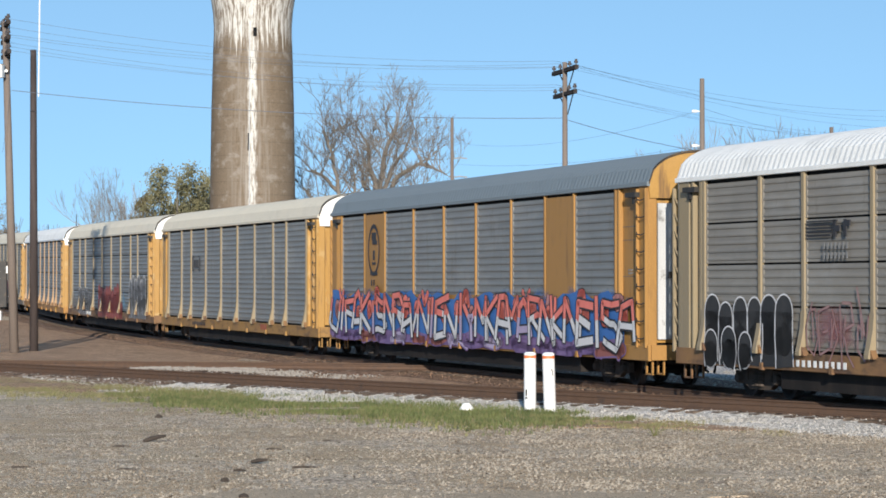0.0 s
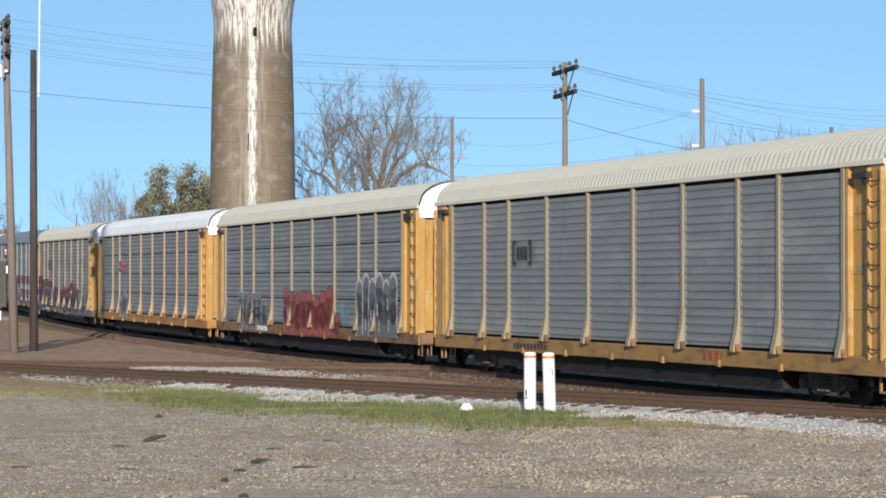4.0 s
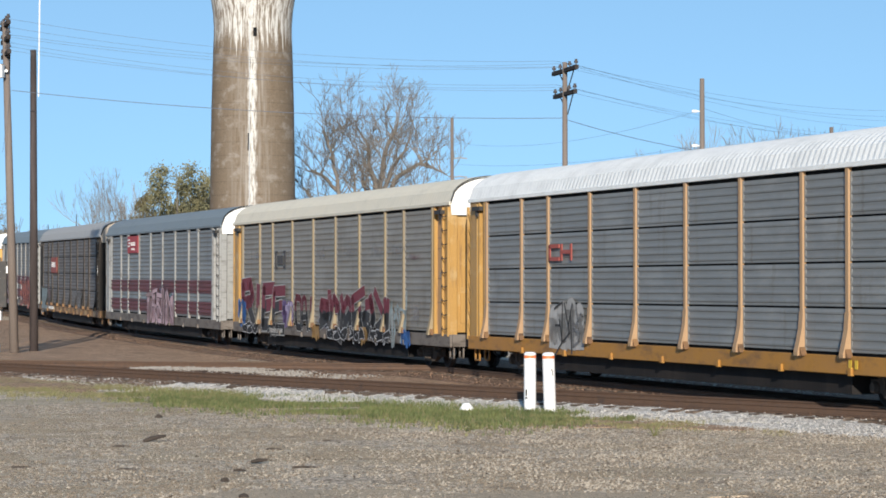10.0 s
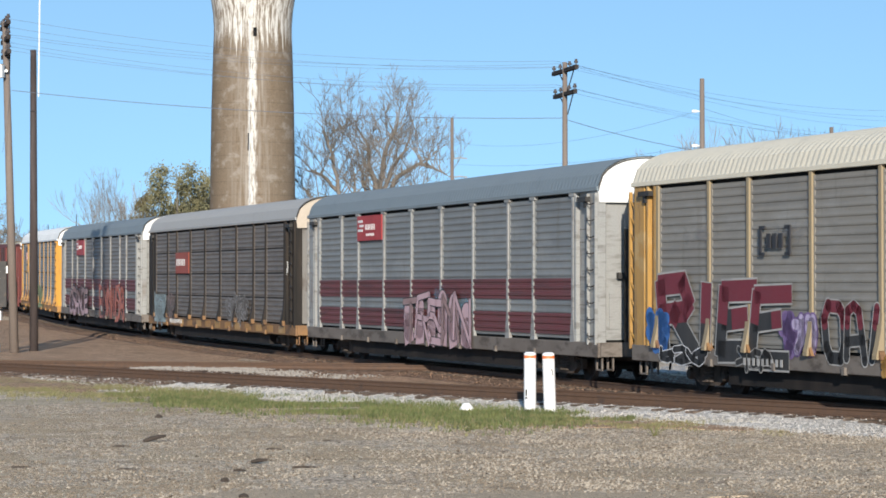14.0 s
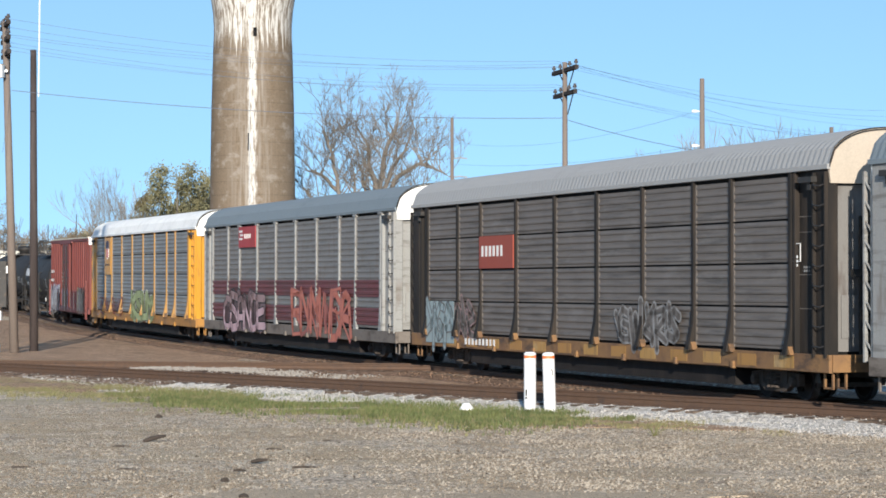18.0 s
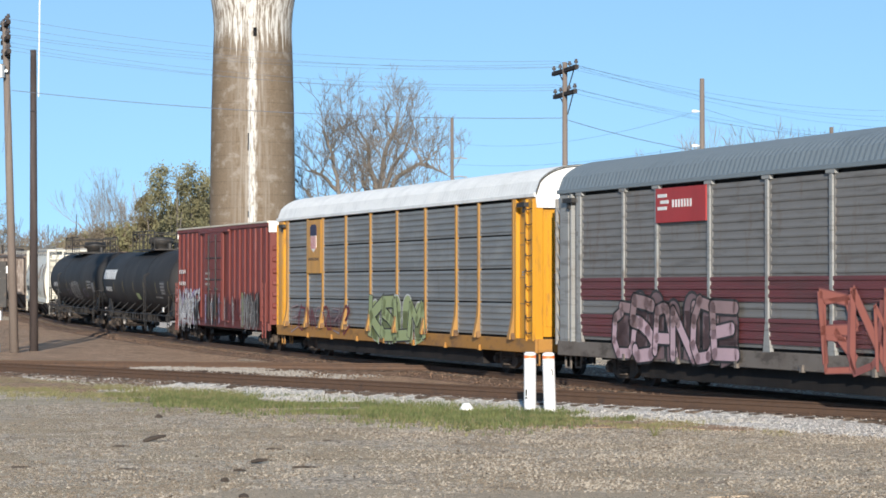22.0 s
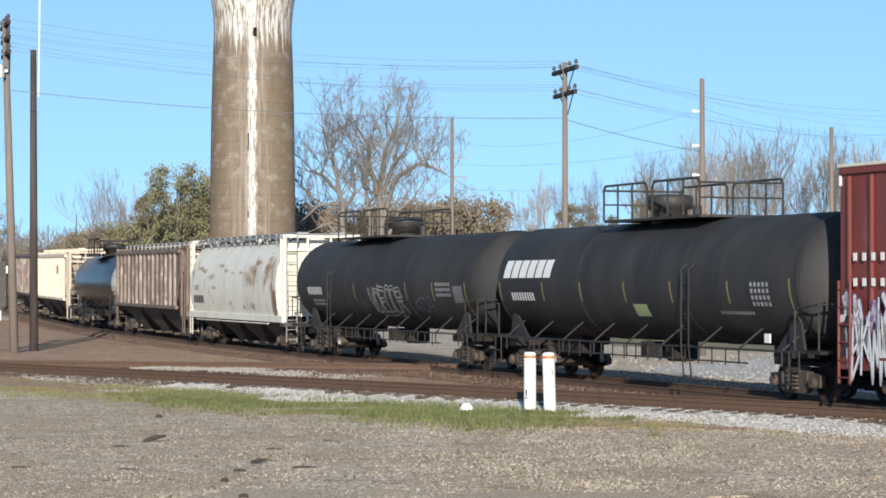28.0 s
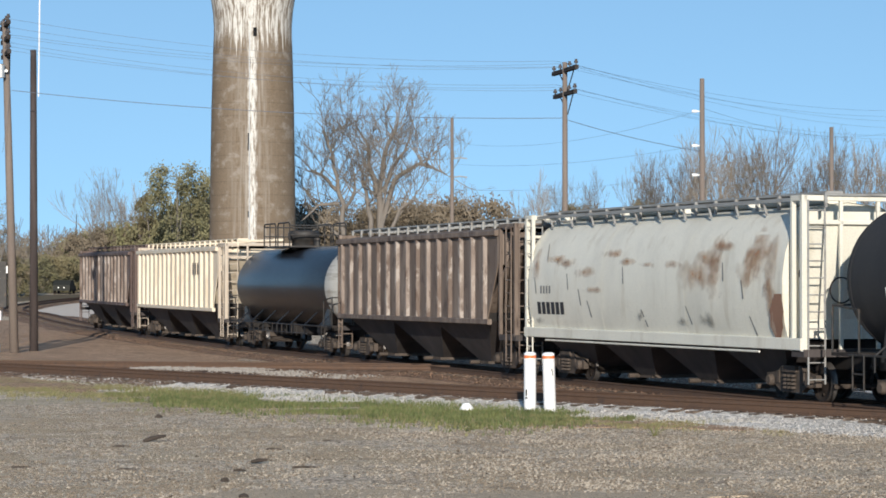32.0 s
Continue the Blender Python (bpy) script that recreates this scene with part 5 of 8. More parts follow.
b.box(-8.55, -8.1, -1.58, -1.56, 4.0, 4.25).box(-8.48, -8.0, -1.58, -1.56, 3.86, 4.0).box(-8.5, -8.16, -1.58, -1.56, 3.2, 3.28).box(-8.42, -8.24, -1.58, -1.56, 3.36, 3.66).box(-8.7, -7.96, -1.58, -1.56, 2.86, 2.95)
tagged(part("emblem", b, INK_BLACK, c), "oval black emblem on gold", kind="stuff")
bars(c, -8.6, 2.52, 0.5, 0.18, 2, INK_BLACK, -1.58)
b = Build()
rnd = random.Random(31)
b.grid([[(-13.0 + 0.5 * i, -1.603, 0.74) for i in range(51)], [(-13.0 + 0.5 * i, -1.603, 1.1 + rnd.uniform(-0.12, 0.12)) for i in range(51)]])
ground = part("graffiti", b, PURPLE, c, "full-length graffiti in blue, coral and white")
b = Build()
b.grid([[(-12.9 + 0.5 * i, -1.601, 1.0) for i in range(51)], [(-12.9 + 0.5 * i, -1.601, 2.24 + rnd.uniform(-0.16, 0.14)) for i in range(51)]])
part("paint_layer", b, BLUE, ground)
for q in (-11.5, -8.6, -4.9, -2.2, 0.6, 3.8, 6.4, 9.0, 11.2):
    haze(c, q - 1.3, q + 1.3, 1.7, 2.65, BLUE_HAZE)
for q in range(3):
    x0 = -12.95 + q * 8.5
    tag_art(c, x0, 1.5, 8.7, 0.68, 0, (CORAL, CORAL, DUSTY_CORAL), INK_BLACK, 40 + q, y=-1.607, text=("5826579", "6856487", "9859786")[q], thick=0.26, rim=0.03)
    tag_art(c, x0, 0.95, 8.7, 1.22, 0, (SPRAY_WHITE, SPRAY_WHITE, SPRAY_WHITE, LILAC), INK_BLACK, 46 + q, y=-1.634, text=("UIFAKISNRA", "VNIENIYMKA", "MARNKNEISA")[q], jag=0.24, thick=0.09, split=(1.68, CORAL), soft=False, rim=0.048)
    tag_art(c, x0 + 0.3, 0.72, 7.8, 0.34, 5, (PURPLE, LILAC, PURPLE, DUSTY_RED), PURPLE, 60 + q, y=-1.606, thick=0.1, wild=True)
    for i, up in enumerate((2.05, 1.95, 2.1, 1.9)):
        tag_art(c, x0 + 0.9 + i * 2.1 + 0.3 * math.sin(i * 2.1 + q), 1.9, 0.5, up - 1.55, 0, ((CORAL, DUSTY_CORAL)[i % 2],), INK_BLACK, 65 + q * 5 + i, y=-1.606, text="VIAO"[i], thick=0.1, soft=i % 2 == 0, rim=0.028)

# third car: cream roof, tall undivided panels
c = autorack("autorack with cream roof, tan posts and tall grey panels", mid(2), ROOF_TAN, TAN_POST, YELLOW, SHEET, SILL_GOLD, tiers=1)
bracket_logo(c, -6.7, 3.1)
bars(c, -6.6, 0.79, 2.5, 0.14, 10, INK_BLACK, -1.605)
bars(c, 5.3, 0.82, 1.0, 0.2, 3, SPRAY_RED, -1.605)

# fourth car
c = autorack("autorack with cream roof, yellow ends and red graffiti", mid(3), ROOF_TAN, TAN_POST, YELLOW, SHEET, SILL_RUST)
tag_art(c, -9.4, 0.72, 4.4, 1.5, 0, (GREY_SPRAY,), SPRAY_WHITE, 71, text="998997", thick=0.3, rim=0.028)
tag_art(c, -8.9, 0.95, 3.2, 0.7, 0, (SPRAY_BLACK,), GREY_SPRAY, 76, y=-1.602, text="NKR", thick=0.035, rim=0.01)
for q, e in ((-3.4, -1.6), (-1.6, 1.6), (1.2, 4.0), (4.2, 6.4)):
    haze(c, q, e, 0.75, 2.35, SKY_HAZE)
tag_art(c, -2.6, 0.7, 6.7, 1.75, 0, (SPRAY_RED,), WINE, 72, text="98788789", thick=0.4, rim=0.045, label="red bubble graffiti with a blue glow")
tag_art(c, 3.7, 0.7, 1.2, 1.0, 0, (SPRAY_RED,), WINE, 77, y=-1.579, text="97", thick=0.3, rim=0.045)
tag_art(c, -1.9, 1.2, 5.2, 0.7, 0, (WINE,), WINE, 78, y=-1.612, text="UAMNO", thick=0.02, rim=0.006)
tag_art(c, -1.9, 0.9, 0.3, 0.7, 0, (SKYBLUE,), SPRAY_WHITE, 79, y=-1.612, text="9", thick=0.05, rim=0.02)
tag_art(c, 6.9, 0.8, 4.4, 1.95, 0, (GREY_SPRAY,), SPRAY_BLACK, 73, text="898989", thick=0.36, rim=0.035)
tag_art(c, 6.85, 0.82, 4.5, 2.02, 0, (MILD_SPRAY,), SPRAY_WHITE, 73, y=-1.579, text="898989", thick=0.38, rim=0.045)
for q, e in ((7.6, 1.6), (8.5, 1.3), (9.2, 1.5), (10.3, 1.7), (9.4, 0.98), (10.4, 1.0), (7.9, 1.0)):
    tag_art(c, q, e, 0.2, 0.4, 0, (SPRAY_WHITE,), SPRAY_BLACK, 74, y=-1.603, text="9", thick=0.055, rim=0.03)
tag_art(c, -11.6, 1.0, 2.2, 0.75, 8, (FAINT_SPRAY,), FAINT_SPRAY, 6, y=-1.582, thick=0.02, rim=0.006, wild=True)
bars(c, -6.3, 0.78, 1.6, 0.18, 6, INK_WHITE, -1.605)

# fifth car
c = autorack("autorack with white roof, orange posts and grey panels", mid(4), ROOF_WHITE, ORANGE_POST, YELLOW, SHEET, SILL_YELLOW)
b = Build()
b.box(-7.0, -6.3, -1.605, -1.575, 3.16, 3.26).box(-7.0, -6.9, -1.605, -1.575, 3.16, 3.6).box(-7.0, -6.3, -1.605, -1.575, 3.5, 3.6).box(-6.2, -6.1, -1.605, -1.575, 3.16, 3.6).box(-5.55, -5.45, -1.605, -1.575, 3.16, 3.6).box(-6.1, -5.55, -1.605, -1.575, 3.34, 3.44)
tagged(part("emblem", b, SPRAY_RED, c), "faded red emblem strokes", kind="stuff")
for q in (0.0, 0.25):
    haze(c, -7.6 + q, -4.2 - q, 0.7 + q * 0.5, 2.5 - q, PALE_HAZE)
tag_art(c, -6.95, 0.8, 2.3, 1.35, 0, (MILD_SPRAY,), FAINT_SPRAY, 82, y=-1.58, text="7898", thick=0.3, rim=0.03, label="pale sprayed patch with a dark scrawl")
tag_art(c, -6.6, 0.9, 1.8, 1.1, 3, (SPRAY_BLACK, GREY_SPRAY), GREY_SPRAY, 81, y=-1.602, thick=0.03, rim=0.008, wild=True)
bars(c, 9.0, 0.8, 0.5, 0.18, 2, INK_YELLOW, -1.605)

# sixth car: the wide graffiti
c = autorack("autorack with cream roof and dusty graffitied panels", mid(5), ROOF_TAN, TAN_POST, YELLOW, SHEET_WARM, SILL_GREY, tiers=1, corner=ORANGE_POST)
bracket_logo(c, -6.6, 3.15)
tag_art(c, -11.5, 0.78, 6.2, 1.85, 0, (SPRAY_BLACK,), MILD_SPRAY, 91, text="RIEE", jag=0.1, thick=0.24, split=(1.75, WINE), rim=0.045, soft=False, label="dark red block graffiti edged in white")
tag_art(c, -3.75, 0.9, 2.4, 1.25, 0, (SPRAY_BLACK,), MILD_SPRAY, 92, text="OAI", thick=0.12, rim=0.03, split=(1.7, WINE))
tag_art(c, -12.2, 0.95, 1.0, 1.0, 2, (BLUE,), BLUE, 97, y=-1.578, thick=0.15)
tag_art(c, -5.6, 1.0, 1.6, 0.9, 3, (PURPLE, LILAC), PURPLE, 98, y=-1.578, thick=0.14)
tag_art(c, -0.6, 0.78, 8.0, 1.6, 6, (SPRAY_BLACK,), MILD_SPRAY, 93, thick=0.2, wild=True, split=(1.72, WINE), soft=False, rim=0.032, label="sprawling dark red and white graffiti over blue")
haze(c, -1.4, 2.0, 0.7, 1.9, BLUE_HAZE)
haze(c, 5.6, 9.4, 0.7, 2.1, PALE_HAZE)
tag_art(c, 7.2, 0.9, 2.2, 1.2, 3, (TEAL,), MILD_SPRAY, 94, thick=0.05, rim=0.02, wild=True)
for x, w, m, e in ((-11.6, 2.6, SPRAY_BLACK, SPRAY_WHITE), (-7.6, 1.6, SPRAY_BLACK, MILD_SPRAY), (-1.4, 0.8, YELLOW, YELLOW), (0.4, 2.6, SPRAY_BLACK, SPRAY_WHITE), (3.2, 1.6, SPRAY_BLACK, SPRAY_WHITE), (4.6, 0.6, YELLOW, YELLOW), (5.4, 2.4, SPRAY_BLACK, SPRAY_WHITE), (8.9, 0.8, BLUE, BLUE)):
    tag_art(c, x, 0.68, w, 0.42, 3, (m,), e, 95 + int(w * 10), y=-1.6065, thick=0.07, rim=0.025, wild=True)
bars(c, -7.3, 0.74, 1.9, 0.16, 9, MILD_SPRAY, -1.618)
haze(c, 9.2, 11.3, 1.0, 2.3, GREY_HAZE)
haze(c, 9.0, 11.2, 3.2, 3.6, WINE_HAZE)
for q in (-9.5, -5.2, -0.5, 3.2, 6.1, 8.3):
    haze(c, q - 1.4, q + 1.4, 3.3, 4.0, GREY_HAZE)

# seventh car: grey with maroon stripes
c = autorack("grey autorack with slate roof and maroon stripes", mid(6), ROOF_BLUE, GREY_POST, GREY_POST, SHEET, SILL_GREY, tiers=1, flare=False)
stripe(c, 2.14, 2.7, RIBS)
stripe(c, 1.22, 1.78, RIBS)
sign = plate(c, "sign_panel", -7.11, -4.45, 4.0, 4.82, RED_SIGN, "maroon sign with white emblem", y=-1.58)
bars(sign, -6.2, 4.35, 1.1, 0.18, 7, INK_WHITE, -1.605)
bars(sign, -6.1, 4.15, 0.9, 0.08, 8, INK_WHITE, -1.605)
part("mark", Build().box(-7.0, -6.5, -1.608, -1.59, 4.3, 4.38).box(-6.85, -6.4, -1.608, -1.59, 4.45, 4.53).box(-7.0, -6.5, -1.608, -1.59, 4.6, 4.68), INK_WHITE, sign)
haze(c, -3.0, -0.8, 0.9, 2.3, SKY_HAZE)
haze(c, 0.2, 2.4, 1.6, 2.8, SKY_HAZE)
haze(c, 2.2, 4.9, 0.9, 2.5, SKY_HAZE)
tag_art(c, -2.2, 0.68, 6.4, 1.7, 0, (PINK,), SPRAY_BLACK, 101, y=-1.585, text="787986", thick=0.46, rim=0.035, label="pink graffiti with black edges and pale blue glow")
tag_art(c, -2.0, 0.74, 6.0, 1.5, 0, (DUSTY_PINK, PINK), SPRAY_BLACK, 102, y=-1.608, text="TRSMN", jag=0.2, thick=0.1, rim=0.028, soft=False)

# eighth car: sooty dark
c = autorack("sooty dark autorack with grey roof and red sign", mid(7), ROOF_GREY, DARK_POST, DARK_POST, SHEET_DARK, SILL_RUST, door=DOOR_GREY, end_top=DUSTY_CREAM)
sign = plate(c, "sign_panel", -7.11, -4.45, 3.0, 3.92, RUST_SIGN, "faded red sign with white lettering bars", y=-1.585)
bars(sign, -6.9, 3.34, 1.8, 0.3, 6, INK_WHITE, -1.61)
plate(c, "paint_patch", -11.75, -9.25, 0.8, 2.05, TEAL, "pale teal sprayed patch", y=-1.598, t=0.003)
tag_art(c, -11.7, 0.85, 2.4, 1.15, 3, (TEAL,), GREY_SPRAY, 111, y=-1.603, thick=0.1, rim=0.05, wild=True)
tag_art(c, -9.3, 1.05, 1.8, 0.95, 3, (SHEET_DARK,), DUSTY_PINK, 112, thick=0.08, rim=0.05, wild=True)
haze(c, 2.3, 4.6, 0.9, 2.2, GREY_HAZE)
haze(c, 3.8, 6.8, 0.9, 2.3, GREY_HAZE)
tag_art(c, 2.7, 1.1, 3.6, 0.95, 5, (SHEET_DARK,), FAINT_SPRAY, 113, thick=0.08, rim=0.06, wild=True)
bars(c, -8.3, 0.8, 2.6, 0.18, 9, INK_WHITE, -1.605)
for i in range(13):
    plate(c, "sill_mark", -10 + i * 1.75, -9.1 + i * 1.75, 0.74, 1.0, GOLD if i % 2 else YELLOW, y=-1.574, t=0.005)
b = Build().box(11.6, 11.62, -1.535, -1.52, 3.0, 3.4).box(12.1, 12.12, -1.535, -1.52, 3.0, 3.4).box(11.6, 12.12, -1.535, -1.52, 3.38, 3.4).box(11.6, 12.12, -1.535, -1.52, 3.0, 3.02)
part("data_panel", b, INK_WHITE, c)
bars(c, 11.68, 3.08, 0.36, 0.06, 4, INK_WHITE, -1.53, rows=3)

# ninth car
c = autorack("grey autorack with maroon stripes and pink graffiti", mid(8), ROOF_BLUE, GREY_POST, GREY_POST, SHEET_GRIMY, SILL_GREY, tiers=1, flare=False)
stripe(c, 2.14, 2.7, RIBS)
stripe(c, 1.22, 1.78, RIBS)
sign = plate(c, "sign_panel", -7.11, -4.45, 4.0, 4.82, RED_SIGN, "maroon sign with white emblem", y=-1.58)
bars(sign, -6.2, 4.35, 1.1, 0.18, 7, INK_WHITE, -1.605)
part("mark", Build().box(-7.0, -6.5, -1.608, -1.59, 4.3, 4.38).box(-6.85, -6.4, -1.608, -1.59, 4.45, 4.53).box(-7.0, -6.5, -1.608, -1.59, 4.6, 4.68), INK_WHITE, sign)
haze(c, -10.6, -2.2, 0.7, 2.5, DARK_HAZE)
tag_art(c, -9.5, 0.7, 6.7, 1.6, 0, (SOOTY_PINK,), SPRAY_BLACK, 121, text="7998987", thick=0.42, rim=0.07, label="swollen pink graffiti edged in black")
tag_art(c, -9.4, 0.74, 6.5, 1.42, 0, (PINK,), SPRAY_BLACK, 123, y=-1.605, text="OSANOE", jag=0.14, thick=0.15, rim=0.055, split=(1.62, DUSTY_PINK))
haze(c, 0.4, 9.0, 0.7, 2.4, RED_HAZE)
haze(c, 1.0, 8.5, 0.7, 2.3, RED_HAZE)
tag_art(c, 0.95, 0.75, 7.6, 1.65, 0, (SPRAY_ORANGE,), DUSTY_RED, 122, text="RNMIDA", jag=0.16, thick=0.12, rim=0.03, soft=False, label="orange-red graffiti patch")
tag_art(c, 1.1, 0.75, 7.3, 1.5, 0, (SPRAY_ORANGE, DUSTY_RED), DUSTY_RED, 125, text="EUNVWRK", jag=0.2, thick=0.05, rim=0.02, soft=False)

# tenth car: bright yellow
c = autorack("autorack with white roof and bright yellow posts", mid(9), ROOF_WHITE, YELLOW_POST, YELLOW_NEW, SHEET, SILL_YELLOW)
sign = plate(c, "sign_panel", -9.03, -7.25, 2.95, 4.84, YELLOW_NEW, "yellow panel with a shield emblem", y=-1.575)
b = Build()
b.prism([(-8.5, 3.85), (-8.15, 3.7), (-7.8, 3.85), (-7.8, 4.3), (-8.5, 4.3)], -1.61, -1.59)
shield = part("shield", b, INK_WHITE, sign)
for i in range(4):
    part("shield_stripe", Build().box(-8.45 + i * 0.17, -8.37 + i * 0.17, -1.615, -1.6, 3.82, 4.26), RED_SIGN, sign)
part("shield_top", Build().prism([(-8.53, 4.28), (-7.77, 4.28), (-7.77, 4.58), (-7.95, 4.68), (-8.35, 4.68), (-8.53, 4.58)], -1.618, -1.595), NAVY, sign)
bars(sign, -8.85, 3.4, 1.4, 0.1, 12, INK_BLACK, -1.597)
haze(c, -11.7, -6.5, 0.7, 2.1, WINE_HAZE)
haze(c, -8.0, -2.8, 0.7, 2.0, WINE_HAZE)
tag_art(c, -11.3, 0.95, 7.6, 0.9, 7, (MILD_SPRAY, FAINT_SPRAY, WINE), WINE, 131, thick=0.022, rim=0.016, wild=True, label="scrawled dark red and grey graffiti")
tag_art(c, -1.5, 0.7, 5.7, 1.45, 0, (SPRAY_GREEN,), SPRAY_WHITE, 133, y=-1.5795, text="88998", thick=0.48, rim=0.04)
tag_art(c, -1.4, 0.74, 5.5, 1.4, 0, (SPRAY_GREEN,), SPRAY_BLACK, 132, y=-1.6, text="KSLM", jag=0.12, thick=0.2, rim=0.045, soft=False, label="pale green graffiti edged in black")


# ---- boxcar ----
def boxcar(s0, s1):
    car = thing("boxcar", "red ribbed steel boxcar with white roof edge and graffiti", "railway car")
    h = (s0 - s1) / 2
    CARS.append((car, (s0 + s1) / 2, h - 2.6))
    x0, x1, zt, zb = -h + 0.55, h - 0.65, 4.93, 1.02
    part("body", Build().box(x0, x1, -1.46, 1.5, zb, zt), BOX_RED, car)
    for i in range(19):
        x = x0 + 0.35 + i * (x1 - x0 - 0.7) / 18
        if -2.6 < x < 0.9:
            continue
        part("side_rib", Build().box(x - 0.06, x + 0.06, -1.53, -1.45, zb + 0.1, zt - 0.2, 0.025), BOX_RED, car)
    part("top_rail", Build().box(x0, x1, -1.53, -1.45, zt - 0.16, zt - 0.02, 0.015), BOX_RED, car)
    part("roof_edge", Build().box(x0, x1, -1.56, -1.44, zt - 0.02, zt + 0.05, 0.015), ROOF_TAN, car, "pale roof edge")
    part("side_sill", Build().box(x0, x1, -1.53, -1.4, 0.78, 1.06, 0.015), BOX_RED, car)
    door = part("door", Build().box(-2.5, 0.75, -1.57, -1.5, zb + 0.02, zt - 0.2), BOX_RED, car)
    for i, q in enumerate((1.75, 2.25, 2.7, 3.15, 3.6, 4.3)):
        part("door_rib", Build().box(-2.4, 0.65, -1.6, -1.56, q, q + 0.06, 0.02), (STEEL_DARK, BOX_RED)[i % 2], door)
    for q in (-2.3, 0.52):
        part("door_stile", Build().box(q, q + 0.12, -1.6, -1.56, zb + 0.05, zt - 0.25, 0.02), BOX_RED, door)
    for x in (-1.5, -0.2):
        part("door_bar", Build().rod((x, -1.64, 1.1), (x, -1.64, 4.6), 0.028, 8).box(x - 0.2, x + 0.12, -1.66, -1.58, 2.3, 2.38), STEEL_DARK, door)
    part("door_track", Build().box(-3.4, 1.8, -1.6, -1.5, zt - 0.24, zt - 0.15).box(-6.5, 1.8, -1.6, -1.5, 1.0, 1.06), BOX_RED, car)
    b = Build()
    b.grid([[(x, -1.5, zt + 0.0), (x, -0.5, zt + 0.07), (x, 0.5, zt + 0.07), (x, 1.5, zt)][::-1] for x in (x0, x1)])
    part("roof", b, ROOF_TAN, car)
    for i in range(14):
        x = x0 + 0.4 + i * (x1 - x0 - 0.8) / 13
        part("roof_rib", Build().prism([(-1.5, zt), (-0.5, zt + 0.07), (0.5, zt + 0.07), (1.5, zt), (1.5, zt + 0.03), (0.5, zt + 0.1), (-0.5, zt + 0.1), (-1.5, zt + 0.03)], x, x + 0.1, "x"), ROOF_TAN, car)
    for k, xe in ((1, x1), (-1, x0)):
        a, c_ = sorted((xe, xe + 0.05 * k))
        part("end_wall", Build().box(a, c_, -1.46, 1.46, zb, 4.53), BOX_RED, car)
        part("end_top", Build().box(a, c_, -1.5, 1.5, 4.55, zt + 0.05), END_WHITE, car)
        for i in range(7):
            q = 1.2 + i * 0.44
            part("end_corrugation", Build().box(*sorted((xe + 0.03 * k, xe + 0.13 * k)), -1.36, 1.36, q, q + 0.2, 0.05), BOX_RED, car)
        b = Build()
        lx = xe - 0.32 * k
        b.box(lx - 0.24, lx - 0.21, -1.62, -1.57, 0.5, 2.6).box(lx + 0.21, lx + 0.24, -1.62, -1.57, 0.5, 2.6)
        for i in range(6):
            b.rod((lx - 0.22, -1.61, 0.62 + i * 0.36), (lx + 0.22, -1.61, 0.62 + i * 0.36), 0.016, 6)
        part("ladder", b, BOX_RED, car)
    part("centre_sill", Build().box(-h + 0.6, h - 0.6, -0.35, 0.35, 0.6, 1.0).box(-4, 3, -1.2, 1.2, 0.66, 0.95), UNDER, car)
    running_gear(car, h - 2.6, h - 0.45)
    bars(car, x0 + 0.6, 3.0, 1.4, 0.16, 4, INK_WHITE, -1.548, gap=0.6, rows=2, row_gap=2.2)
    bars(car, -2.2, 2.95, 0.9, 0.08, 5, MILD_SPRAY, -1.61, gap=0.5, rows=3, row_gap=1.8)
    tag_art(car, x0 + 0.1, 0.8, 4.7, 1.6, 9, (SPRAY_WHITE, SPRAY_WHITE, LILAC), PURPLE, 141, y=-1.55, thick=0.075, rim=0.03, label="white and purple graffiti, worn by weather")
    tag_art(car, x0 + 0.2, 0.8, 4.4, 1.2, 12, (SPRAY_WHITE, SPRAY_WHITE, SPRAY_BLACK), SPRAY_BLACK, 145, y=-1.58, thick=0.045, rim=0.015, wild=True)
    tag_art(car, -2.3, 0.8, 2.9, 1.35, 8, (LILAC, SPRAY_WHITE, SPRAY_BLACK), SPRAY_BLACK, 142, y=-1.605, thick=0.035, rim=0.02)
    tag_art(car, 0.9, 0.8, 3.3, 1.3, 9, (MILD_SPRAY, SPRAY_BLACK, BOX_RED), WINE, 143, y=-1.55, thick=0.03, rim=0.015)
    tag_art(car, 4.0, 0.82, 2.9, 1.45, 8, (SPRAY_BLACK, SPRAY_BLACK, MILD_SPRAY, SPRAY_GREEN), SPRAY_BLACK, 144, y=-1.55, thick=0.07, rim=0.02)
    tag_art(car, 4.1, 0.9, 2.7, 1.2, 9, (MILD_SPRAY,), SPRAY_BLACK, 146, y=-1.58, thick=0.022, rim=0.008, wild=True)
    for q in (x0, -2.4, 1.0, 3.8):
        part("overspray", Build().add([(q, -1.5445, 0.7), (q + 3.0, -1.5445, 0.7), (q + 3.0, -1.5425, 2.2), (q, -1.5425, 2.2)], [(0, 1, 2, 3)]), DARK_HAZE, car)


boxcar(joint(9) - 0.5, -95.6)


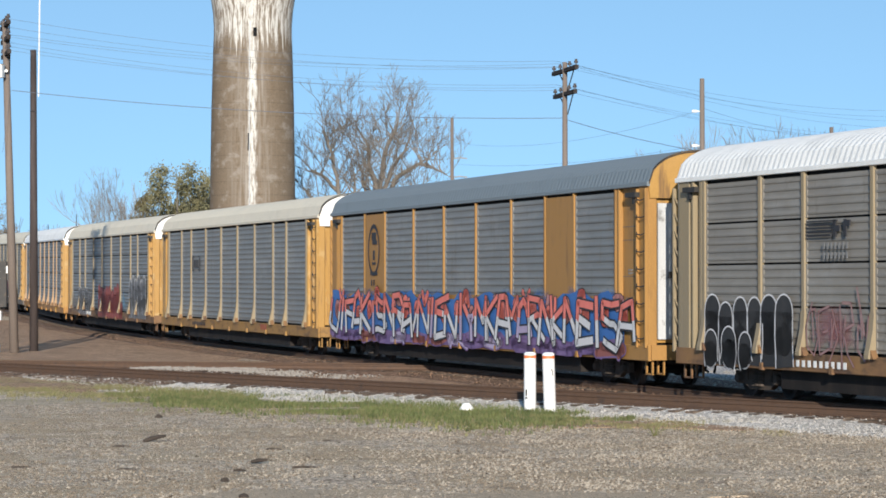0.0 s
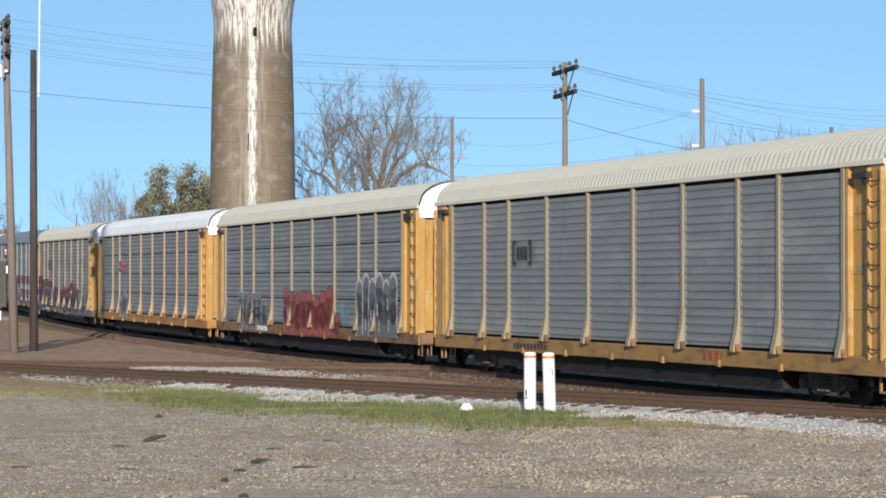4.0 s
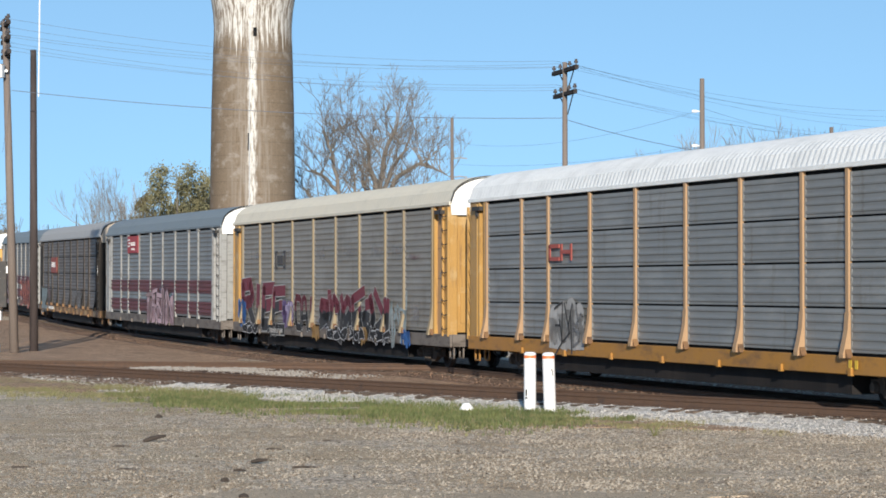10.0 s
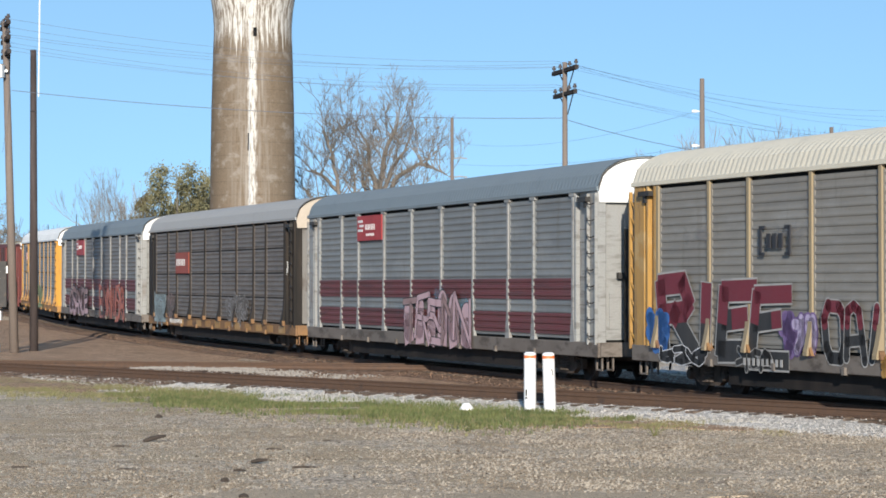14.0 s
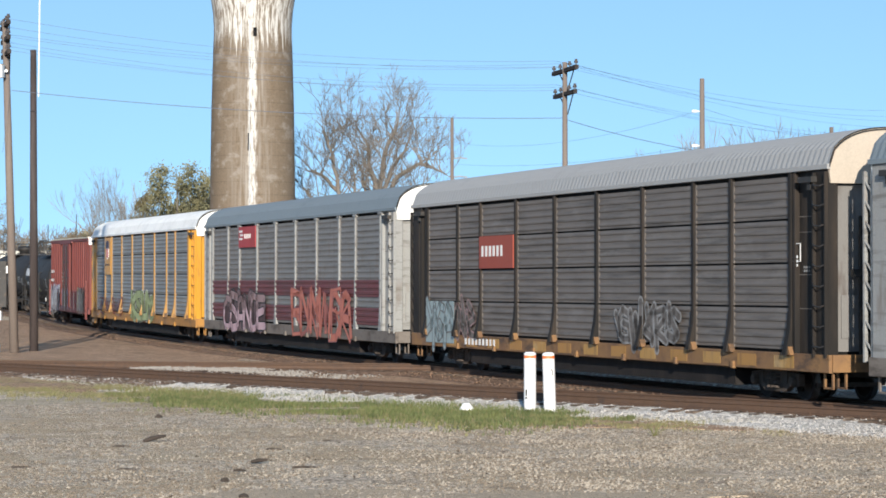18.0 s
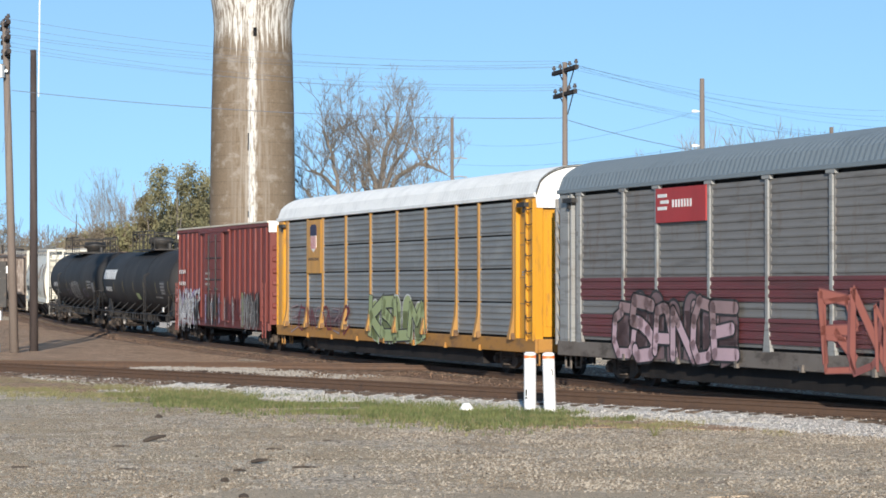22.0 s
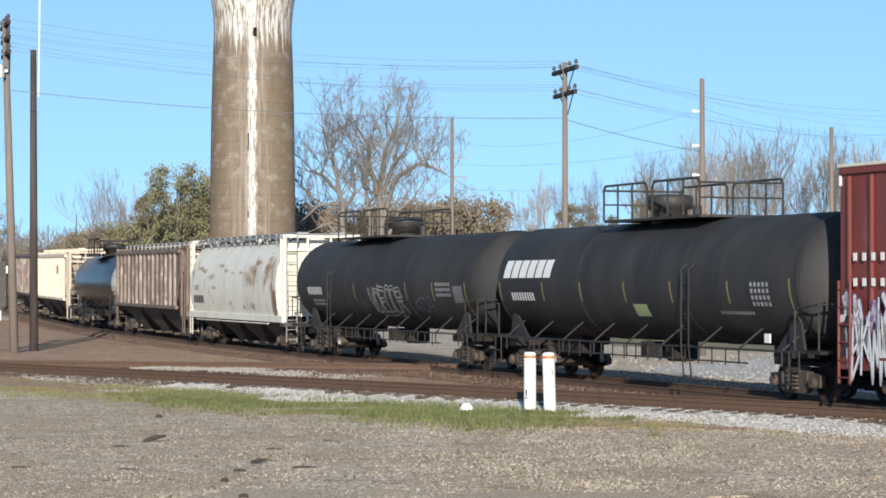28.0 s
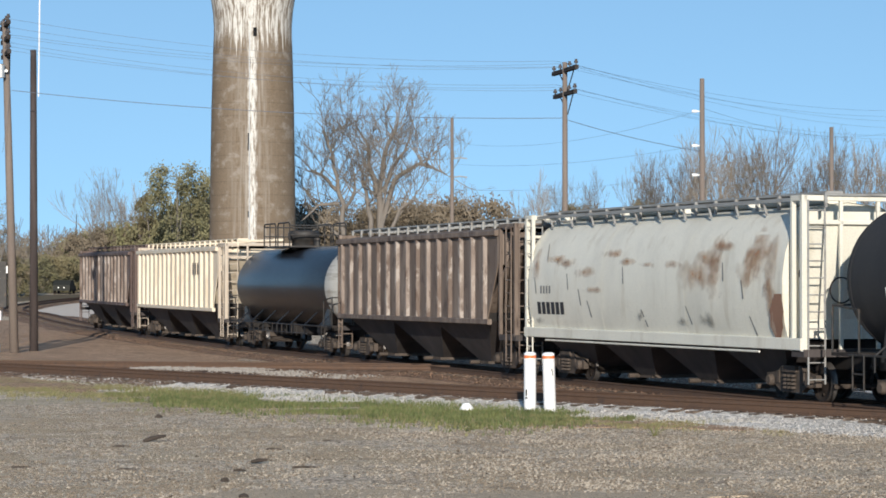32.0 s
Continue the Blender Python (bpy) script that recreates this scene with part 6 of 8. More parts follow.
# ---- tank cars ----
def tank_car(label, s0, s1, r, zc, paint_, dome_x, platform, ticks=(), head_paint=None, head=0.75, inset=2.3, ladder=None, bands=True):
    car = thing("tank_car", label, "railway car", group="tank cars")
    h = (s0 - s1) / 2
    CARS.append((car, (s0 + s1) / 2, h - inset))
    L = h - head
    b = Build()
    b.soft = True
    prof = [(0.0, -L)] + [(r * math.sin(a), -L + 0.72 * (1 - math.cos(a))) for a in (0.2, 0.5, 0.8, 1.1, 1.35, math.pi / 2)]
    b.spun(prof[:-1] + [(r, -L + 0.72), (r, -L * 0.33), (r, L * 0.33), (r, L - 0.72)] + [(q, -x) for q, x in prof[:-1][::-1]], 56, "x", (0, 0, zc))
    b.f = [f[::-1] for f in b.f]
    part("tank", b, paint_, car)
    for x in (-L + 0.72, -L * 0.33, L * 0.33, L - 0.72) if bands else ():
        b = Build()
        b.soft = True
        b.spun([(r, x - 0.05), (r + 0.012, x - 0.03), (r + 0.012, x + 0.03), (r, x + 0.05)], 56, "x", (0, 0, zc))
        part("weld_band", b, paint_, car)

    def skin(x, z, out=0.006):
        return (x, -math.sqrt(max(0.0, (r + out) ** 2 - (z - zc) ** 2)), z)

    for x, za, zb in ticks:
        b = Build()
        zs = [za + (zb - za) * i / 6 for i in range(7)]
        b.grid([[skin(x - 0.04, z) for z in zs], [skin(x + 0.04, z) for z in zs]])
        b.f = [f[::-1] for f in b.f]
        part("reflective_strip", b, WORN_STRIP, car)
    if head_paint is not None:
        b = Build()
        b.soft = True
        b.spun([(q + 0.004, -x + 0.004) for q, x in prof[::-1]], 56, "x", (0, 0, zc))
        part("tank_head", b, head_paint, car, "bare grey metal end")
    # hatch platform with railings
    p0, p1 = platform
    zp = zc + r + 0.06
    part("platform", Build().box(p0, p1, -1.1, 1.1, zp - 0.06, zp), STEEL_DARK, car)
    gap = (p0 + p1) / 2
    for e0, e1 in ((p0, gap - 0.16), (gap + 0.16, p1)):
        for y in (-1.1, 1.1):
            b = Build()
            n = max(2, round((e1 - e0) / 0.85))
            for i in range(1, n):
                x = e0 + (e1 - e0) * i / n
                b.rod((x, y, zp), (x, y, zp + 0.86), 0.028, 6)
            b.pipe([(e0, y, zp), (e0, y, zp + 0.76), (e0 + 0.12, y, zp + 0.87), (e1 - 0.12, y, zp + 0.87), (e1, y, zp + 0.76), (e1, y, zp)], 0.03, 6)
            part("railing", b, STEEL_DARK, car)
    for x in (p0, p1):
        part("end_rail", Build().rod((x, -1.1, zp + 0.76), (x, 1.1, zp + 0.76), 0.028, 6).rod((x, -1.1, zp + 0.4), (x, 1.1, zp + 0.4), 0.022, 6), STEEL_DARK, car)
    b = Build()
    b.soft = True
    b.spun([(0.46, zc + r - 0.1), (0.46, zp + 0.22), (0.6, zp + 0.26), (0.6, zp + 0.52), (0.55, zp + 0.6), (0.0, zp + 0.64)], 24, "z", (dome_x, 0, 0))
    part("dome", b, STEEL_DARK, car)
    part("valve", Build().rod((dome_x + 1.2, 0.2, zc + r - 0.1), (dome_x + 1.2, 0.2, zp + 0.3), 0.12, 10), STEEL_DARK, car)
    # upright ladder at the side, with its foot below the rail
    if ladder is not None:
        for x in (ladder, ladder + 0.4):
            part("ladder_rail", Build().pipe([(x, -1.56, 0.34), (x, -r - 0.13, 1.1), (x, -r - 0.13, zc + 0.25), skin(x, zc + 0.4, 0.0)], 0.02, 6), paint_, car)
        for i in range(7):
            z = 0.4 + i * 0.36
            part("ladder_rung", Build().rod((ladder, -1.57, z), (ladder + 0.4, -1.57, z), 0.015, 6), paint_, car)
    # side rail low down, brackets
    b = Build().rod((-h + 1.0, -1.5, 1.08), (h - 1.0, -1.5, 1.08), 0.025, 6)
    n = int(h * 2 / 2.2)
    part("side_rail", b, STEEL_DARK, car)
    for i in range(n):
        x = -h + 2.0 + i * (2 * h - 4) / max(1, n - 1)
        part("bracket", Build().rod((x, -1.5, 1.08), (x + 0.3, *skin(x, 1.55, 0.0)[1:]), 0.025, 6).rod((x, -1.5, 1.08), (x, -1.5, 0.75), 0.02, 6), paint_, car)
    part("lower_rail", Build().rod((-h + 3.6, -1.5, 0.78), (h - 3.6, -1.5, 0.78), 0.02, 6), STEEL_DARK, car)
    for i in range(int((2 * h - 7.2) / 0.7)):
        x = -h + 3.7 + i * 0.7
        part("rail_post", Build().rod((x, -1.5, 0.7), (x, -1.5, 1.09), 0.018, 5), STEEL_DARK, car)
    # saddles, end platforms, handrails
    for k in (1, -1):
        xb = (h - inset) * k
        for y in (-1.2, 1.12):
            part("saddle", Build().prism([(xb - 0.75, 0.95), (xb + 0.75, 0.95), (xb + 0.42 * k + 0.1, zc - r * 0.55), (xb + 0.42 * k - 0.1, zc - r * 0.55)], y, y + 0.06), paint_, car)
        part("stub_sill", Build().box(*sorted(((h - 0.25) * k, (h - 4.6) * k)), -0.32, 0.32, 0.72, 1.15), UNDER, car)
        part("bolster", Build().box(xb - 0.3, xb + 0.3, -1.4, 1.4, 0.85, 1.05), UNDER, car)
        part("end_platform", Build().box(*sorted(((h - 0.3) * k, (h - 1.3) * k)), -1.5, 1.5, 1.05, 1.12), UNDER, car)
        b = Build()
        xa, xz = (h - 0.35) * k, (h - 1.4) * k
        b.pipe([(xz, -1.5, 1.12), (xz, -1.5, 2.0), (xa, -1.5, 2.1), (xa, -1.5, 1.12)], 0.024, 6).rod((xa, -1.5, 2.1), (xa, 1.5, 2.1), 0.024, 6)
        part("end_handrail", b, STEEL_DARK, car)
        b = Build()
        for q in (-0.22, 0.22):
            b.rod((xz + q, -1.52, 1.1), (xz + q, -1.52, 0.35), 0.02, 6)
        for z in (0.38, 0.7):
            b.rod((xz - 0.22, -1.52, z), (xz + 0.22, -1.52, z), 0.02, 6)
        part("step", b, STEEL_DARK, car)
    part("outlet", Build().spun([(0.3, 0.62), (0.42, 0.7), (0.42, zc - r + 0.1)], 16, "z").box(-0.9, -0.5, -0.7, -0.2, 0.7, 1.1), UNDER, car)
    running_gear(car, h - inset, h - 0.2)
    return car, skin


def skin_plate(car, skin, name, x0, x1, z0, z1, material, label="", out=0.007):
    b = Build()
    zs = [z0 + (z1 - z0) * i / 4 for i in range(5)]
    b.grid([[skin(x, z, out) for z in zs] for x in (x0, x1)])
    b.f = [f[::-1] for f in b.f]
    return part(name, b, material, car, label)


LILAC_DIM = paint("dim_lilac_spray", (0.12, 0.11, 0.16), rough=0.7)


def skin_text(car, skin, text, x, z, w, h, material, seed, r=0.022):
    """Sprayed letters in double outline on the curved shell."""
    rnd = random.Random(seed)
    b = Build()
    cw = w / len(text) / 2
    for i, ch in enumerate(text):
        for line in letter_paths(ch, x + (2 * i + 1) * cw, cw, z, h, rnd, 0.08):
            for off in (-0.06, 0.06) if r > 0.02 else (0.0,):
                for p, q in zip(line, line[1:]):
                    d = Vector((q[0] - p[0], q[1] - p[1]))
                    if d.length < 0.01:
                        continue
                    u = Vector((-d.y, d.x)).normalized()
                    b.grid([[skin(p[0] + (q[0] - p[0]) * k + u.x * (off + e), p[1] + (q[1] - p[1]) * k + u.y * (off + e), 0.012) for k in (0, 0.33, 0.66, 1)] for e in (-r, r)])
    return tagged(part("graffiti", b, material, car, "pale outlined sprayed letters"), kind="stuff")


def skin_bars(car, skin, x, z, w, h, n, material, rows=1, slant=0.0, gap=0.45):
    b = Build()

    def quad(a, c, lo, hi):
        n0 = len(b.f)
        b.grid([[skin(a + slant * (q - z), q, 0.012) for q in (lo, (lo * 2 + hi) / 3, (lo + hi * 2) / 3, hi)], [skin(c + slant * (q - z), q, 0.012) for q in (lo, (lo * 2 + hi) / 3, (lo + hi * 2) / 3, hi)]])
        b.f[n0:] = [f[::-1] for f in b.f[n0:]]

    for j in range(rows):
        zz = z - j * h * 1.6
        for i in range(n):
            a, c = x + w * i / n, x + w * (i + 1 - gap) / n
            quad(a, c, zz, zz + h)
    ob = part("lettering", b, material, car)
    return tagged(ob, kind="stuff") if n * rows > 1 else ob


T1 = [(x, 2.1, 2.6) for x in (-8.7, -5.56, -2.97, -0.2, 2.49, 5.52)] + [(8.48, 1.7, 2.65)]
c, skin = tank_car("black tank car with white name bars and yellow strips", -95.6, -115.9, 1.5, 2.62, TANK_BLACK, -0.7, (-2.3, 3.3), T1, head=0.65, inset=2.25, ladder=3.4)
skin_bars(c, skin, -8.4, 2.72, 3.5, 0.48, 6, INK_WHITE, slant=0.25, gap=0.14)
skin_bars(c, skin, -7.85, 2.1, 1.7, 0.22, 9, INK_WHITE)
skin_plate(c, skin, "data_panel", 6.6, 7.7, 2.1, 2.65, INK_BLACK, "data panel with grey bars")
skin_bars(c, skin, 6.65, 2.48, 0.95, 0.09, 5, MILD_SPRAY, rows=4)
skin_bars(c, skin, 4.9, 1.85, 1.7, 0.07, 12, MILD_SPRAY)
skin_plate(c, skin, "placard", 0.15, 0.95, 1.75, 2.05, SPRAY_GREEN, "dull green placard")
part("placard", Build().box(7.4, 7.65, -1.53, -1.5, 1.25, 1.45), INK_WHITE, c)
T2 = [(x, 2.05, 2.6) for x in (-5.47, -2.31, 0.31, 3.24, 5.88)] + [(8.84, 1.6, 2.6)]
c, skin = tank_car("black tank car with faint white scrawl and yellow strips", -115.9, -136.6, 1.5, 2.62, TANK_BLACK, -1.2, (-5.4, 0.2), T2, head=0.3, inset=2.5, ladder=-5.0)
skin_bars(c, skin, -7.95, 2.2, 1.8, 0.26, 10, INK_WHITE)
skin_bars(c, skin, -7.6, 1.95, 1.5, 0.08, 12, MILD_SPRAY, rows=2)
skin_text(c, skin, "VDEOCR", -0.75, 1.62, 3.5, 0.8, MILD_SPRAY, 35)
skin_text(c, skin, "KCA", 3.9, 1.7, 1.7, 0.45, LILAC_DIM, 37, 0.016)
skin_text(c, skin, "NW", -2.3, 1.7, 1.2, 0.4, LILAC_DIM, 38, 0.016)
skin_bars(c, skin, 6.2, 2.5, 1.4, 0.1, 8, MILD_SPRAY, rows=3)
skin_plate(c, skin, "data_panel", 7.75, 8.6, 2.0, 2.5, GREY_SPRAY)


# ---- covered hoppers ----
def hopper_bays(car, xs, w, top, mat_=None):
    for x in xs:
        b = Build()
        a, lo = w / 2, 0.26
        vs = [(x - a, -1.42, top), (x + a, -1.42, top), (x + a, 1.42, top), (x - a, 1.42, top), (x - 0.45, -0.6, lo), (x + 0.45, -0.6, lo), (x + 0.45, 0.6, lo), (x - 0.45, 0.6, lo)]
        b.add(vs, [(0, 1, 5, 4), (1, 2, 6, 5), (2, 3, 7, 6), (3, 0, 4, 7), (4, 5, 6, 7)])
        # the dark paint carries the shade of the bin's underside
        bay = part("hopper_bay", b, mat_ or BAY_SHADE, car)
        part("outlet_gate", Build().box(x - 0.5, x + 0.5, -0.72, 0.72, 0.2, 0.28).rod((x - 0.3, -1.0, 0.24), (x - 0.3, -0.7, 0.24), 0.06, 8), TRUCK, bay)


def end_cage(car, h, k, inner, paint_, top, side=True, back=0.45):
    """End platform with corner posts, ladder and braces."""
    xe = (h - back) * k
    xi = inner
    for y in (-1.45, 1.45):
        part("corner_post", Build().box(xe - 0.06, xe + 0.06, y - 0.06, y + 0.06, 1.1, top, 0.01), paint_, car)
        part("inner_post", Build().box(xi - 0.05, xi + 0.05, y - 0.05, y + 0.05, 1.1, top, 0.01), paint_, car)
        part("top_beam", Build().box(*sorted((xe, xi)), y - 0.06, y + 0.06, top - 0.12, top, 0.01), paint_, car)
    part("end_beam", Build().box(xe - 0.06, xe + 0.06, -1.45, 1.45, top - 0.12, top, 0.01), paint_, car)
    part("cross_beam", Build().box(xe - 0.04, xe + 0.04, -1.45, 1.45, top - 0.62, top - 0.54, 0.01), paint_, car)
    for y in (-0.55, 0.35):
        part("end_stud", Build().box(xe - 0.04, xe + 0.04, y - 0.04, y + 0.04, 1.14, top - 0.1, 0.01), paint_, car)
    part("end_sill", Build().box(*sorted((xe + 0.1 * k, xi)), -1.5, 1.5, 0.98, 1.14), BAY_SHADE, car)
    b = Build()
    for q in (-1.38, -0.98):
        b.rod((xe + 0.08 * k, q, 0.4), (xe + 0.08 * k, q, top - 0.1), 0.022, 6)
    for i in range(11):
        b.rod((xe + 0.08 * k, -1.38, 0.5 + i * 0.36), (xe + 0.08 * k, -0.98, 0.5 + i * 0.36), 0.016, 6)
    part("end_ladder", b, GREY_POST if paint_ is HOPPER_WHITE else paint_, car)
    b = Build()
    for q in (xe - 0.16 * k, xe - 0.56 * k):
        b.rod((q, -1.53, 0.4), (q, -1.53, top - 0.1), 0.022, 6)
    for i in range(11):
        b.rod((xe - 0.16 * k, -1.53, 0.5 + i * 0.36), (xe - 0.56 * k, -1.53, 0.5 + i * 0.36), 0.016, 6)
    if side:
        part("side_ladder", b, paint_, car)


def slope_sheet(car, x0, x1, z0, z1, w, paint_):
    """The sloping end of the bin, from low inside to high outside."""
    k = 0.05
    part("slope_sheet", Build().add([(x0, -w, z0), (x1, -w, z1), (x1, w, z1), (x0, w, z0), (x0, -w, z0 - k), (x1, -w, z1 - k), (x1, w, z1 - k), (x0, w, z0 - k)],
                                    [(0, 1, 2, 3), (7, 6, 5, 4), (0, 4, 5, 1), (3, 2, 6, 7), (0, 3, 7, 4), (1, 5, 6, 2)]), paint_, car)


def running_board(car, x0, x1, z, paint_, rail=True):
    part("running_board", Build().box(x0, x1, -0.95, -0.55, z, z + 0.05).box(x0, x1, 0.55, 0.95, z, z + 0.05), paint_, car)
    n = int((x1 - x0) / 1.0)
    for i in range(n + 1):
        x = x0 + (x1 - x0) * i / n
        part("board_bracket", Build().box(x - 0.03, x + 0.03, -1.0, -0.94, z - 0.3, z + 0.02).box(x - 0.03, x + 0.03, -0.95, 0.95, z - 0.05, z), paint_, car)


def round_hopper(s0, s1):
    car = thing("round_hopper_car", "off-white round-sided covered hopper with rust stains", "railway car", group="hopper cars")
    h = (s0 - s1) / 2
    CARS.append((car, (s0 + s1) / 2, h - 2.3))
    xa, xb = -h + 0.95, h - 1.7
    b = Build()
    b.soft = True
    prof = [(-1.46, 1.34), (-1.55, 1.7), (-1.6, 2.2), (-1.6, 2.7), (-1.53, 3.2), (-1.37, 3.65), (-1.1, 4.0), (-0.8, 4.2), (0, 4.3)]
    prof = prof + [(-y, z) for y, z in prof[-2::-1]]
    rows = []
    for i in range(25):
        x = xa + (xb - xa) * i / 24
        rows.append([(x, y, z) for y, z in prof])
    b.grid([r[::-1] for r in rows])
    b.soft = False
    n = len(prof)
    b.add([(xb, y, z) for y, z in prof], [tuple(range(n))])
    b.add([(xa, y, z) for y, z in prof], [tuple(range(n - 1, -1, -1))])
    part("bin", b, HOPPER_WHITE, car)
    for x in (xa, xa + (xb - xa) / 3, xa + 2 * (xb - xa) / 3, xb):
        b = Build()
        b.soft = True
        b.grid([[(x + q, y * 1.006, z + 0.004) for y, z in prof[::-1]] for q in (-0.05, 0.05)])
        part("seam_band", b, HOPPER_WHITE, car)
    for y0, y1 in ((-1.56, -1.44), (1.44, 1.56)):
        part("side_sill", Build().box(-h + 0.45, h - 0.95, y0, y1, 1.12, 1.38, 0.015), HOPPER_WHITE, car)
    part("pipe", Build().rod((xa + 1.2, -1.62, 1.06), (xb - 1.0, -1.62, 1.06), 0.025, 6), HOPPER_WHITE, car)
    hopper_bays(car, [xa + (xb - xa) * q for q in (0.14, 0.38, 0.62, 0.86)], (xb - xa) / 4, 1.3)
    part("centre_sill", Build().box(-h + 0.4, h - 0.4, -0.35, 0.35, 0.7, 1.1), UNDER, car)
    slope_sheet(car, xb - 0.1, h - 1.05, 1.5, 3.9, 1.3, HOPPER_WHITE)
    part("end_wall", Build().box(xb + 0.02, xb + 0.09, -1.3, 1.3, 2.5, 4.1), HOPPER_WHITE, car)
    for k, inner in ((1, xb + 0.25), (-1, xa - 0.1)):
        end_cage(car, h, k, inner, HOPPER_WHITE, 4.42, k < 0, 1.0 if k > 0 else 0.45)
    running_board(car, -h + 0.5, h - 0.9, 4.46, GREY_POST)
    part("eave_rail", Build().box(-h + 0.5, h - 1.0, -1.2, -1.12, 4.32, 4.4), GREY_POST, car)
    for i in range(11):
        x = -h + 1.4 + i * (2 * h - 3.4) / 10
        part("eave_bracket", Build().rod((x, -1.16, 4.34), (x + 0.12, -1.14, 4.06), 0.03, 6), GREY_POST, car)
    for i in range(4):
        x = xa + (xb - xa) * (i + 0.5) / 4
        part("hatch", Build().box(x - 1.5, x + 1.5, -0.4, 0.4, 4.28, 4.44, 0.03), HOPPER_WHITE, car)

    def skin(x, z, out=0.01):
        for (y0, q0), (y1, q1) in zip(prof, prof[1:]):
            if q0 <= z <= q1:
                return (x, y0 + (y1 - y0) * (z - q0) / (q1 - q0) - out, z)
        return (x, -1.6 - out, z)

    skin_bars(car, skin, xa + 0.55, 1.75, 1.9, 0.32, 6, INK_BLACK, gap=0.25)
    skin_bars(car, skin, xa + 0.8, 2.3, 0.8, 0.2, 4, INK_GREY)
    rnd = random.Random(77)

    layer = []

    def smear(x, z, w, hh, m, name="rust_stain"):
        b = Build()
        w, hh = w * 1.9, hh * 1.9
        x0, x1 = max(xa + 0.03, x - w), min(xb - 0.03, x + w)
        zs = [min(4.1, max(1.4, z - hh + hh * i / 4)) for i in range(9)]
        layer.append(0.012 + 0.0015 * len(layer))
        b.grid([[skin(x0 + (x1 - x0) * j / 4, q, layer[-1]) for q in zs] for j in range(5)])
        b.f = [f[::-1] for f in b.f]
        part(name, b, m, car)

    STAIN = soft_stain("rust_smear", (0.33, 0.16, 0.075), (0.44, 0.28, 0.16), 1.6)
    DARKSTAIN = soft_stain("dark_scuff", (0.1, 0.1, 0.09), (0.2, 0.19, 0.17))
    for u, z, w, hh in ((0.12, 3.2, 0.5, 0.1), (0.17, 3.1, 0.55, 0.12), (0.257, 2.85, 0.5, 0.14), (0.37, 3.3, 0.5, 0.1), (0.44, 3.1, 0.45, 0.09), (0.52, 3.0, 0.4, 0.07), (0.614, 3.0, 0.45, 0.1), (0.706, 2.75, 0.75, 0.3), (0.74, 3.15, 0.6, 0.16), (0.914, 3.5, 0.5, 0.65), (0.9, 2.9, 0.5, 0.4), (0.77, 3.0, 0.45, 0.6), (0.97, 3.2, 0.3, 0.8), (0.97, 1.95, 0.3, 0.55), (0.02, 3.3, 0.3, 0.6), (0.8, 3.4, 0.5, 0.1), (0.3, 2.4, 0.6, 0.08)):
        smear(xa + (xb - xa) * u, z, w, hh, STAIN)
    for x, z, w, hh in ((3.3, 1.6, 0.4, 0.2), (-7.0, 1.5, 0.25, 0.12), (-0.4, 1.75, 0.3, 0.12), (1.9, 1.65, 0.25, 0.1)):
        smear(x, z, w, hh, DARKSTAIN, "dark_scuff")
    for x, z, t in ((-5.0, 2.6, 0.05), (-4.2, 2.2, 0.06), (-3.6, 1.9, 0.1), (-0.3, 1.7, 0.12), (2.2, 1.8, 0.12), (5.4, 1.6, 0.1), (-1.5, 2.75, 0.05), (4.0, 2.8, 0.05), (-6.6, 3.4, 0.1), (5.0, 2.4, 0.04), (-7.2, 2.5, 0.05)):
        b = Build()
        b.grid([[skin(x - t, z + 0.22, 0.013), skin(x + t, z - 0.2, 0.013)], [skin(x - t + 0.05, z + 0.22, 0.013), skin(x + t + 0.07, z - 0.2, 0.013)]])
        b.f = [f[::-1] for f in b.f]
        part("scratch", b, INK_GREY, car)
    b = Build()
    b.soft = True
    rows = []
    for i in range(9):
        q = 1.36 + i * 0.12
        wide = 0.34 * math.sin(math.pi * (i + 0.7) / 9.5) ** 0.6 + 0.03 * math.sin(i * 4.1)
        rows.append([skin(xb - 0.3 + u * wide + 0.03 * i, q, 0.05) for u in (-1, -0.3, 0.3, 0.8)])
    b.grid(rows)
    part("rust_patch", b, RUST, car, "broad brown rust patch")
    part("brake_wheel", Build().spun([(0.26, 0.0), (0.29, 0.02), (0.26, 0.04)], 20, "x", (h - 0.92, -0.6, 2.4)), UNDER, car)
    part("inspection_port", Build().spun([(0.0, -1.335), (0.09, -1.335), (0.09, -1.28)], 14, "y", (xb + 0.35, 0, 2.75)), UNDER, car)
    part("side_gusset", Build().box(xb + 0.05, xb + 0.62, -1.33, -1.29, 1.3, 4.1), HOPPER_WHITE, car)
    running_gear(car, h - 2.3, h - 0.25)


round_hopper(-136.6, -153.75)


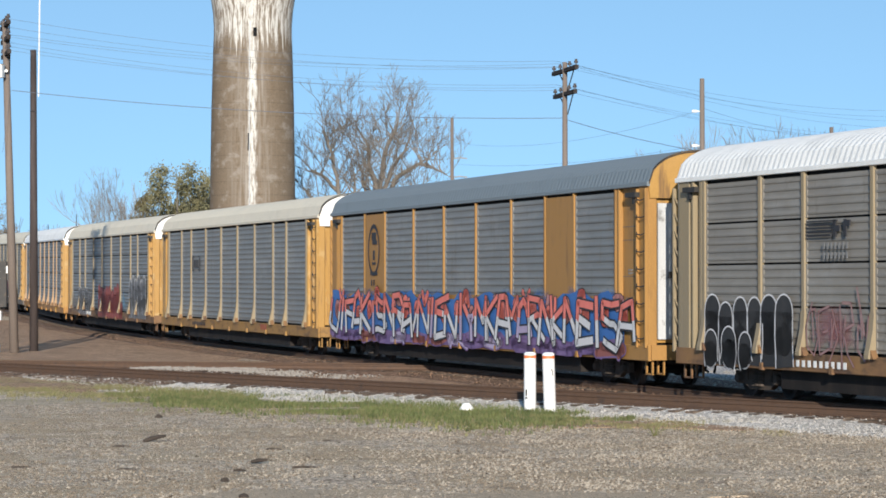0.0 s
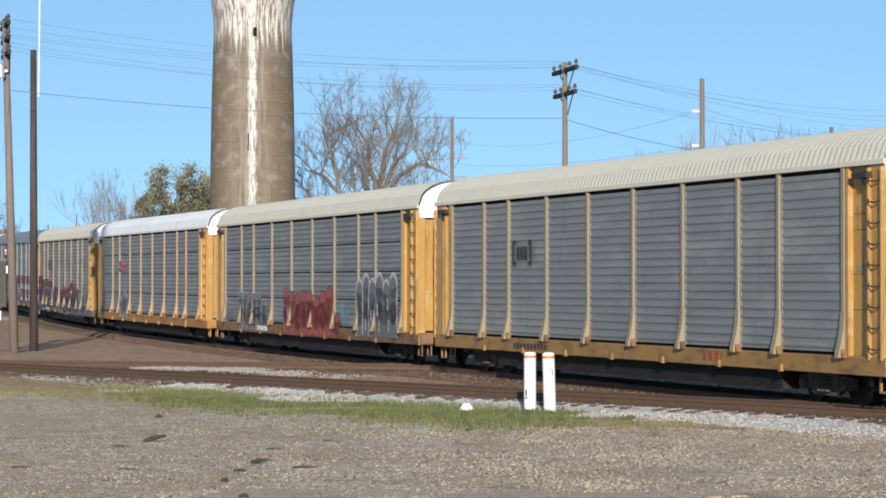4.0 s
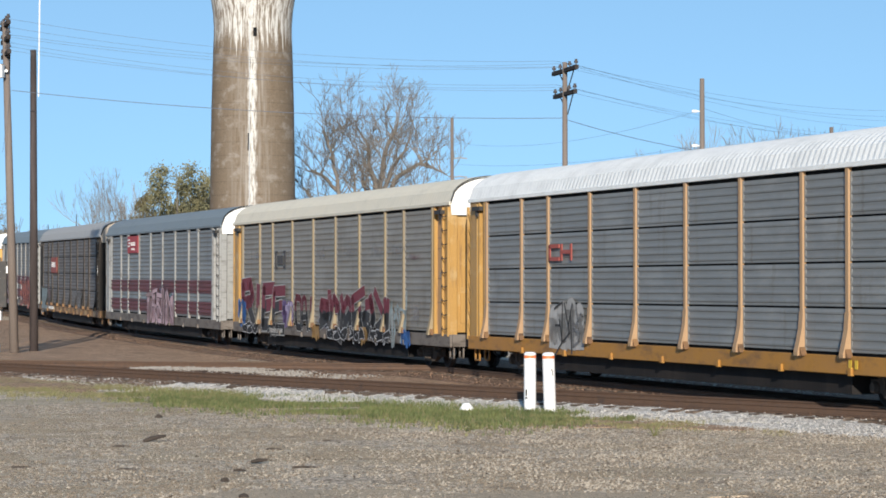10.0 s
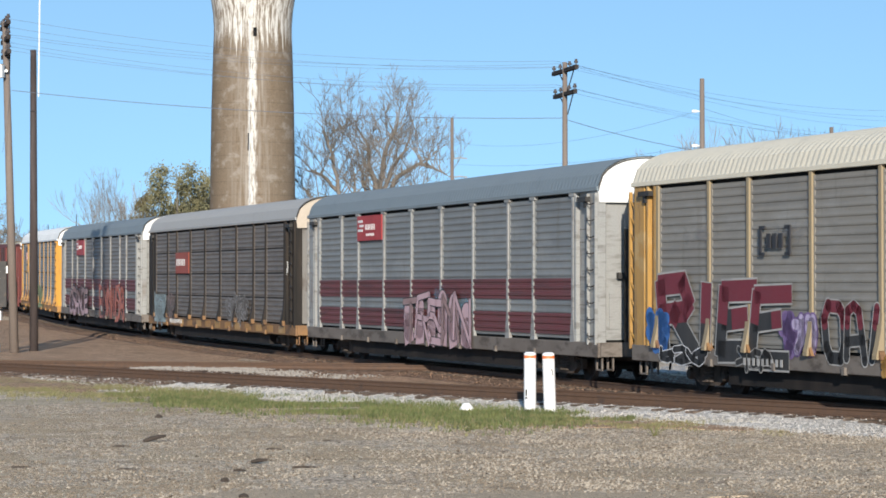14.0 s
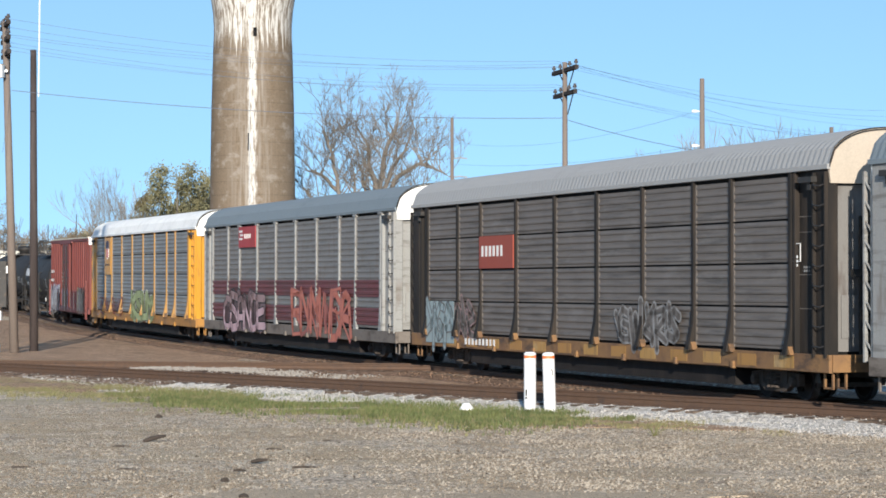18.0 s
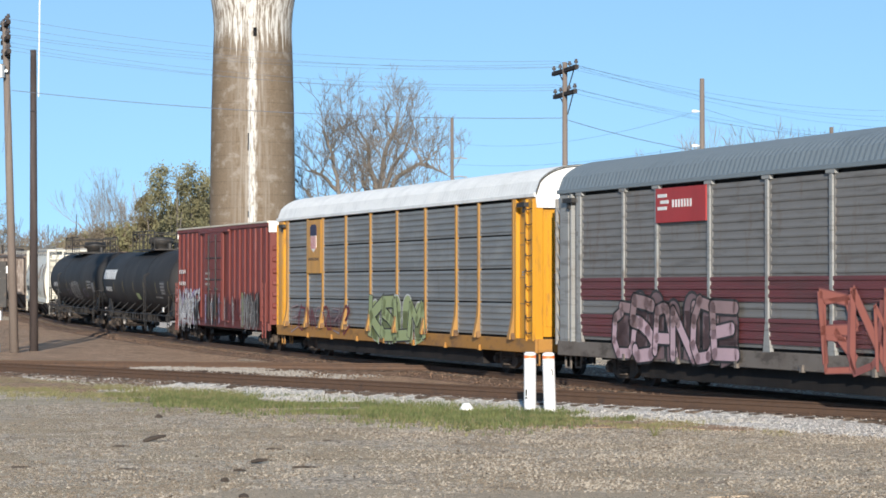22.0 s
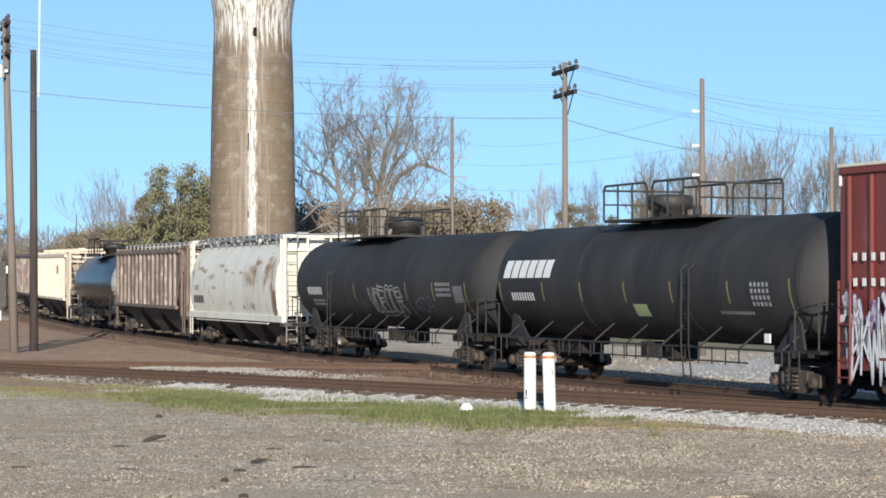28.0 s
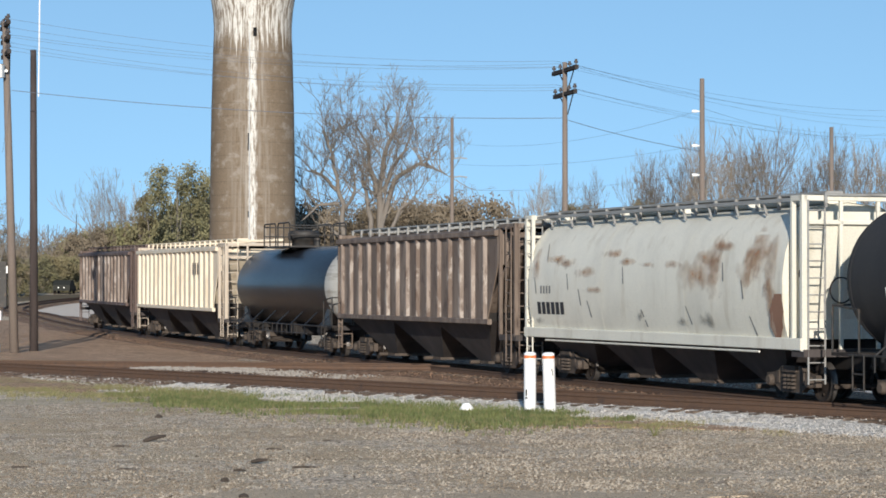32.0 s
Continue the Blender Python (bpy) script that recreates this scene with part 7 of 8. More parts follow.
def rib_hopper(label, s0, s1, paint_, end_paint, ribs=15, ztop=4.02, bars_m=None, rib_paint=None, cage=None):
    car = thing("ribbed_hopper_car", label, "railway car", group="hopper cars")
    h = (s0 - s1) / 2
    CARS.append((car, (s0 + s1) / 2, h - 2.0))
    xa, xb, zb = -h + 0.75, h - 1.75, 1.5
    # side sheets with their slanting ends
    for y in (-1.5, 1.46):
        part("side_sheet", Build().prism([(xa, zb), (xb - 0.9, zb), (xb, ztop - 0.9), (xb, ztop), (xa, ztop), (xa - 0.25, ztop - 0.3), (xa - 0.25, ztop - 0.9), (xa, ztop - 1.5)], y, y + 0.04), paint_, car)
    for i in range(ribs):
        x = xa + 0.3 + i * (xb - xa - 1.3) / (ribs - 1)
        part("side_rib", Build().prism([(x - 0.13, -1.5), (x - 0.07, -1.6), (x + 0.07, -1.6), (x + 0.13, -1.5)], zb + 0.02, ztop - 0.06, "z"), rib_paint or paint_, car)
    part("top_chord", Build().box(xa - 0.25, xb + 0.05, -1.62, -1.46, ztop - 0.1, ztop + 0.06, 0.02), end_paint, car)
    part("bottom_chord", Build().box(xa - 0.1, xb - 0.6, -1.6, -1.46, zb - 0.1, zb + 0.06, 0.02), paint_, car)
    part("bin", Build().box(xa + 0.1, xb - 1.2, -1.4, 1.4, zb - 0.1, ztop - 0.05), UNDER, car)
    b = Build()
    b.grid([[(x, -1.5, ztop + 0.05), (x, -0.6, ztop + 0.2), (x, 0.6, ztop + 0.2), (x, 1.5, ztop + 0.05)][::-1] for x in (xa - 0.2, xb)])
    part("roof", b, end_paint, car)
    slope_sheet(car, xb - 1.3, h - 0.75, 1.7, 3.6, 1.4, end_paint)
    slope_sheet(car, xa + 1.0, -h + 0.6, 1.7, 3.4, 1.4, end_paint)
    part("end_wall", Build().box(xb - 0.06, xb, -1.46, 1.46, 3.1, ztop), end_paint, car)
    hopper_bays(car, [xa + (xb - xa) * q for q in (0.2, 0.5, 0.78)], (xb - xa) / 3.1, 1.48)
    part("centre_sill", Build().box(-h + 0.4, h - 0.4, -0.35, 0.35, 0.7, 1.1), UNDER, car)
    for k, inner in ((1, xb + 0.1), (-1, xa - 0.2)):
        end_cage(car, h, k, inner, cage or paint_, ztop + 0.22)
    running_board(car, -h + 0.4, h - 0.4, ztop + 0.36, GREY_POST if paint_ is HOPPER_BROWN else paint_)
    if bars_m is not None:
        bars(car, xb - 4.4, 2.95, 1.4, 0.5, 3, bars_m, -1.604, gap=0.6)
    running_gear(car, h - 2.0, h - 0.25)
    return car


rib_hopper("rust-streaked brown ribbed covered hopper", -153.75, -171.6, HOPPER_BROWN, HOPPER_BROWN, 15, rib_paint=RIB_DUST)
c, skin = tank_car("short blue-black tank car with a bare metal end", -171.6, -187.3, 1.45, 2.5, TANK_BLUE, -1.6, (-3.4, 0.4), (), GREY_POST, bands=False)
rib_hopper("cream ribbed covered hopper with dark stencil bars", -187.3, -206.6, HOPPER_CREAM, HOPPER_CREAM, 17, bars_m=INK_BLACK, cage=DUSTY_CREAM)
rib_hopper("faded red-brown ribbed covered hopper at the train's tail", -206.6, -224.6, HOPPER_RED, HOPPER_RED, 15, rib_paint=RIB_DUST)

# ---- trees and brush ----
BARK = mat("grey_bark", (0.21, 0.188, 0.168), 0.95, vary=0.3, scale=1.5, grain=12, bump=0.4, second=(0.13, 0.113, 0.1), cover=0.45, streak=4, spec=0.2)
TWIG = mat("brown_twigs", (0.25, 0.22, 0.19), 0.95, vary=0.3, scale=0.6, grain=8, bump=0.2, second=(0.14, 0.122, 0.1), cover=0.45, spec=0.2, per_object=0.2)
LEAF_BROWN = mat("dry_brown_leaves", (0.25, 0.205, 0.15), 0.9, vary=0.4, scale=0.6, grain=6, bump=0.0, second=(0.165, 0.135, 0.1), cover=0.5, sharp=0.2, spec=0.2, per_object=0.2)
LEAF = mat("olive_leaves", (0.25, 0.225, 0.13), 0.8, vary=0.4, scale=0.6, grain=6, bump=0.0, second=(0.155, 0.15, 0.075), cover=0.5, sharp=0.2, spec=0.3, per_object=0.2)
LEAF_YELLOW = mat("yellowing_leaves", (0.185, 0.16, 0.088), 0.8, vary=0.4, scale=0.6, grain=6, bump=0.0, second=(0.17, 0.145, 0.085), cover=0.5, sharp=0.2, spec=0.3, per_object=0.2)


def grow(b, p, d, length, r, depth, rnd, fork, bend=0.25, up=0.12, sides=5, lim=(0.62, 0.82), thin=0.024):
    """A limb in bent pieces, that forks into thinner ones."""
    n = 3 if depth > 1 else 2
    q, w = p.copy(), d.normalized()
    step = length / n
    r_end = r * 0.68
    for i in range(n):
        w = (w + Vector((rnd.gauss(0, bend), rnd.gauss(0, bend), rnd.gauss(0, bend) + up))).normalized()
        t = q + w * step
        b.rod(q, t, max(thin, r + (r_end - r) * i / n), sides if r > 0.05 else 3, max(thin, r + (r_end - r) * (i + 1) / n), caps=False)
        if depth > 0 and i > 0:
            side = Vector((rnd.gauss(0, 1), rnd.gauss(0, 1), rnd.gauss(0.1, 0.5))).normalized()
            grow(b, t, (w + side * rnd.uniform(0.7, 1.3)), length * rnd.uniform(*lim) * 0.85, r_end * 0.6, depth - 1, rnd, fork, bend, up, sides, lim, thin)
        q = t
    if depth <= 0:
        return
    for _ in range(fork):
        side = Vector((rnd.gauss(0, 1), rnd.gauss(0, 1), rnd.gauss(0, 0.5))).normalized()
        grow(b, q, w + side * rnd.uniform(0.35, 0.75), length * rnd.uniform(*lim), r_end * rnd.uniform(0.62, 0.85), depth - 1, rnd, fork, bend, up, sides, lim, thin)


def limbed_tree(label, x, y, stems, seed):
    """A big tree of given stems; each is (radii, then points of side and height), with boughs and twigs all along it."""
    rnd = random.Random(seed)
    t = thing("bare_tree", label, "tree", group="bare trees", m=pose(x, y, ground_z(x, y) - 0.1))
    twigs = Build()
    for r0, r1, line in stems:
        b = Build()
        b.soft = True
        depth = rnd.uniform(-0.8, 0.8)
        pts = [Vector((u * 0.95, depth * i / len(line), v * 0.93)) for i, (u, v) in enumerate(line)]
        fine = [p.lerp(q, k / 3) + Vector((rnd.gauss(0, 0.1), 0, 0)) * (k > 0) for p, q in zip(pts, pts[1:]) for k in range(3)] + pts[-1:]
        n = len(fine) - 1
        for i, (p, q) in enumerate(zip(fine, fine[1:])):
            ra, rb = r0 + (r1 - r0) * i / n, r0 + (r1 - r0) * (i + 1) / n
            b.rod(p, q, ra, 8, rb, caps=False)
            if p.z < 6.0:
                continue
            for _ in range(1 if i < n * 0.4 else 2):
                ang = rnd.uniform(0, 6.28)
                out = Vector((math.cos(ang), math.sin(ang) * 0.8, rnd.uniform(0.2, 1.2)))
                grow(twigs, p.lerp(q, rnd.random()), out, rnd.uniform(1.7, 3.0), min(0.075, rb * 0.6), 3 if rnd.random() < 0.6 else 2, rnd, 2, 0.15, 0.14, 4, (0.6, 0.8), 0.015)
        grow(twigs, fine[-1], fine[-1] - fine[-2], 2.4, r1 * 0.8, 3, rnd, 2, 0.15, 0.12, 4, (0.6, 0.8), 0.015)
        part("limb", b, BARK, t)
    tagged(part("crown", twigs, TWIG, t), kind="stuff")
    return t


limbed_tree("large bare tree with many upright limbs", -6.5, 245,
            ((0.5, 0.1, ((0, 0), (0.1, 8.0), (0, 12.2), (0.9, 16.8), (2.0, 19.2))), (0.3, 0.08, ((0, 10.5), (-0.9, 13.8), (-1.2, 16.6), (-2.4, 18.6))),
             (0.3, 0.07, ((0.1, 7.5), (1.7, 13.0), (4.2, 14.6), (5.8, 14.2), (7.2, 13.4))), (0.36, 0.08, ((-0.8, 0), (-0.9, 8.5), (-1.4, 11.5), (-2.2, 14.6))),
             (0.22, 0.07, ((0.4, 5.5), (2.2, 9.6), (3.6, 10.6), (4.8, 10.2))), (0.24, 0.06, ((0.3, 11.5), (2.0, 15.0), (3.4, 18.0))), (0.2, 0.06, ((0.0, 6.5), (0.6, 11.0), (0.4, 14.5)))), 5)
limbed_tree("bare tree with a leaning trunk beside the tower", -9.8, 243,
            ((0.36, 0.08, ((0, 0), (-0.3, 7.0), (-0.9, 11.6), (-1.4, 15.4), (-2.5, 18.2))), (0.2, 0.06, ((-0.8, 10.2), (-3.0, 10.0), (-4.6, 8.4))), (0.22, 0.06, ((-0.5, 8.5), (0.9, 11.6), (0.6, 14.4))),
             (0.2, 0.06, ((-0.9, 11.5), (-2.8, 13.4), (-4.4, 13.9))), (0.2, 0.06, ((-0.2, 6.0), (-2.0, 8.0), (-3.2, 7.4)))), 8)

TREE_MESHES = []
for seed in range(4):
    rnd = random.Random(200 + seed)
    b = Build()
    for k in range(2 + seed % 2):
        a = rnd.uniform(0, 6.28)
        grow(b, Vector((math.cos(a) * 0.4, math.sin(a) * 0.4, 0)), Vector((math.cos(a) * 0.22, math.sin(a) * 0.22, 1)), 4.6, 0.13, 4, rnd, 2, 0.12, 0.2, 4, (0.58, 0.76), 0.013)
    TREE_MESHES.append(b.mesh("crown", TWIG))
SHRUB_MESHES = []
for seed in range(4):
    rnd = random.Random(300 + seed)
    b = Build()
    for k in range(16):
        a = rnd.uniform(0, 6.28)
        grow(b, Vector((rnd.uniform(-2.4, 2.4), rnd.uniform(-1, 1), 0)), Vector((math.cos(a) * 0.4, math.sin(a) * 0.4, 1)), rnd.uniform(1.2, 2.3), 0.045, 2, rnd, 2, 0.25, 0.1, 3, (0.6, 0.8), 0.016)
    SHRUB_MESHES.append(b.mesh("branches", TWIG))


def leafy_mesh(seed, w, h, n, size, mat_, low=0.1):
    """Leaves in uneven clumps with gaps between them."""
    rnd = random.Random(seed)
    clumps = []
    for _ in range(70):
        a, q = rnd.uniform(0, 6.28), rnd.uniform(0.1, 1) ** 0.6
        z = rnd.uniform(low, 1) ** 0.8
        wide = math.sqrt(max(0.05, 1 - (z * 1.25 - 0.45) ** 2))
        clumps.append((Vector((math.cos(a) * q * w / 2 * wide, math.sin(a) * q * w / 2 * wide, z * h * 0.92)), rnd.uniform(0.06, 0.13) * w))
    vs, fs = [], []
    for _ in range(n):
        c, cr = rnd.choice(clumps)
        d = Vector((rnd.gauss(0, 1), rnd.gauss(0, 1), rnd.gauss(0, 0.8))).normalized() * cr * rnd.uniform(0.2, 1.25)
        p = c + d
        u = Vector((rnd.gauss(0, 1), rnd.gauss(0, 1), rnd.gauss(0, 1))).normalized() * size * rnd.uniform(0.6, 1.3)
        v = u.orthogonal().normalized() * size * rnd.uniform(0.3, 0.6)
        k = len(vs)
        vs += [p - u, p + v, p + u, p - v]
        fs.append((k, k + 1, k + 2, k + 3))
    return Build().add(vs, fs).mesh("crown", mat_)


LEAFY = [leafy_mesh(400 + i, 7.5, 11, 6200, 0.15, (LEAF, LEAF_YELLOW)[i % 2]) for i in range(3)]
BUSHY = [leafy_mesh(420 + i, 6.5, 5.0, 4200, 0.15, (LEAF, LEAF_YELLOW)[i % 2], 0.0) for i in range(3)]
BROWNY = [leafy_mesh(440 + i, 6.5, 5.0, 6500, 0.13, LEAF_BROWN, 0.0) for i in range(2)]
DRY_CROWN = leafy_mesh(430, 7.5, 11, 3600, 0.12, LEAF_BROWN)
TRUNK_MESH = Build().rod((0, 0, -0.3), (0.2, 0, 5.5), 0.22, 8, 0.1).rod((0.1, 0, 3), (1.6, 0.4, 6.5), 0.11, 6, 0.04).rod((0.05, 0, 2.6), (-1.5, -0.3, 6.2), 0.1, 6, 0.04).rod((0.2, 0, 5.2), (0.6, 0.3, 9.0), 0.1, 6, 0.03).mesh("trunk", BARK)


def leafy_tree(px, d, top, wide, seed, mesh, label):
    p = place(px, 500, d)
    z0 = ground_z(p.x, d)
    ztop = 2.4595 - (top - 508.94) * d / 4241
    t = thing("leafy_tree", label, "tree", group="leafy trees", m=pose(p.x, d, z0, 0, 0, seed * 67))
    s = (ztop - z0) / 11.0
    m = part("crown", mesh, None, t)
    m.scale = (wide / 7.5, wide / 7.5, s)
    q = part("trunk", TRUNK_MESH, None, t)
    q.scale = (s, s, s)


leafy_tree(312, 285, 276, 9.4, 1, LEAFY[0], "dense olive-green tree near the tower")
leafy_tree(345, 292, 292, 6.5, 2, LEAFY[2], "dense olive-green tree near the tower")
leafy_tree(268, 300, 330, 6.2, 3, LEAFY[1], "yellow-green tree in the brush")
leafy_tree(98, 330, 424, 2.6, 4, LEAFY[0], "small dark tree far off")
leafy_tree(48, 330, 428, 2.6, 5, LEAFY[0], "small dark tree far off")
leafy_tree(-6, 236, 345, 4.2, 6, DRY_CROWN, "half-bare brown tree by the crossing")
leafy_tree(22, 240, 392, 3.9, 7, DRY_CROWN, "half-bare brown tree by the crossing")
leafy_tree(1020, 330, 352, 8.0, 8, LEAFY[1], "yellow-green tree in the brush")
leafy_tree(1068, 335, 372, 6.0, 9, LEAFY[0], "olive-green tree in the brush")
leafy_tree(1135, 330, 344, 5.0, 10, LEAFY[1], "yellow-green tree in the brush")


def far_tree(px, d, top, seed, squash=1.0):
    p = place(px, 500, d)
    z0 = ground_z(p.x, d)
    ztop = 2.4595 - (top - 508.94) * d / 4241
    mesh = TREE_MESHES[seed % 4]
    hh = max(v.co.z for v in mesh.vertices)
    s = (ztop - z0) / hh
    t = thing("bare_tree", "leafless grey-brown tree in the treeline", "tree", group="treeline", m=pose(p.x, d, z0 - 0.1, 0, 0, seed * 83))
    part("crown", mesh, None, t).scale = (s * squash, s * squash, s)


rnd = random.Random(9)
for px, d, top in ((196, 300, 292), (222, 310, 315), (178, 315, 330), (240, 305, 345), (745, 300, 330), (770, 310, 318), (850, 300, 346), (880, 310, 352), (925, 320, 330), (975, 290, 292), (1035, 290, 288),
                   (1010, 300, 310), (1150, 280, 275), (1185, 290, 262), (1212, 295, 270), (1265, 270, 215), (1318, 275, 235), (1350, 270, 212), (1385, 275, 204), (1432, 280, 238), (1470, 270, 222), (1520, 270, 248), (1560, 275, 236)):
    far_tree(px, d, top, rnd.randrange(100), rnd.uniform(0.6, 0.85))
for i in range(9):
    far_tree(1160 + i * 47 + rnd.uniform(-14, 14), rnd.uniform(285, 300), rnd.uniform(232, 290), rnd.randrange(100), rnd.uniform(0.5, 0.7))


def thicket():
    k = 0
    rnd = random.Random(12)
    for i in range(118):
        px = -30 + i * 14 + rnd.uniform(-8, 8)
        d = rnd.uniform(312, 345)
        p = place(px, 500, d)
        t = thing("shrub", "leafless brown shrub in the thicket", "shrub", group="thicket", m=pose(p.x, d, ground_z(0, d) - 0.1, 0, 0, rnd.uniform(-25, 25) + 180 * rnd.randrange(2)))
        s = rnd.uniform(1.05, 1.7) * (1.25 if 500 < px < 830 or px < 300 else 1.0)
        tagged(part("branch_spray", SHRUB_MESHES[k % 4], None, t), kind="stuff").scale = (s, s, s * 1.1)
        k += 1
    for i in range(74):
        px = -30 + i * 22 + rnd.uniform(-10, 10)
        d = rnd.uniform(318, 352)
        p = place(px, 500, d)
        s = rnd.uniform(0.8, 1.35)
        t = thing("bush", "olive and tan bush in the thicket", "bush", group="thicket", m=pose(p.x, d, ground_z(0, d) - 0.4, 0, 0, rnd.uniform(0, 360)))
        part("foliage", BUSHY[i % 3], None, t).scale = (s * 1.1, s * 1.1, s)
    # the brown wood behind the bend, higher towards the tower
    for i in range(44):
        px = 120 + i * 7.0 + rnd.uniform(-5, 5)
        d = rnd.uniform(296, 318)
        p = place(px, 500, d)
        s = (1.05 + 1.0 * (px - 95) / 330) * rnd.uniform(0.85, 1.1)
        t = thing("bush", "tall dry brown bush in the wood", "bush", group="thicket", m=pose(p.x, d, ground_z(0, d) - 0.4, 0, 0, rnd.uniform(0, 360)))
        part("foliage", (BROWNY + BUSHY[:1])[i % 3], None, t).scale = (s * 0.85, s * 0.85, s * 1.25)
    for i in range(46):
        px = 420 + i * 14 + rnd.uniform(-8, 8)
        d = rnd.uniform(285, 310)
        p = place(px, 500, d)
        s = rnd.uniform(1.35, 2.0) * (1.0 if px < 840 else 0.75)
        t = thing("bush", "dry brown bush below the bare trees", "bush", group="thicket", m=pose(p.x, d, ground_z(0, d) - 0.4, 0, 0, rnd.uniform(0, 360)))
        part("foliage", BROWNY[i % 2], None, t).scale = (s * 0.9, s * 0.9, s * 1.2)
    for px, d, s in ((25, 262, 0.75), (60, 268, 0.9), (95, 272, 0.95), (135, 275, 0.9), (170, 285, 1.0), (205, 290, 1.1), (250, 292, 1.2), (5, 240, 0.9)):
        p = place(px, 500, d)
        t = thing("bush", "yellow-green bush beyond the bend of the line", "bush", group="thicket", m=pose(p.x, d, ground_z(0, d) - 0.3, 0, 0, px))
        part("foliage", BUSHY[(px // 5) % 3], None, t).scale = (s, s, s)


thicket()
for px, top, d in ((85, 398, 420), (135, 380, 430)):
    p = place(px, top, d)
    thing("distant_mast", "thin mast far beyond the trees", "mast", shape=Build().rod((p.x, d, ground_z(0, d)), (p.x, d, p.z), 0.14, 6, 0.08), mats=STEEL_DARK)


# ---- small things on the ground ----
def on_ground(px, py):
    d = 60.0
    for _ in range(8):
        d = (2.4595 - ground_z(0, d)) * 4241 / (py - 508.94)
    return Vector(((px - 784) / 4241 * d, d, ground_z(0, d)))


def stones(name, label, spots, lo, hi, mats, seed):
    """Loose stones, all uneven, joined as one spread."""
    rnd = random.Random(seed)
    vs, fs = [], []
    octa = ((1, 0, 0), (0, 1, 0), (-1, 0, 0), (0, -1, 0), (0, 0, 1), (0, 0, -1))
    tri = ((0, 1, 4), (1, 2, 4), (2, 3, 4), (3, 0, 4), (1, 0, 5), (2, 1, 5), (3, 2, 5), (0, 3, 5))
    for x, y, z in spots:
        r = lo + (hi - lo) * rnd.random() ** 2.2
        a = rnd.uniform(0, 6.28)
        ca, sa = math.cos(a), math.sin(a)
        k = len(vs)
        for p in octa:
            q = [c * r * rnd.uniform(0.7, 1.3) for c in p]
            vs.append((x + q[0] * ca - q[1] * sa, y + q[0] * sa + q[1] * ca, z + q[2] * 0.7 + r * 0.25))
        fs += [tuple(k + i for i in f) for f in tri]
    b = Build()
    b.v, b.f = vs, fs
    b.m, b.s = [0] * len(fs), [False] * len(fs)
    return thing(name, label, "stones", kind="stuff", shape=b, mats=mats)


rnd = random.Random(21)
spots = []
while len(spots) < 40000:
    d = 30.0 + 26 * rnd.random() ** 1.15
    x = rnd.uniform(-1, 1) * (0.19 * d + 0.5)
    if d > 61 - 1.2 * x - 6.2:
        continue
    if noise.noise(Vector((x * 0.35, d * 0.35, 0))) + rnd.uniform(-0.5, 0.6) < -0.12:
        continue
    spots.append((x, d, ground_z(x, d)))
rnd.shuffle(spots)
stones("gravel", "loose grey and tan gravel on the yard", spots[:32000], 0.01, 0.034, STONE, 22)
stones("gravel", "loose pale gravel on the yard", spots[32000:], 0.008, 0.024, PALE_STONE, 23)
coarse = [q for q in spots if q[1] < 50 + rnd.uniform(-3, 3) and noise.noise(Vector((q[0] * 0.7, q[1] * 0.45, 11))) + 0.12 * min(1, q[0] + 2) > rnd.uniform(-0.2, 0.5)]
stones("gravel", "coarser pale stones lying on the yard", [(x + rnd.uniform(-0.1, 0.1), y + rnd.uniform(-0.3, 0.3), z) for x, y, z in coarse[:8000]], 0.014, 0.032, COARSE_STONE, 28)
stones("crumbs", "dark crumbs of earth and bark on the yard", [(x + rnd.uniform(-0.5, 0.5), y + rnd.uniform(-0.5, 0.5), z) for x, y, z in coarse[8000:10500]], 0.01, 0.03, CRUMB, 29)
spots = []
while len(spots) < 22000:
    u, w = rnd.uniform(-19, 30), rnd.uniform(-1.9, 5.0)
    if rnd.random() < (w - 3.6) / 1.6:
        continue
    p = MID2 + U2 * u + N2 * w
    h = -0.2 if w < 0.95 else -0.185 if w < 1.3 else float(np.interp(w, (1.3, 1.6, 2.2, 4.6), (-0.186, -0.235, -0.268, -0.33)))
    if abs(abs(w) - 0.75) < 0.12 or (0.95 < w < 1.35 and rnd.random() < 0.75) or (u > 9.0 and w > 1.4 + 3.0 * max(0.0, 1 - (u - 9.0) / 9) and rnd.random() < 0.96):
        continue
    spots.append((p.x, p.y, h + 0.004))
STREWN = mat("dusty_ballast", (0.38, 0.35, 0.315), 0.9, vary=0.35, scale=1.0, grain=30, bump=0.3, second=(0.2, 0.17, 0.145), cover=0.45, spec=0.2)
CRUSHED = mat("crushed_ballast", (0.52, 0.495, 0.465), 0.9, vary=0.3, scale=2.0, grain=30, bump=0.3, second=(0.4, 0.37, 0.34), cover=0.45, spec=0.2)
stones("ballast_stones", "pale crushed ballast beside the side track", spots, 0.016, 0.036, CRUSHED, 24)
spots = []
while len(spots) < 9000:
    s, w = rnd.uniform(-60, 45), rnd.uniform(-2.1, 3.4)
    if abs(abs(w) - 0.7535) < 0.14:
        continue
    p = on_line(s, w)
    h = -0.185 if abs(w) < 1.4 else -0.185 - 0.145 * (abs(w) - 1.4) / 2.0
    spots.append((p.x, p.y, p.z + h))
stones("ballast_stones", "rust-brown crushed ballast on the main track", spots, 0.02, 0.05, RUSTY, 25)
spots = []
for _ in range(2600):
    p = on_ground(rnd.uniform(1000, 1600), rnd.uniform(628, 700))
    spots.append((p.x, p.y, p.z + 0.015))
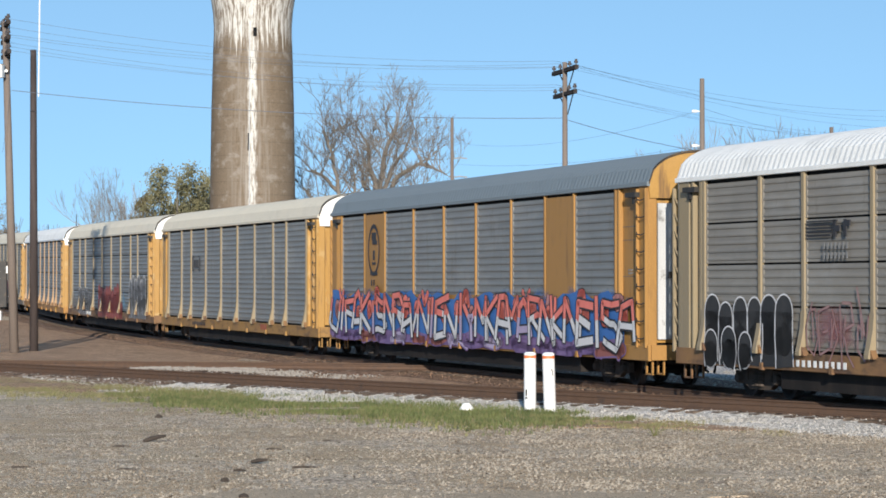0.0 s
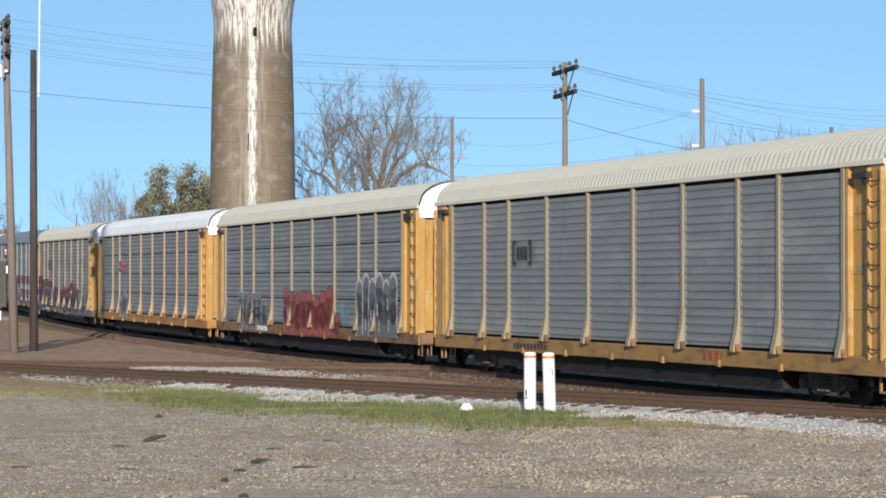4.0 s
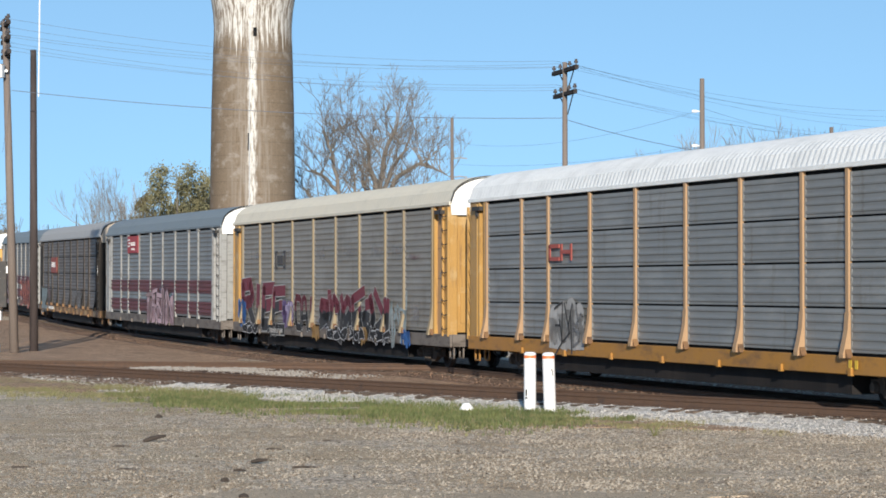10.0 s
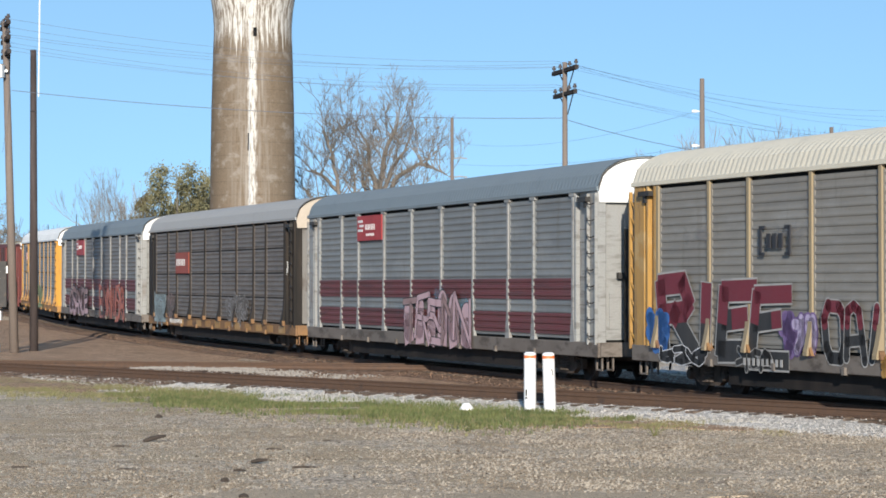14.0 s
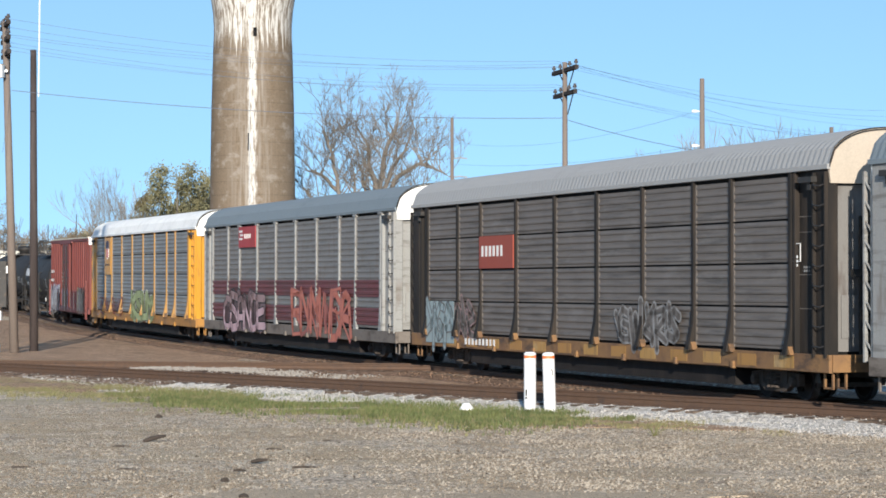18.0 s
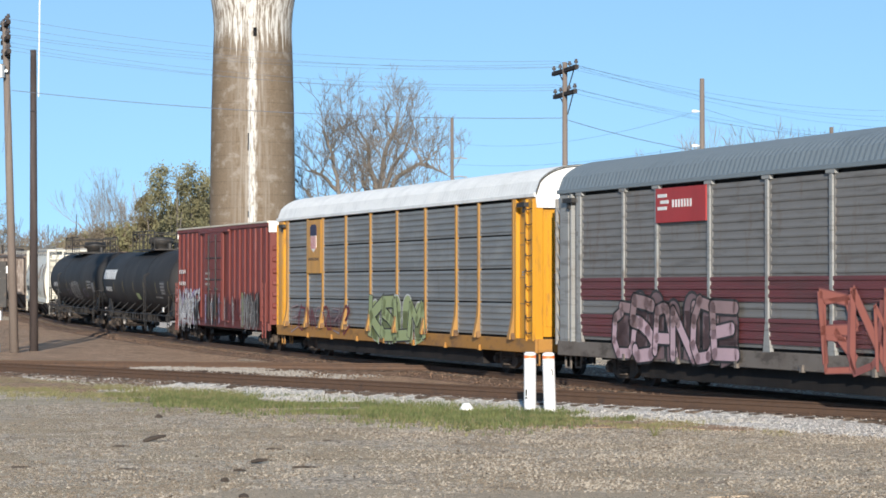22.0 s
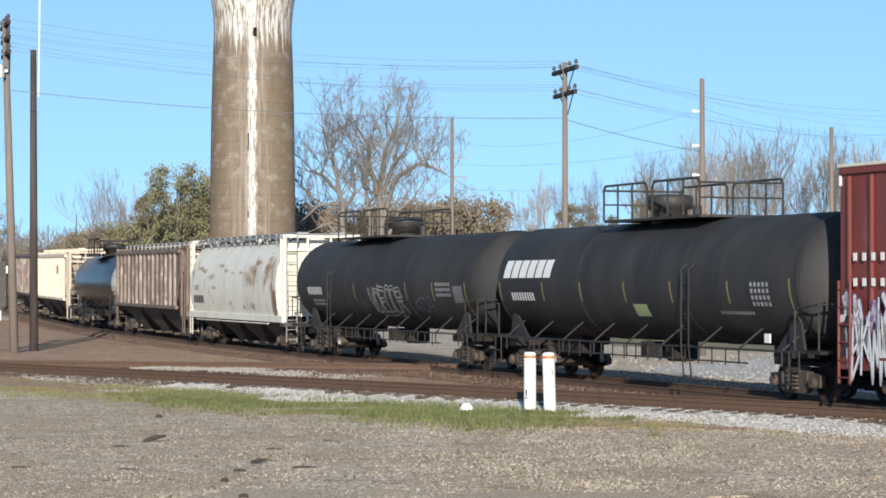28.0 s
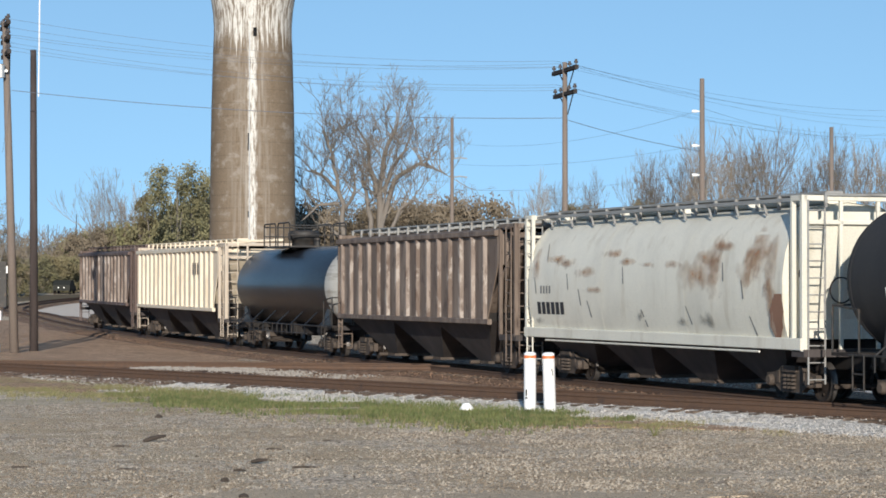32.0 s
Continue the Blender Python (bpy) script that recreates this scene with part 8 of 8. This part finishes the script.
stones("gravel", "pale gravel beyond the main track", spots, 0.02, 0.06, PALE_STONE, 26)


spots = []
while len(spots) < 4600:
    px = 230 + 450 * rnd.random() ** 0.8
    if px > 570 and rnd.random() < (px - 570) / 110:
        continue
    z = -0.125 - 0.13 * min(1.0, max(0.0, (px - 430) / 200))
    d = (2.4595 - z) * 4241 / (rnd.gauss(651 + max(0.0, px - 330) * 0.034, 1.6 + max(0.0, px - 260) * 0.013) - 508.94)
    x = (px - 784) / 4241 * d
    if noise.noise(Vector((x * 0.9, d * 0.3, 4))) > rnd.uniform(-0.5, 0.25):
        spots.append((x, d, z))
stones("ballast_stones", "grey ballast strewn between the tracks", spots, 0.018, 0.05, STREWN, 27)


def grass(name, label, n, seed, pick, lo, hi, mats):
    rnd = random.Random(seed)
    vs, fs = [], []
    made = 0
    while made < n:
        p = pick(rnd)
        if p is None:
            continue
        for _ in range(4):
            q = p + Vector((rnd.gauss(0, 0.05), rnd.gauss(0, 0.05), 0))
            h = rnd.uniform(lo, hi)
            a = rnd.uniform(0, 6.28)
            lean = Vector((math.cos(a), math.sin(a), 0)) * h * rnd.uniform(0.1, 0.6)
            w = Vector((-math.sin(a), math.cos(a), 0)) * rnd.uniform(0.008, 0.016)
            k = len(vs)
            vs += [q - w, q + w, q + lean + Vector((0, 0, h))]
            fs.append((k, k + 1, k + 2))
        made += 1
    b = Build()
    b.v, b.f = [tuple(v) for v in vs], fs
    b.m, b.s = [0] * len(fs), [False] * len(fs)
    thing(name, label, "grass", kind="stuff", shape=b, mats=mats)


def strip_pick(rnd):
    px = rnd.uniform(190, 1120)
    top = 689 + (px - 230) * 0.047
    low = 716 + (px - 230) * 0.062 if px < 820 else 757 - (px - 860) * 0.03
    t = rnd.random()
    py = (top + low) / 2 + (low - top) * max(-0.75, min(0.9, rnd.gauss(0, 0.3)))
    g = on_ground(px, py)
    keep = noise.noise(Vector((g.x * 0.35 + 3, g.y * 0.6, 0))) + (0.45 if 640 < px < 1000 or 270 < px < 460 else 0.0) + rnd.uniform(-0.3, 0.3)
    if px > 1040 or px < 230:
        keep -= 0.35
    elif px < 370:
        keep -= 0.3
    return g if keep > 0 else None


def edge_pick(rnd):
    px = rnd.uniform(-20, 430)
    g = on_ground(px, rnd.gauss(681, 9) + px * 0.045)
    return g if noise.noise(Vector((g.x * 0.5, g.y * 0.5, 9))) > rnd.uniform(-0.5, 0.4) else None


def dry_pick(rnd):
    px = rnd.uniform(930, 1420)
    g = on_ground(px, rnd.gauss(744 + (px - 1000) * 0.045, 4.5))
    return g if noise.noise(Vector((g.x * 0.8, g.y * 0.5, 19))) > rnd.uniform(-0.4, 0.5) + (px - 1000) / 1200 else None


GRASS_GREEN = mat("green_blades", (0.085, 0.115, 0.04), 0.7, vary=0.4, scale=1.5, grain=10, bump=0, second=(0.15, 0.155, 0.06), cover=0.42, sharp=0.2, spec=0.3)
GRASS_DRY = mat("dry_blades", (0.22, 0.19, 0.105), 0.8, vary=0.4, scale=1.5, grain=10, bump=0, second=(0.13, 0.15, 0.05), cover=0.4, sharp=0.2, spec=0.2)
grass("grass_strip", "short green grass along the ballast", 5600, 31, strip_pick, 0.05, 0.14, GRASS_GREEN)
grass("grass_strip", "thin dry grass among the green", 4200, 32, strip_pick, 0.03, 0.1, GRASS_DRY)
grass("grass_strip", "sparse dry grass at the edge of the yard", 6500, 33, edge_pick, 0.03, 0.09, GRASS_DRY)


grass("grass_strip", "thin dry weeds at the foot of the ballast", 1500, 34, dry_pick, 0.02, 0.07, GRASS_DRY)
patch("dirt_strip", "brown earth at the foot of the ballast", [tuple(on_ground(px, py).xy) for px, py in ((940, 740), (1040, 738), (1140, 742), (1240, 749), (1330, 757), (1330, 763), (1240, 760), (1140, 757), (1040, 757), (940, 758))], DIRT, 0.012, seed=20, jag=0.15, step=0.5)


def lump(name, label, category, px, py, w, h, mats, seed, squash=0.6):
    rnd = random.Random(seed)
    bm = bmesh.new()
    bmesh.ops.create_icosphere(bm, subdivisions=2, radius=1.0)
    for v in bm.verts:
        v.co *= 1 + 0.22 * noise.noise(v.co * 1.7 + Vector((seed, 0, 0)))
        v.co = Vector((v.co.x * w / 2, v.co.y * w / 2 * squash, max(-0.3, v.co.z) * h * 0.6 + h * 0.25))
    me = bpy.data.meshes.new(name)
    bm.to_mesh(me)
    bm.free()
    me.materials.append(mats)
    p = on_ground(px, py)
    ob = new(name, me)
    ob.matrix_basis = Matrix.Translation(p) @ Matrix.Rotation(rnd.uniform(-0.5, 0.5), 4, "Z")
    return tagged(ob, label, category)


ROTTEN = mat("rotten_wood", (0.045, 0.034, 0.027), 0.9, vary=0.4, scale=6, grain=40, bump=0.5)
lump("white_rock", "white lump of rock in the grass", "rock", 826, 730, 0.31, 0.26, WHITE_PAINT, 2, 0.8)
lump("white_rock", "small white rock beside the tracks", "rock", 58, 657, 0.14, 0.14, WHITE_PAINT, 5, 0.8)
lump("dirt_clod", "dark clod of earth on the gravel", "clod", 281, 740, 0.16, 0.1, ROTTEN, 4)
lump("dirt_clod", "dark clod of earth on the gravel", "clod", 398, 853, 0.13, 0.08, ROTTEN, 6)
lump("dirt_clod", "dark lump at the edge of the yard", "clod", 432, 882, 0.14, 0.08, ROTTEN, 7)
for px, py, ln, turn, r in ((275, 783, 0.42, 14, 0.03), (460, 821, 0.26, 8, 0.024), (540, 829, 0.4, 6, 0.016), (425, 834, 0.2, 0, 0.014), (215, 791, 0.3, 10, 0.012), (38, 828, 0.3, 4, 0.012), (225, 832, 0.3, 8, 0.012), (485, 796, 0.25, 0, 0.012), (690, 714, 0.4, 20, 0.012), (580, 781, 0.22, 12, 0.01), (400, 733, 0.3, 20, 0.012)):
    p = on_ground(px, py)
    r *= 1.5
    b = Build().rod((-ln / 2, 0, r * 0.7), (-ln * 0.1, ln * 0.04, r * 0.9), r * 0.75, 7, r).rod((-ln * 0.1, ln * 0.04, r * 0.9), (ln / 2, 0, r * 0.6), r, 7, r * 0.5)
    thing("wood_scrap", "weathered broken stick on the gravel", "stick", group="sticks", m=pose(p.x, p.y, p.z + ln * 0.1 * (r > 0.03), 0, -turn if r > 0.03 else 0, turn), shape=b, mats=ROTTEN)
p = on_ground(556, 662)
thing("old_timber", "dark discarded timber between the tracks", "timber", m=pose(p.x, p.y, p.z + 0.02, 0, 0, -6), shape=Build().box(-0.45, 0.35, -0.1, 0.1, 0, 0.14, 0.02).box(0.4, 0.7, -0.08, 0.1, 0, 0.1, 0.02), mats=TIE)
p = on_ground(1157, 772)
rnd = random.Random(5)
b = Build()
for i in range(30):
    a = rnd.uniform(0, 6.28)
    b.rod((0, 0, 0), (math.cos(a) * rnd.uniform(0.05, 0.25), math.sin(a) * 0.15, rnd.uniform(0.08, 0.3)), 0.006, 3, 0.003)
thing("dead_weed", "dry brown weed standing in the gravel", "plant", m=pose(p.x, p.y, p.z), shape=b, mats=GRASS_DRY)


# ---- level-crossing gate at the edge of the view ----
def crossing_gate():
    x, y = -18.52, 99.5
    z0 = ground_z(x, y)
    t = thing("crossing_gate", "level-crossing signal with its white arm upright", "signal", m=pose(x, y, z0))
    part("mast", Build().rod((-0.12, 0.1, -0.2), (-0.12, 0.1, 4.2), 0.07, 10), GALV, t)
    part("arm", Build().box(-0.02, 0.09, -0.03, 0.03, 1.6, 5.6, 0.01), WHITE_PAINT, t)
    part("gate_drive", Build().box(-0.1, 0.2, -0.16, 0.16, 1.35, 1.75, 0.03), WHITE_PAINT, t)
    part("counterweight", Build().box(0.1, 0.42, -0.08, 0.08, 1.9, 3.8, 0.02), STEEL_DARK, t)
    for z in (4.9, 5.35):
        part("signal_head", Build().spun([(0.0, 0.06), (0.28, 0.06), (0.28, 0.0), (0.12, -0.1), (0.0, -0.12)], 20, "y", (-0.15, -0.12, z)), BLACK, t)
    part("lamp", Build().box(0.4, 0.46, -0.1, -0.04, 3.3, 3.6), WHITE_PAINT, t)
    part("base", Build().box(-0.25, 0.1, -0.2, 0.25, -0.1, 0.35, 0.03), GALV, t)


crossing_gate()
p = place(3, 126, 98.8)
thing("pole_transformer", "grey transformer can hung on the pole", "transformer", shape=Build().spun([(0.0, p.z - 0.3), (0.17, p.z - 0.28), (0.17, p.z + 0.25), (0.0, p.z + 0.3)], 14, "z", (p.x - 0.02, p.y - 0.2, 0)).box(p.x, p.x + 0.25, p.y - 0.2, p.y - 0.1, p.z - 0.05, p.z + 0.05), mats=GALV)


# ---- a car waiting far down the road, lamps lit ----
def far_car():
    p = place(114, 520, 252)
    t = thing("parked_car", "dark car far off with its headlamps lit", "car", m=pose(p.x, p.y, ground_z(0, 252)))
    CAR_PAINT = paint("dusty_green_paint", (0.016, 0.017, 0.013), rough=0.8, streak=1)
    part("body", Build().prism([(-2.1, 0.35), (2.1, 0.35), (2.1, 0.85), (1.2, 0.95), (0.6, 1.45), (-1.2, 1.45), (-2.0, 0.95)], -0.9, 0.9, "x"), CAR_PAINT, t)
    lit = bpy.data.materials.new("headlamp_glow")
    lit.use_nodes = True
    e = lit.node_tree.nodes["Principled BSDF"]
    e.inputs["Emission Color"].default_value, e.inputs["Emission Strength"].default_value = (1, 0.97, 0.9, 1), 1.2
    for x in (-0.3, 0.3):
        part("headlamp", Build().spun([(0.0, -2.14), (0.05, -2.13), (0.055, -2.08)], 12, "y", (x, 0, 0.68)), lit, t)
    for x in (-0.8, 0.8):
        for y in (-1.35, 1.3):
            part("wheel", Build().spun([(0.0, -0.1), (0.32, -0.1), (0.32, 0.1), (0.0, 0.1)], 14, "x", (x, y, 0.32)), UNDER, t)


far_car()


# ---- what moves ----
def gone(t):
    """How far the train has gone along the line at t seconds, from where it is at 16 s."""
    return SPEED * (t - 16) + GAIN * (t - 16) ** 2 / 2


def motions():
    for car, s, half in CARS:
        rows = []
        for i in range(65):
            t = i * 0.5
            a, b = on_line(s + gone(t) + half), on_line(s + gone(t) - half)
            p, d = (a + b) / 2, (a - b).normalized()
            rows.append((t, pose(p.x, p.y, p.z, 0, -math.degrees(math.asin(d.z)), math.degrees(math.atan2(d.y, d.x)))))
        walk(car, rows)
    for ob, x in SPINS:
        rows = [(i / 15, pose(x, 0, WHEEL_R, 0, math.degrees(gone(i / 15) / WHEEL_R), 0)) for i in range(481)]
        walk(ob, rows)


motions()
